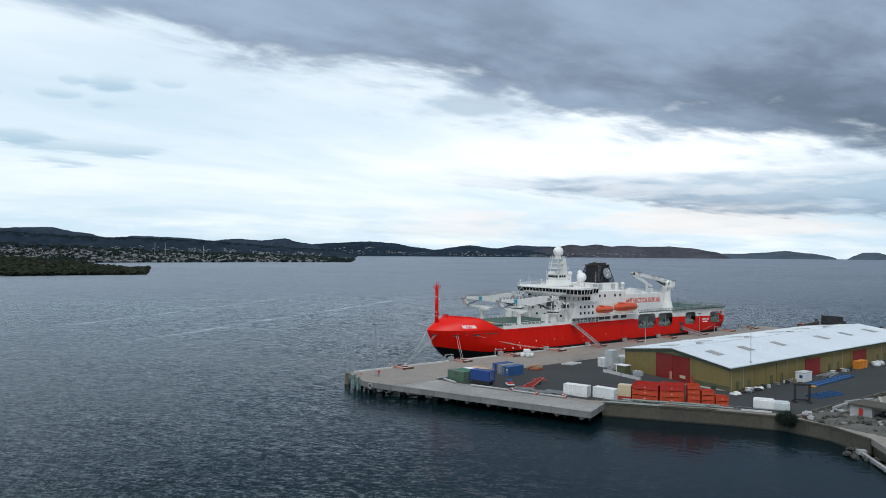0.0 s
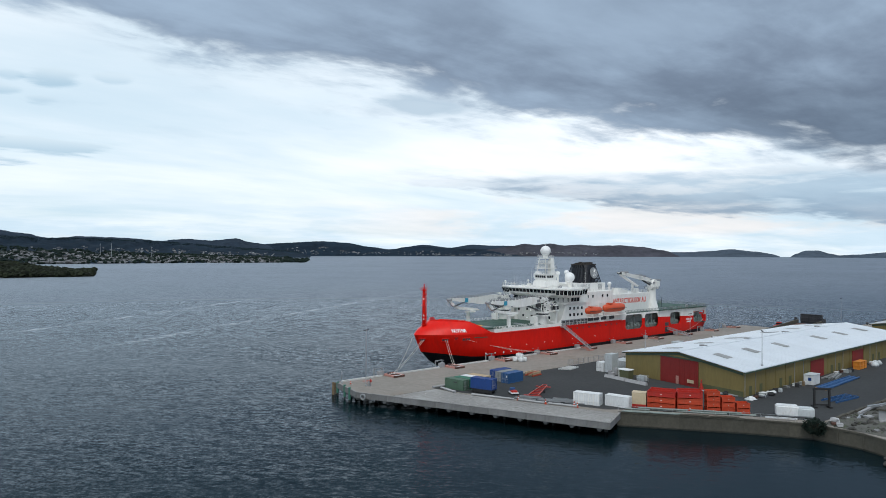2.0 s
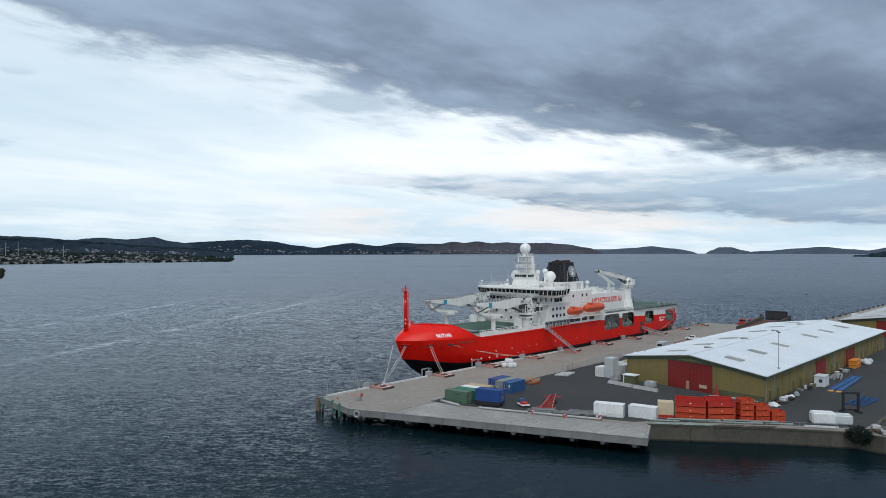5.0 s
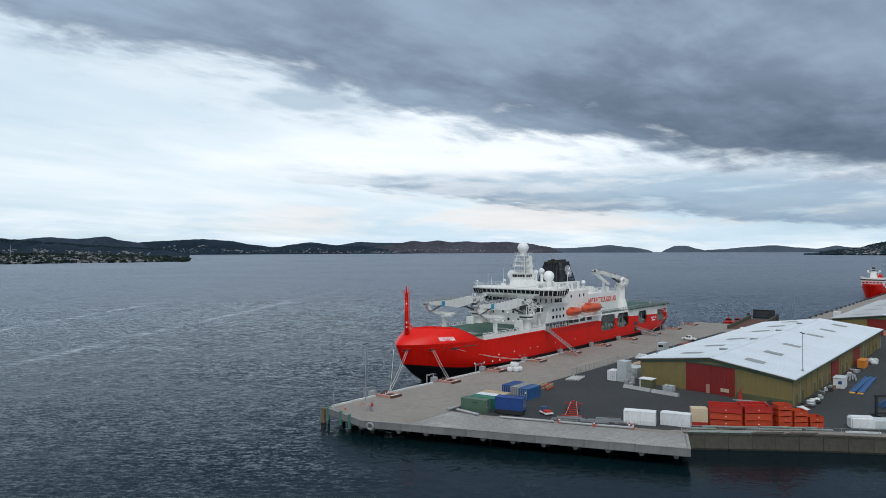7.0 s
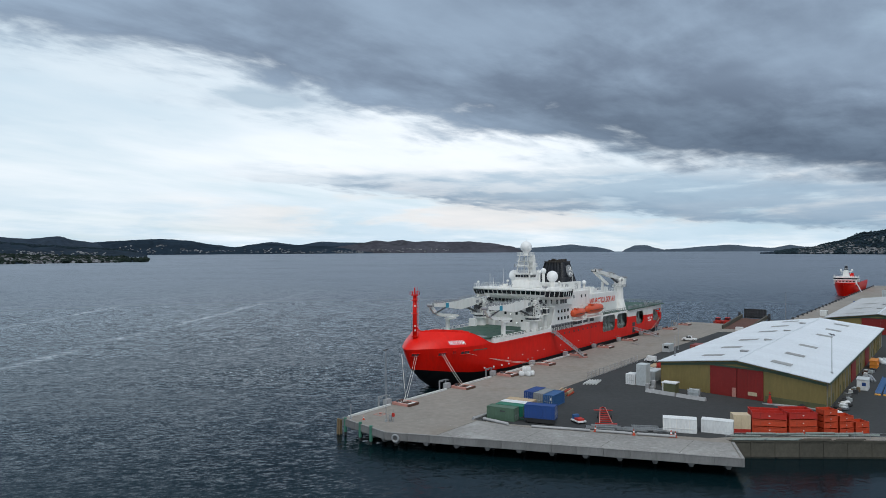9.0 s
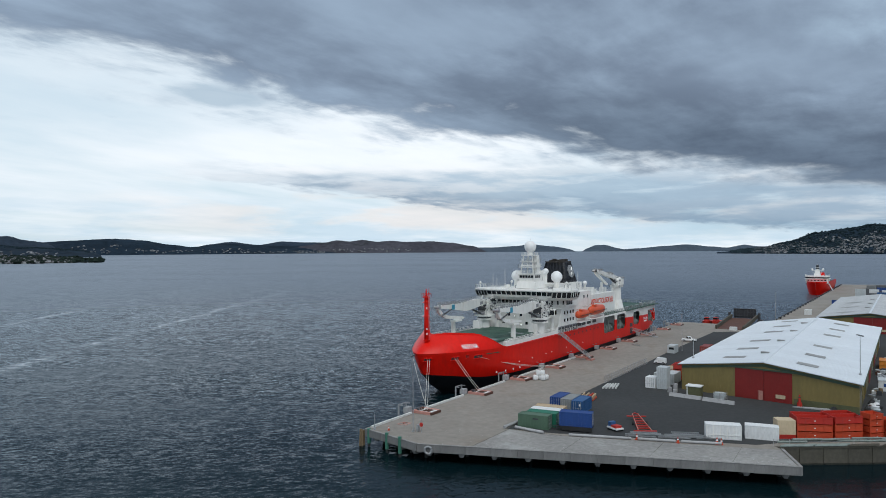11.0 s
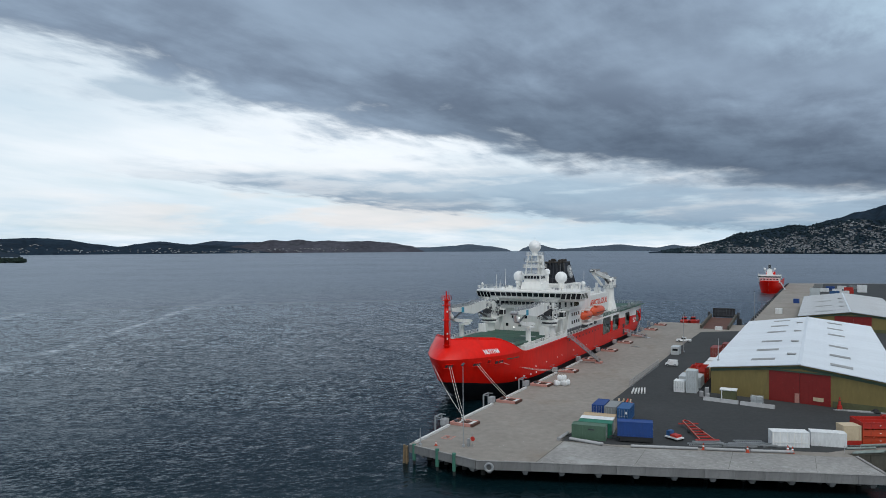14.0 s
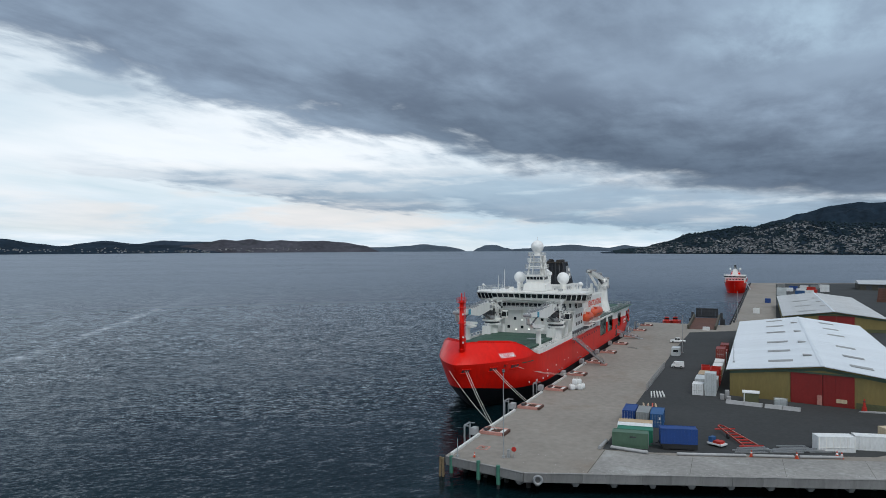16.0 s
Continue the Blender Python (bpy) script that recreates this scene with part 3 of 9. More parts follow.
def ridge_el(az, crest):
    """Elevation in degrees of a skyline that runs smoothly over a few tops and saddles (bearing, elevation)."""
    if az <= crest[0][0]:
        return crest[0][1]
    for (a, ea), (b, eb) in zip(crest, crest[1:]):
        if az <= b:
            return ea + (eb - ea) * smoothstep(az, a, b) * 0.6 + (eb - ea) * (az - a) / (b - a) * 0.4
    return crest[-1][1]


def far_land(name, label, crest, az0, az1, shore0, shore1, depth, material, rough=0.03, taper=1.0, step=0.12, rows=12):
    """A strip of hilly land between two bearings; shore distance runs from shore0 to shore1. Returns its height function."""
    def shore(az):
        return shore0 + (shore1 - shore0) * (az - az0) / (az1 - az0)

    def height(az, f):
        d = shore(az) + depth
        e = ridge_el(az, crest) + rough * noise.noise((az * 1.7, len(name), 3)) + rough * 0.5 * noise.noise((az * 6.1, 7, len(name)))
        top = max(1.0, 38 + d * math.tan(radians(e)))
        end = min(1, max(0, (az1 - az) / taper)) * min(1, max(0, (az - az0) / taper)) if taper else 1
        s = f ** 0.8
        lump = 1 + 0.35 * noise.noise((az * 1.3, f * 4.0, 5.0)) * math.sin(math.pi * f)
        return top * (end ** 0.5) * s * lump

    def place(az, f):
        d = shore(az) + depth * f
        return EYE_X + d * math.sin(radians(az)), EYE_Y + d * math.cos(radians(az)), height(az, f)

    n = int((az1 - az0) / step)
    verts, faces = [], []
    for i in range(n + 1):
        az = az0 + (az1 - az0) * i / n
        for k in range(rows + 1):
            x, y, z = place(az, k / rows)
            verts.append((x, y, z if k else -3.0))
    for i in range(n):
        for k in range(rows):
            a = i * (rows + 1) + k
            faces.append((a, a + rows + 1, a + rows + 2, a + 1))
    me = bpy.data.meshes.new(name)
    me.from_pydata(verts, [], faces)
    me.materials.append(material)
    for p in me.polygons:
        p.use_smooth = True
    ob = tagged(new(name, me), label, "hill", kind="structure")
    return place


def scatter_houses(name, label, place, az0, az1, f0, f1, count, size, seed, limit=None):
    """Many far houses: a box and a gabled roof each, joined."""
    rng = random.Random(seed)
    verts, faces, mats = [], [], []
    for _ in range(count):
        az = rng.uniform(az0, az1)
        f = f0 + (f1 - f0) * rng.random() ** 1.3
        if noise.noise((az * 0.9, f * 5, seed)) < -0.22:
            continue
        f = (round(f * 40) + rng.uniform(-0.34, 0.34)) / 40 if f > 0.04 else f      # rows along streets
        x, y, z = place(az, f)
        if limit:
            up = math.degrees(math.atan2(z - 38, math.hypot(x - EYE_X, y - EYE_Y)))
            if up > limit(az) + rng.uniform(-0.25, 0.12):
                continue
        w, d, h = size * rng.uniform(0.7, 1.4), size * rng.uniform(0.5, 0.9), size * rng.uniform(0.18, 0.34)
        t = rng.choice((0, 0, 90)) + rng.uniform(-15, 15) - az
        c, s = math.cos(radians(t)), math.sin(radians(t))
        b = len(verts)
        for zz in (z - 1.0, z + h):
            for px, py in ((-w, -d), (w, -d), (w, d), (-w, d)):
                verts.append((x + (px * c - py * s) / 2, y + (px * s + py * c) / 2, zz))
        faces += [(b, b + 1, b + 5, b + 4), (b + 1, b + 2, b + 6, b + 5), (b + 2, b + 3, b + 7, b + 6), (b + 3, b, b + 4, b + 7)]
        mats += [0] * 4
        r = len(verts)
        o = 1.12
        for px, py in ((-w, -d), (w, -d), (w, d), (-w, d)):
            verts.append((x + (px * c - py * s) / 2 * o, y + (px * s + py * c) / 2 * o, z + h))
        for px in (-w, w):
            verts.append((x + px * c / 2, y + px * s / 2, z + h + d * 0.28))
        faces += [(r, r + 1, r + 5, r + 4), (r + 2, r + 3, r + 4, r + 5), (r + 1, r + 2, r + 5), (r + 3, r, r + 4)]
        mats += [1] * 4
    me = bpy.data.meshes.new(name)
    me.from_pydata(verts, [], faces)
    me.materials.append(M["house_wall"])
    me.materials.append(M["house_roof"])
    me.polygons.foreach_set("material_index", mats)
    tagged(new(name, me), label, "houses", kind="stuff")


def scatter_trees(name, label, place, az0, az1, f0, f1, count, size, seed, sub=1, clear=-1.0, mat_=None):
    """Many far tree crowns: uneven clumps, joined."""
    rng = random.Random(seed)
    proto = bmesh.new()
    bmesh.ops.create_icosphere(proto, subdivisions=sub, radius=1)
    pv = [v.co.copy() for v in proto.verts]
    pf = [[v.index for v in f.verts] for f in proto.faces]
    proto.free()
    verts, faces = [], []
    for _ in range(count):
        az, f = rng.uniform(az0, az1), rng.uniform(f0, f1)
        if noise.noise((az * 1.4, f * 6, seed)) < clear:
            continue
        x, y, z = place(az, f)
        r = size * rng.uniform(0.5, 1.4)
        sx, sz = rng.uniform(0.8, 1.3), rng.uniform(0.7, 1.2)
        b = len(verts)
        for v in pv:
            j = 1 + rng.uniform(-0.38, 0.38)
            verts.append((x + v.x * r * sx * j, y + v.y * r * j, z + r * 0.55 * sz + v.z * r * sz * j * 0.8))
        faces += [[b + i for i in t] for t in pf]
    me = bpy.data.meshes.new(name)
    me.from_pydata(verts, [], faces)
    me.materials.append(mat_ or M["leaf"])
    tagged(new(name, me), label, "trees", kind="stuff")


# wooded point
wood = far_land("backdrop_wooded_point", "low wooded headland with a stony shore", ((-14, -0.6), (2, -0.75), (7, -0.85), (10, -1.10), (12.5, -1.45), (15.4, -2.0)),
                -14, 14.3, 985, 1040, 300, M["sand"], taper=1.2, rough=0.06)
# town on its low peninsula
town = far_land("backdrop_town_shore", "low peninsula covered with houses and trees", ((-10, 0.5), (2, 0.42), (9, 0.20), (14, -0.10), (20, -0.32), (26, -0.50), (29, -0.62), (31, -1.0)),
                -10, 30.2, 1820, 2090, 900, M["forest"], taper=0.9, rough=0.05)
# long wooded hills behind the town: a dark front ridge, more haze blue behind
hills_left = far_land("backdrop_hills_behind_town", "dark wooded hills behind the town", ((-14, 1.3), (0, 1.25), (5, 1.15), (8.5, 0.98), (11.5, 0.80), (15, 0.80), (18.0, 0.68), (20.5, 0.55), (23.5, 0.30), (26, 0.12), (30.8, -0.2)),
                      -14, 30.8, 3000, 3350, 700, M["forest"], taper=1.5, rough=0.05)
far_land("backdrop_ridge_behind_town", "wooded ridge tinted haze blue-grey beyond the nearer hills", ((-14, 1.5), (0, 1.3), (5, 1.38), (8.2, 1.50), (10.3, 1.14), (12.1, 0.80), (14.1, 0.95), (17, 0.86), (19.4, 0.66), (21.4, 0.82), (23.0, 0.70), (25.0, 0.88), (26.2, 0.56), (28.6, 0.2)),
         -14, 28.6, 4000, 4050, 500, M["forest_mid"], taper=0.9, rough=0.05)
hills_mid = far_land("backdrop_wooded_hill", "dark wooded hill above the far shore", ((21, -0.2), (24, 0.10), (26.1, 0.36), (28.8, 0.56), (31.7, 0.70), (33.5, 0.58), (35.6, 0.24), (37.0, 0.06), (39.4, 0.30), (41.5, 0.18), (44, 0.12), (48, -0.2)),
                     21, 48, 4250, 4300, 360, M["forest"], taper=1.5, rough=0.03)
far_land("backdrop_ridge_beyond_bay", "ridge tinted haze blue, seen over the far shore", ((36.5, -0.2), (38.2, 0.24), (39.8, 0.44), (42.0, 0.20), (43.7, 0.46), (45.5, 0.38), (48, 0.36), (50, 0.1)), 36.5, 50, 4660, 4660, 200, M["forest_mid"], taper=0.6, rough=0.02)
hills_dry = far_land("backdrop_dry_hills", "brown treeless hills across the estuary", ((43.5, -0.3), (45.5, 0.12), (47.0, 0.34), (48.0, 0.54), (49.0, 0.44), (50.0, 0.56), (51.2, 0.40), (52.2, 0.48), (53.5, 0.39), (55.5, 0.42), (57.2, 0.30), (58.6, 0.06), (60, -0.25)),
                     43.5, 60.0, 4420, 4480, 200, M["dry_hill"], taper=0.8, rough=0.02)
far_land("backdrop_low_hills", "distant low hills tinted haze blue-grey", ((57.5, -0.1), (60.5, -0.10), (62.0, -0.02), (63.6, 0.13), (65.2, -0.03), (67.0, -0.30)), 57.5, 67.0, 4650, 4650, 240, M["forest_far"], taper=0.5, rough=0.02)
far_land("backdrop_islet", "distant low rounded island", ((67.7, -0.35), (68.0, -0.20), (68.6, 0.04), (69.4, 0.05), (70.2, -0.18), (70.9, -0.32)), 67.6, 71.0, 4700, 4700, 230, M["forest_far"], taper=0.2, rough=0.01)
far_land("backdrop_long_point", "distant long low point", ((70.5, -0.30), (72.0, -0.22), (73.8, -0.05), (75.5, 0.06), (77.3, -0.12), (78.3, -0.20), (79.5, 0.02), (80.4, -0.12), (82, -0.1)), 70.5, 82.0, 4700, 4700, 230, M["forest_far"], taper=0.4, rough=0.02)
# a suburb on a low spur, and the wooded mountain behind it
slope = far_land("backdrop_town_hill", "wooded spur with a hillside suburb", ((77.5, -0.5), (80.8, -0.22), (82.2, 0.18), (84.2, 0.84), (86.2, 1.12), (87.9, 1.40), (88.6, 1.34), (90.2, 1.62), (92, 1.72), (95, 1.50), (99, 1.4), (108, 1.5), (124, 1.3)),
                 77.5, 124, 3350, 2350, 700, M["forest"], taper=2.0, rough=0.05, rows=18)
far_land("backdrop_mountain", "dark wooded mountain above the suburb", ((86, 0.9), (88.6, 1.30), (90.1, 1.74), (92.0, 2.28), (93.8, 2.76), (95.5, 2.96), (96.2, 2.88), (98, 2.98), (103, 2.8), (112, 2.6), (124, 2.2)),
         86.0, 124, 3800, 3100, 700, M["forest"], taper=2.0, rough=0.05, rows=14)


def built_up(az):
    """Elevation in degrees to which the suburb climbs."""
    return -0.1 + 0.62 * smoothstep(az, 81, 86) + 0.75 * smoothstep(az, 86.5, 89.5) + 0.30 * smoothstep(az, 90, 91.5) - 0.40 * smoothstep(az, 92, 93)


scatter_trees("trees_on_point", "dark green trees crowding the headland", wood, -11, 15.5, 0.03, 1.0, 7500, 3.3, 11, sub=2, mat_=M["leaf_near"])
scatter_houses("houses_of_town", "pale far houses with grey and red roofs", town, -6, 29.0, 0.03, 0.70, 4200, 7.6, 21)
scatter_trees("trees_of_town", "dark trees between the houses", town, -7, 30.9, 0.01, 0.95, 4200, 4.0, 22, clear=-0.45)
scatter_houses("houses_of_suburb_shore", "scattered far houses low on the hills", hills_mid, 22, 47, 0.05, 0.42, 280, 8.0, 24)
scatter_houses("houses_on_dry_shore", "scattered far houses under the brown hills", hills_dry, 46, 54, 0.05, 0.25, 70, 8, 26)
scatter_houses("houses_below_hills", "scattered far houses below the hills", hills_left, -8, 28, 0.02, 0.40, 800, 8, 25)
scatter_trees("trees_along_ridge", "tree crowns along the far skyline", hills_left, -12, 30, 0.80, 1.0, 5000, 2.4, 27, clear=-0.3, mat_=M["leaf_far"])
scatter_houses("houses_on_slope", "dense pale houses on the mountain slope", slope, 80.0, 122, 0.02, 1.0, 9000, 8.5, 31, built_up)
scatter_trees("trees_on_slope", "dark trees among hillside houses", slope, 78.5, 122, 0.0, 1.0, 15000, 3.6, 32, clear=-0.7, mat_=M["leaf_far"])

for az, f, h in ((15.55, 0.45, 42), (16.3, 0.45, 42), (19.1, 0.40, 38)):
    x, y, z = town(az, f)
    bm = bmesh.new()
    rod(bm, (0, 0, -3), (0, 0, h), 0.9, 0.5, 8)
    rod(bm, (-2.5, 0, h - 4), (2.5, 0, h - 4), 0.35, n=6)
    solo("radio_mast", bm, M["galv"], "thin pale mast standing above the far town", "mast", (x, y, z), az, "far masts")


# ---- wharf and yard ----
EDGE_NW, EDGE_BEND, EDGE_END, EDGE_IN = (-41.2, -14.2), (-45.0, -29.0), (-23.6, -87.6), (-14.4, -83.6)
SEAWALL = [(-13.2, -82.3), (1.3, -103.3), (7.6, -114.5), (7.0, -124.0), (3.0, -133.0)]
SHORE = [(-6.0, -141.0), (-16.0, -158.0), (-22.0, -190.0), (-24.0, -260.0)]
LAND = [EDGE_NW, EDGE_BEND, EDGE_END, EDGE_IN] + SEAWALL + SHORE + [(60, -420), (690, -420), (625, -240), (583, -129), (560, -64), (558, -52.6), (186, -50), (182, -48), (182, -14.2)]


def inset(p, q, d):
    """A line moved to its left by d."""
    v = Vector((q[0] - p[0], q[1] - p[1])).normalized()
    return (p[0] - v.y * d, p[1] + v.x * d), (q[0] - v.y * d, q[1] + v.x * d)


bm = bmesh.new()
prism(bm, LAND, 2.02, Z_DECK)
wharf = solo("wharf", recalc(bm), M["concrete"], "wide grey concrete wharf deck on piles", "wharf", kind="structure")

# solid fill under the yard, set back from the piled edges
bm = bmesh.new()
prism(bm, [(-10.5, -80.5)] + [(x + 0.9, y + 0.3) for x, y in SEAWALL] + [(x + 2.0, y) for x, y in SHORE] + [(61, -419), (688, -419), (622, -240), (580, -131), (556, -66), (552, -58), (186, -56), (140, -42), (-6, -42)], -3.0, 2.01)
solo("ground", recalc(bm), M["concrete_wet"], "dark fill under the yard", "ground", kind="structure")

# asphalt yard
bm = bmesh.new()
prism(bm, [(-27.2, -37.4), (-25.6, -46.0), (-13.8, -79.5), (-9.5, -83.5), (4.3, -103.5), (11.0, -115), (40, -117.5), (90, -119), (130, -240), (615, -240), (577, -128), (553, -74), (178, -68), (160, -50), (150, -36.2), (95, -35.8), (40, -36.8)], Z_DECK, Z_DECK + 0.03)
solo("road", recalc(bm), M["asphalt"], "dark grey asphalt yard between shed and wharf", "road", kind="structure")

# pale newer strip along the outer edge
bm = bmesh.new()
prism(bm, [(-41.5, -38.0), (-23.6, -87.2), (-15.0, -83.4), (-16.6, -78.6), (-26.4, -48.4), (-27.4, -38.0)], Z_DECK, Z_DECK + 0.012)
solo("pavement", recalc(bm), M["strip"], "paler worn concrete strip at the wharf edge", "pavement", kind="structure")

# open joints in the deck: round the newer strip and across the apron
for p, q, w_ in (((-41.4, -37.9), (-27.3, -37.9), 0.11), ((-27.3, -37.9), (-26.3, -48.4), 0.12), ((-36.2, -52.4), (-25.2, -52.0), 0.05), ((-31.4, -65.8), (-20.8, -65.4), 0.05), ((-27.0, -78.0), (-16.9, -77.6), 0.05)):
    v = Vector((q[0] - p[0], q[1] - p[1], 0))
    bm = bmesh.new()
    box(bm, 0, v.length, -w_ / 2, w_ / 2, 0.0, 0.006)
    ob = part("deck_joint", bm, M["concrete_wet"], wharf, "dark open joint in the deck")
    ob.matrix_basis = pose(p[0], p[1], Z_DECK + 0.012, 0, 0, math.degrees(math.atan2(v.y, v.x)))
rng = random.Random(19)
verts, faces = [], []
for i in range(300):
    f = rng.random()
    inn = abs(rng.gauss(0, 1.6)) if i % 3 else rng.uniform(0, 9)
    cx, cy = -43.6 + 20.2 * f + inn * 0.93 + 0.3, -33.0 - 54.0 * f + inn * 0.34
    if f < 0.12 and i % 2:
        cx, cy = rng.uniform(-42, -28), rng.uniform(-36, -17)
    r_ = rng.uniform(0.025, 0.07)
    z_ = Z_DECK + 0.014
    b_ = len(verts)
    verts += [(cx - r_, cy, z_), (cx, cy - r_ * 0.7, z_), (cx + r_, cy + r_ * 0.3, z_), (cx, cy + r_, z_), (cx, cy, z_ + r_ * 0.5)]
    faces += [(b_, b_ + 1, b_ + 4), (b_ + 1, b_ + 2, b_ + 4), (b_ + 2, b_ + 3, b_ + 4), (b_ + 3, b_, b_ + 4)]
me = bpy.data.meshes.new("shell_chips")
me.from_pydata(verts, [], faces)
me.materials.append(M["kerb_white"])
part("shell_chips", me, None, wharf, "pale shell chips strewn along the deck edge", kind="stuff")

# fascia panels along the outer edges, each with its joint
bm = bmesh.new()
box(bm, -2.2, 2.2, -0.22, 0.22, -1.30, 0.06)
# paler lip paints the bright line along the top edge
box(bm, -2.2, 2.2, -0.27, 0.27, 0.06, 0.16, mi=1)
bmesh.ops.bevel(bm, geom=[e for e in bm.edges], offset=0.04, segments=1, affect="EDGES")
fascia = mesh_from(bm, "fascia_panel")
fascia.materials.append(M["fascia"])
fascia.materials.append(M["strip"])


def run_panels(p, q, base):
    v = Vector((q[0] - p[0], q[1] - p[1]))
    n = max(1, round(v.length / 4.5))
    rot = math.degrees(math.atan2(v.y, v.x))
    for i in range(n):
        c = Vector(p) + v * ((i + 0.5) / n)
        ob = part("fascia_panel", base, None, wharf)
        ob.matrix_basis = pose(c.x, c.y, Z_DECK - 0.02 + 0.015 * ((i * 7) % 3), 0, 0, rot) @ Matrix.Diagonal((v.length / n / 4.415, 1, 1, 1))


run_panels((-41.7, -14.6), EDGE_BEND, fascia)
run_panels(EDGE_BEND, EDGE_END, fascia)
run_panels(EDGE_END, EDGE_IN, fascia)

# piles under the deck and the beam ends that carry its edge
bm = bmesh.new()
rod(bm, (0, 0, -3.2), (0, 0, 2.02), 0.38, n=10)
pile_mesh = mesh_from(bm, "pile")
pile_mesh.materials.append(M["pile_shaded"])
bm = bmesh.new()
box(bm, -0.45, 0.45, -0.36, 1.6, 1.50, 2.01)
box(bm, -0.32, 0.32, -0.20, 1.4, 1.22, 1.50)
cap_mesh = mesh_from(bm, "beam_end")
cap_mesh.materials.append(M["fascia"])


def run_piles(p, q, step, off, base=None, name="pile"):
    (px, py), (qx, qy) = inset(p, q, off)
    n = round(math.hypot(qx - px, qy - py) / step)
    for i in range(n + 1):
        f = i / n
        ob = part(name, base or pile_mesh, None, wharf)
        ob.matrix_basis = pose(px + (qx - px) * f, py + (qy - py) * f, 0, 0, 0, math.degrees(math.atan2(qy - py, qx - px)))


run_piles((-44.2, -31.0), (-24.2, -85.5), 5.6, 5.2)
run_piles((-44.2, -31.0), (-24.2, -85.5), 5.6, 0.35, cap_mesh, "beam_end")
run_piles((-38.5, -31.0), (-17.2, -81.5), 5.6, 8.5)
run_piles((-41.5, -16.0), (-44.6, -28.0), 4.0, 3.0)
run_piles((-41.8, -17.0), (-44.6, -28.0), 4.0, 0.35, cap_mesh, "beam_end")
run_piles((-36.5, -17.5), (-6, -17.5), 6.0, -1.0)

# seawall of cast panels with pilasters
bm = bmesh.new()
box(bm, -2.3, 2.3, -0.2, 0.2, -3.2, 0.32)
box(bm, -2.36, 2.36, -0.34, 0.34, 0.32, 0.62)
box(bm, -2.42, -2.12, -0.34, 0.3, -3.2, 0.32)
# dark weed and mud up to the tide line
box(bm, -2.44, 2.44, -0.37, 0.37, -3.3, -2.30, mi=1)
seawall_mesh = mesh_from(bm, "seawall_panel")
seawall_mesh.materials.append(M["concrete_wet"])
seawall_mesh.materials.append(M["tide_weed"])
seawall = thing("seawall", "weathered concrete panel seawall with a capping beam", "seawall", kind="structure")
for p, q in zip(SEAWALL[:-1], SEAWALL[1:]):
    v = Vector((q[0] - p[0], q[1] - p[1]))
    n = max(1, round(v.length / 4.6))
    for i in range(n):
        c = Vector(p) + v * ((i + 0.5) / n)
        ob = part("seawall_panel", seawall_mesh, None, seawall)
        ob.matrix_basis = pose(c.x, c.y, Z_DECK - 0.62, 0, 0, math.degrees(math.atan2(v.y, v.x))) @ Matrix.Diagonal((v.length / n / 4.6, 1, 1, 1))


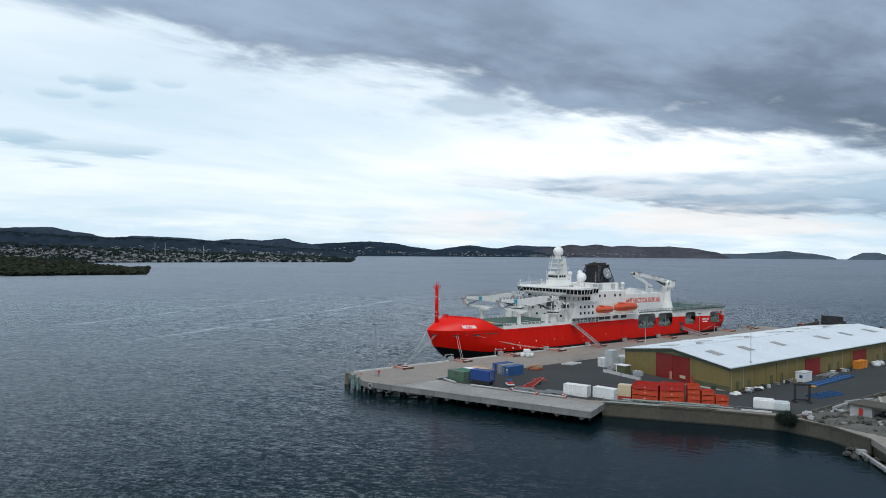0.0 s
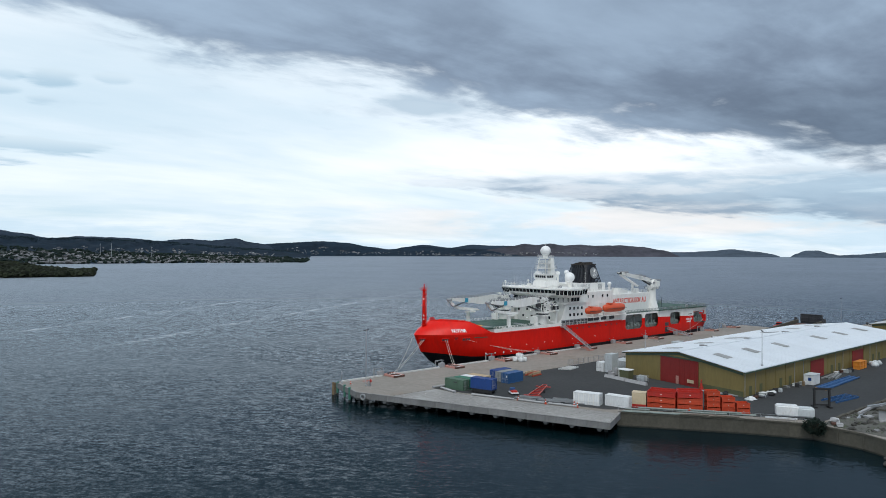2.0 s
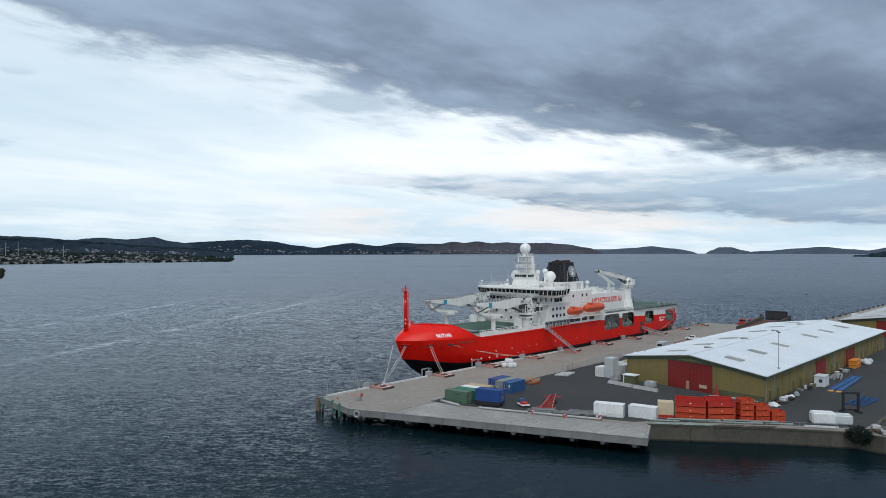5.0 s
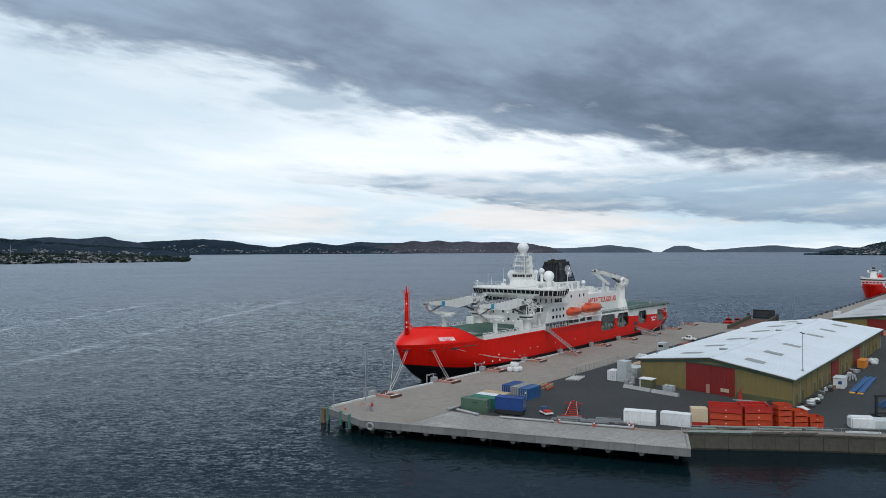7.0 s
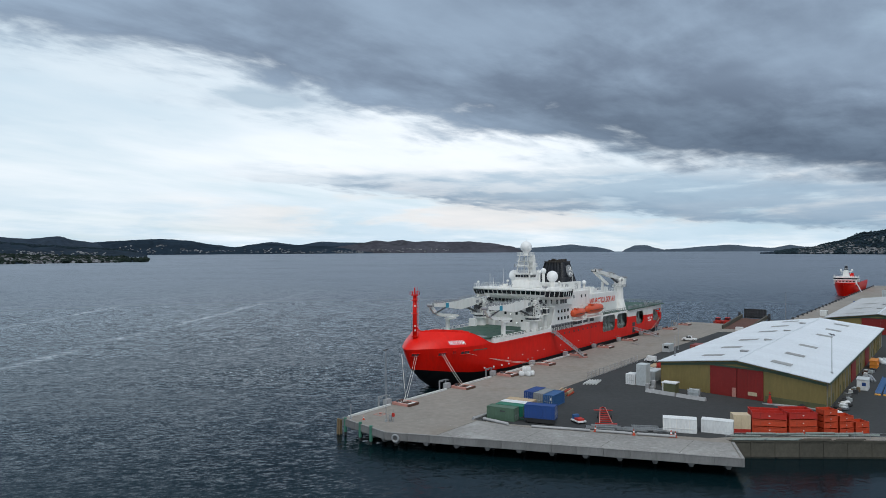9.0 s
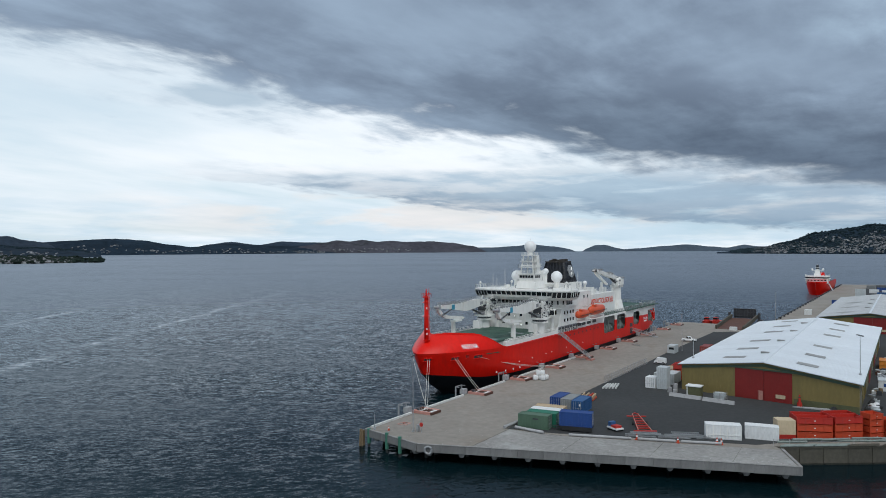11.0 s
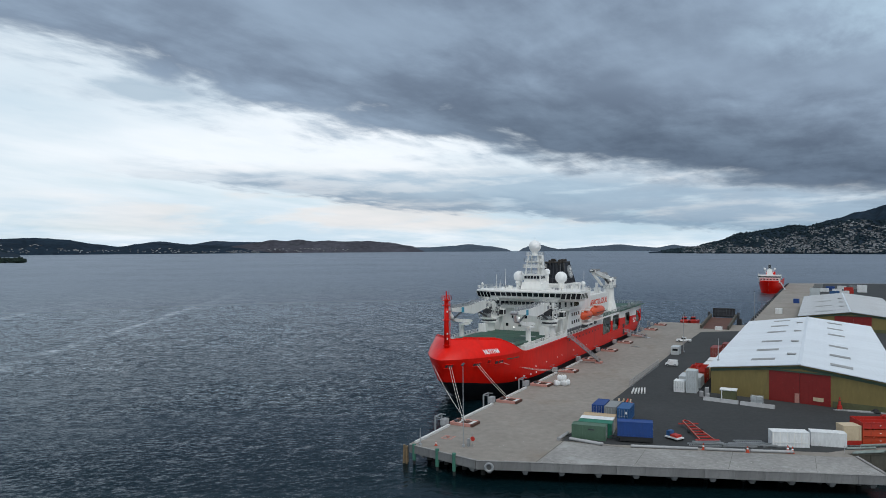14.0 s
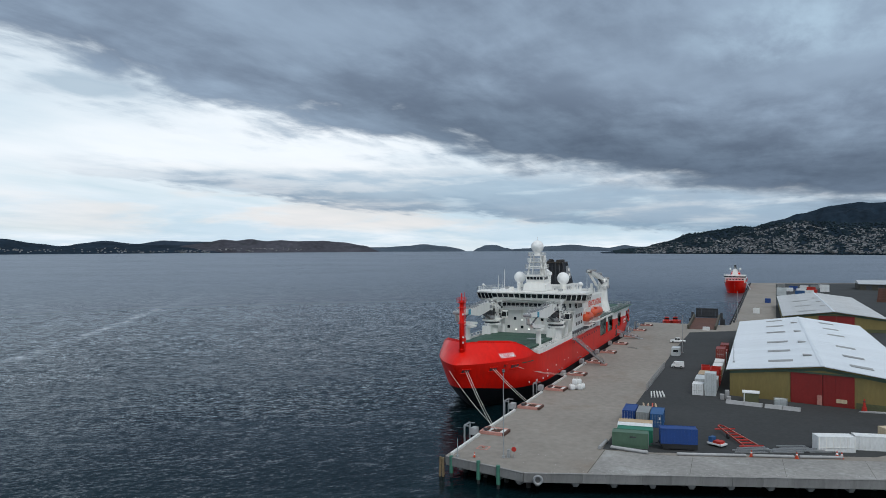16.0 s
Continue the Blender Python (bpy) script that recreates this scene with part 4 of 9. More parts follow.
# ---- sheds ----
def shed(label, x0, x1, y0, y1, door_y, eave, ridge, skylights, vents, side_doors, roofing="roof_white"):
    """A long gabled goods shed; y1 is the quay side. door_y: ends of the big gable door."""
    s = thing("goods_shed", label, "shed", (x0, (y0 + y1) / 2, Z_DECK))
    L_, w = x1 - x0, (y1 - y0) / 2
    e, r = eave - Z_DECK, ridge - Z_DECK
    d0, d1 = door_y[0] - (y0 + y1) / 2, door_y[1] - (y0 + y1) / 2
    dt = 6.75 if eave > 9 else 6.2
    gz = lambda y: e + (r - e) * (1 - abs(y) / w)
    # gable wall round the door
    bm = bmesh.new()
    for a, b in ((-w, d0), (d1, w)):
        pts = [(a, 0), (b, 0), (b, gz(b) - 0.15), (a, gz(a) - 0.15)]
        vs0 = [bm.verts.new((0, y, z)) for y, z in pts]
        vs1 = [bm.verts.new((0.25, y, z)) for y, z in pts]
        bm.faces.new(vs0)
        bm.faces.new(vs1)
        for i in range(4):
            j = (i + 1) % 4
            bm.faces.new((vs0[i], vs0[j], vs1[j], vs1[i]))
    pts = [(d0, dt), (d1, dt), (d1, gz(d1) - 0.15), (0, r - 0.15), (d0, gz(d0) - 0.15)]
    vs0 = [bm.verts.new((0, y, z)) for y, z in pts]
    vs1 = [bm.verts.new((0.25, y, z)) for y, z in pts]
    bm.faces.new(vs0)
    bm.faces.new(vs1)
    for i in range(5):
        j = (i + 1) % 5
        bm.faces.new((vs0[i], vs0[j], vs1[j], vs1[i]))
    wall = part("gable_wall", recalc(bm), M["olive"], s)
    bm = bmesh.new()
    for y in np.arange(-w + 0.45, w - 0.3, 0.9):
        if d0 - 0.5 < y < d1 + 0.5:
            continue
        box(bm, -0.018, 0.0, y - 0.05, y + 0.05, 0.05, gz(y) - 0.75)
    part("cladding_ribs", bm, M["olive"], wall, kind="stuff")
    bm = bmesh.new()
    box(bm, -0.06, 0.0, -w + 0.02, d0 - 0.3, 0, 1.35)
    part("base_band", bm, M["olive_dark"], wall, "dark olive band along the foot")
    for sgn in (-1, 1):
        bm = bmesh.new()
        a, b = (0, w) if sgn > 0 else (-w, 0)
        za, zb = gz(a) - 0.95, gz(b) - 0.95
        vs = []
        for x in (-0.09, -0.0):
            for y, z in ((a, za), (b, zb), (b, zb + 0.55), (a, za + 0.55)):
                vs.append(bm.verts.new((x, y, z)))
        for f in ((0, 1, 2, 3), (7, 6, 5, 4), (0, 4, 5, 1), (1, 5, 6, 2), (2, 6, 7, 3), (3, 7, 4, 0)):
            bm.faces.new([vs[i] for i in f])
        part("barge_trim", recalc(bm), M["trim_green"], s, "green trim band under the roof")
    # sliding doors in two leaves
    mid = (d0 + d1) / 2 - 0.1
    for a, b in ((d0, mid), (mid, d1)):
        bm = bmesh.new()
        box(bm, -0.12 if a == d0 else -0.16, 0.02, a + 0.03, b - 0.03, 0.06, dt)
        leaf_ob = part("sliding_door", bm, M["door_red"], s, "dark red ribbed sliding door leaf")
        for y in np.arange(a + 0.5, b - 0.2, 0.75):
            bm = bmesh.new()
            box(bm, -0.175, -0.12, y - 0.02, y + 0.02, 0.1, dt - 0.05)
            part("door_rib", bm, M["door_red"], leaf_ob)
        if a == d0:
            bm = bmesh.new()
            box(bm, -0.24, -0.16, b - 4.6, b - 2.6, 0.95, 1.75)
            part("notice_board", bm, C["beige"], leaf_ob, "cream notice board with unreadable lines")
        else:
            bm = bmesh.new()
            box(bm, -0.25, -0.2, a + 0.1, a + 1.0, 0.1, 2.2)
            part("wicket_door", bm, M["pink_red"], leaf_ob, "paler red wicket door")
    bm = bmesh.new()
    box(bm, -0.32, 0.0, -w * 0.62, w * 0.45, dt + 0.02, dt + 0.32)
    part("door_track", bm, M["trim_green"], s)
    # side walls in bays
    for sgn, yw in ((-1, -w), (1, w)):
        bm = bmesh.new()
        box(bm, 0.25, L_, yw - 0.12 if sgn > 0 else yw, yw if sgn > 0 else yw + 0.12, 0, e - 0.05)
        sw = part("side_wall", bm, M["olive"], s)
        if sgn < 0:
            for x in np.arange(0.6, L_, 5.4):
                bm = bmesh.new()
                box(bm, x - 0.09, x + 0.09, yw - 0.12, yw, 0, e - 0.25)
                part("downpipe", bm, M["galv"] if int(x) % 3 == 0 else M["olive"], sw)
            for i, x in enumerate(np.arange(3.4, L_ - 4, 5.4)):
                if i % 3 == 2:
                    continue
                bm = bmesh.new()
                box(bm, x - 0.7, x + 0.7, yw - 0.07, yw, 0.02, 2.3)
                part("side_door", bm, M["olive_dark"], sw)
            for dx in side_doors:
                bm = bmesh.new()
                box(bm, dx - 4.3, dx + 4.3, yw - 0.16, yw, 0.05, 4.8)
                part("roller_door", bm, M["door_red"], sw, "dark red roller door")
    bm = bmesh.new()
    box(bm, L_ - 0.25, L_, -w, w, 0, e - 0.05)
    part("end_wall", bm, M["olive"], s)
    # roof sheets, laid in strips
    ov = 0.75
    n = round(L_ / 6.0)
    me_strip = {}
    for sgn in (-1, 1):
        bm = bmesh.new()
        sl = (r - e) / w
        xs0, xs1 = 0.0, (L_ + 2 * ov) / n
        ye, ze = sgn * (w + ov), e - sl * ov
        for (z_off, mi) in ((0.0, 0),):
            vs = []
            for zt in (0.0, 0.16):
                for x in (xs0 + 0.005, xs1 - 0.005):
                    vs.append(bm.verts.new((x, 0, r + zt)))
                    vs.append(bm.verts.new((x, ye, ze + zt)))
            for f in ((0, 1, 3, 2), (4, 6, 7, 5), (0, 4, 5, 1), (1, 5, 7, 3), (3, 7, 6, 2), (2, 6, 4, 0)):
                bm.faces.new([vs[i] for i in f])
        rr = 0.0
        for k in range(5):
            x = xs0 + (xs1 - xs0) * (k + 0.5) / 5
            vs = [bm.verts.new((x + dx, y, z)) for dx, y, z in ((-0.05, 0, r + 0.16), (0.05, 0, r + 0.16), (0.05, ye, ze + 0.16), (-0.05, ye, ze + 0.16), (0, 0, r + 0.21), (0, ye, ze + 0.21))]
            bm.faces.new((vs[0], vs[4], vs[5], vs[3]))
            bm.faces.new((vs[4], vs[1], vs[2], vs[5]))
        me = mesh_from(recalc(bm), "roof_sheet")
        me.materials.append(M[roofing])
        roof = new("roof")
        roof.parent = s
        for i in range(n):
            ob = part("roof_sheet", me, None, roof)
            ob.location = (-ov + i * xs1, 0, 0.0)
        for x, ya, yb in skylights:
            if (ya + yb) * sgn < 0:
                continue
            bm = bmesh.new()
            vs = []
            for y in (ya, yb):
                z = r - sl * abs(y) + 0.225
                vs += [bm.verts.new((x - 1.5, y, z)), bm.verts.new((x + 1.5, y, z))]
            vs += [bm.verts.new((v.co.x, v.co.y, v.co.z + 0.06)) for v in vs]
            for f in ((0, 1, 3, 2), (4, 6, 7, 5), (0, 4, 5, 1), (1, 5, 7, 3), (3, 7, 6, 2), (2, 6, 4, 0)):
                bm.faces.new([vs[i] for i in f])
            part("skylight", recalc(bm), M["skylight"], roof, "grey translucent skylight sheet")
    bm = bmesh.new()
    side_prism(bm, [(-ov, 0), (L_ + ov, 0), (L_ + ov, 0.1), (-ov, 0.1)], -0.35, 0.35)
    bmesh.ops.translate(bm, verts=bm.verts, vec=(0, 0, r + 0.14))
    part("ridge_cap", bm, M["roof_white"], s)
    for x in vents:
        bm = bmesh.new()
        box(bm, x - 0.7, x + 0.7, 1.2, 3.0, r - 0.25, r + 0.12)
        box(bm, x - 0.85, x + 0.85, 1.1, 3.1, r + 0.12, r + 0.18)
        part("roof_vent", bm, M["skylight"], s, "low grey roof vent beside the ridge")
    for sgn in (-1, 1):
        bm = bmesh.new()
        box(bm, -ov, L_ + ov, sgn * (w + ov) - 0.12, sgn * (w + ov) + 0.12, e - 0.42, e - 0.12)
        part("gutter", bm, M["trim_green"], s, "green eaves gutter")
    bm = bmesh.new()
    box(bm, 0.26, L_ - 0.26, -w + 0.2, w - 0.2, 0.0, 0.05)
    part("floor_slab", bm, M["concrete"], s)
    return s


def skew_front(s, L_, mid, slope):
    """Sets the front gable at its slant: the near end leads on one side and fades out along the shed."""
    todo = list(s.children)
    while todo:
        ob = todo.pop()
        todo += list(ob.children)
        if ob.type != "MESH":
            continue
        me = ob.data = ob.data.copy()
        for v in me.vertices:
            x = v.co.x + ob.location.x
            v.co.x += (mid + slope * v.co.y) * (1 - x / L_)


SKY_L = [(x, 5.4, 10.6) for x in (8.8, 26.2, 45.0, 69.8, 88.0, 106.0)]
SKY_R = [(x, -10.4, -6.0) for x in (8.4, 24.0, 41.8, 69.0, 86.0, 104.0)]
long_shed = shed("long olive goods shed with white gabled roof and red doors", 23.6, 138.6, -93.2, -55.6, (-80.4, -68.2), 9.35, 11.75, SKY_L + SKY_R, (15.8, 42, 68.4, 94.5), (41.9, 71.4))
shed("further olive goods shed with greyish white gabled roof", 175.5, 299.0, -107.0, -71.0, (-96.2, -83.4), 8.8, 11.1, [(x, 6.0, 12.6) for x in (12, 40, 70)], (30, 55, 80), (30,), "roof_grey")
skew_front(long_shed, 115.0, 1.4, 0.18)


# ---- the icebreaker ----
def superhalf(x, x0, length, b, p=2.0, q=1.5):
    s = min(1.0, max(0.0, (x - x0) / length))
    return b * (1 - (1 - s) ** p) ** (1 / q)


CHOCK_X = (-2.05, 3.5, 9.6, 6.5)      # mooring openings along the bow
NAME_X, NAME_STEP = 5.2, 0.76


def stern_taper(x, z):
    """Narrowing of the hull towards the stern."""
    s = min(1.0, max(0.0, (x - 128.0) / 28.0))
    low = min(1.0, max(0.0, (8.0 - z) / 8.0))
    return 1 - (0.10 + 0.30 * low) * s ** 2.4


def stem_x(z):
    """Where the stem stands at a height: raked below, full at the knuckle, leaning back above it."""
    if z < 6:
        return -1.2 + 8.2 * ((6 - z) / 6.0) ** 1.4 if z > -2 else 10.0
    if z < 11.6:
        return -1.2 - 2.7 * ((z - 6) / 5.6) ** 0.9
    return -3.9 + 6.4 * ((z - 11.6) / 3.9) ** 1.3


def half_breadth(x, z):
    if z <= 11.6:
        ln = 28 + 4 * max(0, (6 - z)) / 6
        b = superhalf(x, stem_x(z), ln, 12.75, 2.0, 1.28)
        b *= 1 - 0.03 * max(0, 6 - z) / 6
        b *= 1 - 0.10 * (1 - smoothstep(x, 4, 26)) * min(1.0, max(0.0, 11.6 - z) / 5.6)
    else:
        b = superhalf(x, stem_x(z), 28.0 - 2.6 * (z - 11.6), 12.75 - (0.30 + 0.30 * (1 - smoothstep(x, 8, 18))) * (z - 11.6), 2.0, 1.28)
    return max(0.02, b * stern_taper(x, z))


def rim_z(x):
    """Upper edge of the hull plating: high forecastle, dropping to the main deck."""
    fore = 15.6 - 0.5 * smoothstep(x, 4, 12)
    return fore + (11.45 - fore) * smoothstep(x, 10.5, 19.2)


ship = thing("icebreaker", "large red and white icebreaking research ship moored at the wharf", "ship")
XS = [-3.88, -3.75, -3.5, -3.0, -2, -1, 0, 1.5, 3, 5, 7, 9, 11, 12.5, 14, 15.5, 17, 18.2, 19.2, 21, 24, 28, 34, 42, 52, 64, 76, 88]
AFT = [88, 96, 104, 112, 120, 128, 134, 140, 146, 150, 153]


def loft(levels, xs, close_bow=True):
    """Hull plating over both sides. levels: functions of x that give heights, lowest first."""
    bm = bmesh.new()
    rows = {}
    for sgn in (-1, 1):
        for i, x in enumerate(xs):
            for k, f in enumerate(levels):
                z = f(x)
                sx = stem_x(z)
                xx = max(x, sx + (0.02 if x < sx else 0))
                y = half_breadth(xx, z) if x > sx else 0.0
                rows[sgn, i, k] = bm.verts.new((xx, sgn * y, z))
    for sgn in (-1, 1):
        for i in range(len(xs) - 1):
            for k in range(len(levels) - 1):
                q = [rows[sgn, i, k], rows[sgn, i + 1, k], rows[sgn, i + 1, k + 1], rows[sgn, i, k + 1]]
                try:
                    f = bm.faces.new(q)
                    f.smooth = True
                except ValueError:
                    pass
    bmesh.ops.remove_doubles(bm, verts=bm.verts, dist=0.015)
    bmesh.ops.dissolve_degenerate(bm, dist=0.005, edges=bm.edges)
    return recalc(bm)


def paint_line(x):
    return 3.95 + 2.1 * (1 - smoothstep(x, -4, 16))


lev_low = [lambda x: -1.5, lambda x: 0.0, lambda x: paint_line(x) * 0.5, paint_line]
lev_red = [paint_line] + [(lambda x, f=f: paint_line(x) + (11.5 - paint_line(x)) * f) for f in (0.25, 0.5, 0.75, 1.0)]
hull_low = part("hull_bottom", loft(lev_low, XS + AFT[1:]), M["hull_black"], ship, "black underwater hull")
hull = part("hull", loft(lev_red, XS), M["hull_red"], ship, "glossy red hull plating")
lev_fore = [(lambda x, f=f: 11.5 + (rim_z(x) - 11.5) * f) for f in (0.0, 0.3, 0.6, 0.85, 1.0)]
fore = part("forecastle", loft(lev_fore, [x for x in XS if x <= 19.2]), M["hull_red"], ship, "rounded red forecastle bulwark")
lev_aft = [paint_line] + [(lambda x, f=f: paint_line(x) + (7.0 - paint_line(x)) * f) for f in (0.5, 1.0)]
part("aft_hull", loft(lev_aft, AFT), M["hull_red"], ship)
# stern plating
bm = bmesh.new()
pts = [(z, half_breadth(153, z)) for z in (-1.5, 1.0, 3.9, 7.0, 10.2)]
for (za, ya), (zb, yb) in zip(pts, pts[1:]):
    xa, xb = 153 + 3.0 * max(0, za) / 10, 153 + 3.0 * max(0, zb) / 10
    row = []
    for z, y, xx in ((za, ya, xa), (zb, yb, xb)):
        row.append([bm.verts.new((153, -y, z)), bm.verts.new((xx, -y * 0.86, z)), bm.verts.new((xx, y * 0.86, z)), bm.verts.new((153, y, z))])
    for j in range(3):
        bm.faces.new((row[0][j], row[0][j + 1], row[1][j + 1], row[1][j]))
bmesh.ops.remove_doubles(bm, verts=bm.verts, dist=0.01)
part("transom", recalc(bm), M["hull_red"], ship)

# forecastle rim, its inner deck and the knuckle's rubbing bar
bm = bmesh.new()
prev = None
for x in [v for v in XS if v <= 19.2]:
    z = rim_z(x)
    if x <= stem_x(z):
        continue
    y = half_breadth(x, z)
    cur = [bm.verts.new((x, s * (y - d), z + h)) for s in (-1, 1) for d, h in ((-0.06, -0.05), (-0.06, 0.16), (0.45, 0.16), (0.45, -1.3))]
    if prev:
        for o in (0, 4):
            for j in range(3):
                bm.faces.new((prev[o + j], cur[o + j], cur[o + j + 1], prev[o + j + 1]))
    prev = cur
part("rim", recalc(bm), M["hull_red"], fore)
bm = bmesh.new()
ys = [(x, half_breadth(x, 14.0) - 0.35) for x in (1.0, 2, 3.5, 5, 9, 13)]
prism(bm, [(x, -y) for x, y in ys] + [(x, y) for x, y in reversed(ys)], 13.8, 14.0)
part("foredeck", recalc(bm), M["hull_red"], fore)
# breakwater plate along the crest of the forecastle
bm = bmesh.new()
crest = [(x, rim_z(x)) for x in (2.6, 3.2, 4.2, 5.5, 7, 9, 10.5, 12, 13.5)]
for (xa, za), (xb, zb) in zip(crest, crest[1:]):
    for sg in (-1, 1):
        ya, yb = half_breadth(xa, za) - 0.3, half_breadth(xb, zb) - 0.3
        h = 0.4 * (1 - smoothstep((xa + xb) / 2, 10.0, 13.5)) * smoothstep((xa + xb) / 2, 2.4, 5.0) + 0.1
        bar(bm, (xa, sg * ya, za + h / 2), (xb, sg * yb, zb + h / 2), 0.12, h)
part("breakwater", bm, M["hull_red"], fore, "red breakwater plate")


# mooring openings in the bow: closed boxes, their unlit inside painted dark
def chock(x, z, w=1.7, h=0.75):
    y = -half_breadth(x, z)
    d = Vector((1.0, -(half_breadth(x + 0.5, z) - half_breadth(x - 0.5, z)), 0)).normalized()
    up = Vector((0, -(half_breadth(x, z + 0.4) - half_breadth(x, z - 0.4)) / 0.8, 1)).normalized()
    n = d.cross(up).normalized()
    n = n if n.y < 0 else -n
    c = Vector((x, y, z))
    bm = bmesh.new()
    vs = []
    for o in (0.08, -0.3):
        for a, b in ((-w / 2, -h / 2), (w / 2, -h / 2), (w / 2, h / 2), (-w / 2, h / 2)):
            vs.append(bm.verts.new(c + d * a + n * o + up * b))
    for f in ((0, 1, 2, 3), (0, 4, 5, 1), (1, 5, 6, 2), (2, 6, 7, 3), (3, 7, 4, 0)):
        bm.faces.new([vs[i] for i in f])
    ob = part("mooring_port", recalc(bm), M["dark_steel"], hull, "dark plate painted as a mooring opening in the bow")
    bm = bmesh.new()
    for a, b in ((-h / 2 - 0.12, 1), (h / 2 + 0.12, 1)):
        p = c + n * 0.12 + up * a
        bar(bm, p - d * (w / 2 + 0.25), p + d * (w / 2 + 0.25), 0.16)
    for a in (-w / 6, w / 6):
        p = c + n * 0.14 + d * a
        bar(bm, p - up * (h / 2), p + up * (h / 2), 0.10)
    part("port_frame", bm, M["hull_red"], ob)
    return c + n * 0.15


chocks = [chock(x, z, w) for x, z, w in ((CHOCK_X[0], 10.0, 1.7), (CHOCK_X[1], 9.9, 1.9), (CHOCK_X[2], 9.9, 2.5))]
chock(CHOCK_X[3], 10.3, 0.7, 0.8)


def letters(text, size, mat_, parent, m, name="lettering", ex=0.03, xs=1.0):
    cu = bpy.data.curves.new(name, "FONT")
    cu.body, cu.size, cu.extrude, cu.offset = text, size, ex, 0.028 * size
    tmp = new(name, cu)
    dg = bpy.context.evaluated_depsgraph_get()
    me = bpy.data.meshes.new_from_object(tmp.evaluated_get(dg))
    bpy.data.objects.remove(tmp)
    bpy.data.curves.remove(cu)
    me.materials.clear()
    me.materials.append(mat_)
    ob = part(name, me, mat_, parent)
    ob.matrix_basis = m @ Matrix.Diagonal((xs, 1, 1, 1))
    return ob


def bend_to_hull(ob, off=0.06):
    """Lays lettering, drawn in x and z on the quay side, onto the curved plating."""
    mw = ob.matrix_basis.copy()
    for v in ob.data.vertices:
        c = mw @ v.co
        y = -half_breadth(c.x, c.z) - off + (c.y + 9.0) * 0.2
        v.co = (c.x, y, c.z)
    ob.matrix_basis = Matrix.Identity(4)


# letters face the quay: drawn in x, standing up
for i, ch in enumerate("NUYINA"):
    ob = letters(ch, 1.42, M["text_white"], fore, pose(NAME_X + i * NAME_STEP - (0.4 * NAME_STEP if i > 3 else 0), -9.0, 12.2, 90, 0, 0), "letter", 0.02, NAME_STEP / 1.05)
    bend_to_hull(ob)
for i, ch in enumerate("NUYINA"):
    letters(ch, 1.15, M["text_white"], ship, pose(134.6 + i * 0.85, -12.68, 8.4, 90, 0, 0), "letter", 0.02)
bm = bmesh.new()
box(bm, 135.2, 138.6, -12.7, -12.6, 7.5, 8.0)
part("port_of_registry_bar", bm, M["text_white"], ship, "white unreadable lettering bar")
for i in range(4):
    bm = bmesh.new()
    x = 17.0 + i * 3.2
    y = -half_breadth(x, 4.9)
    rod(bm, (x, y + 0.1, 4.9), (x, y - 0.05, 4.9), 0.26, n=14)
    part("thruster_mark", bm, M["text_white"], hull, "round white thruster mark")
for x in (26, 34, 43, 47, 58, 71):
    bm = bmesh.new()
    rod(bm, (x, -12.6, 6.6), (x, -12.86, 6.6), 0.16, n=10)
    part("draught_mark", bm, M["text_white"], hull)
# row of small ports under the sheer line
for x in np.arange(54, 88, 3.4):
    bm = bmesh.new()
    box(bm, x - 0.35, x + 0.35, -12.80, -12.6, 9.85, 10.4)
    part("porthole", bm, M["dark_steel"], hull)

# the aft side with its openings: red below, white above
HOLES = [(90.3, 101.9, 7.3, 13.1), (103.4, 113.3, 7.3, 12.9), (122.0, 130.0, 7.3, 12.4), (141.0, 150.4, 7.0, 11.7)]


def sheer(x, y=0):
    return 11.25 - 1.35 * smoothstep(x, 100, 150)


def side_plate(name, zlo, zhi, material, ysign):
    cuts = sorted({88.0, 153.0} | {h[0] for h in HOLES} | {h[1] for h in HOLES} | {114.0, 118.0, 121.0, 135.0})
    bm = bmesh.new()
    for a, b in zip(cuts, cuts[1:]):
        spans = [(zlo((a + b) / 2), zhi((a + b) / 2))]
        for h in HOLES:
            if h[0] - 0.01 <= a and b <= h[1] + 0.01:
                out = []
                for lo, hi in spans:
                    if h[2] > lo:
                        out.append((lo, min(hi, h[2])))
                    if h[3] < hi:
                        out.append((max(lo, h[3]), hi))
                spans = [s for s in out if s[1] - s[0] > 0.02]
        for lo, hi in spans:
            vs = []
            for yo in (0.0, 0.28):
                for x, z in ((a, lo), (b, lo), (b, hi), (a, hi)):
                    if abs(z - zhi((a + b) / 2)) < 1e-6:
                        z = zhi(x)
                    if abs(z - zlo((a + b) / 2)) < 1e-6:
                        z = zlo(x)
                    vs.append(bm.verts.new((x, ysign * (12.68 * max(0.9, stern_taper(x, 10)) - yo), z)))
            for f in ((0, 1, 2, 3), (7, 6, 5, 4), (0, 4, 5, 1), (1, 5, 6, 2), (2, 6, 7, 3), (3, 7, 4, 0)):
                bm.faces.new([vs[i] for i in f])
    part_each(name, bm, material, ship)


for sg in (-1, 1):
    side_plate("side_plating", lambda x: 6.98, sheer, M["hull_red"], sg)
    side_plate("upper_side_plating", sheer, lambda x: 13.55, M["ship_white"], sg)
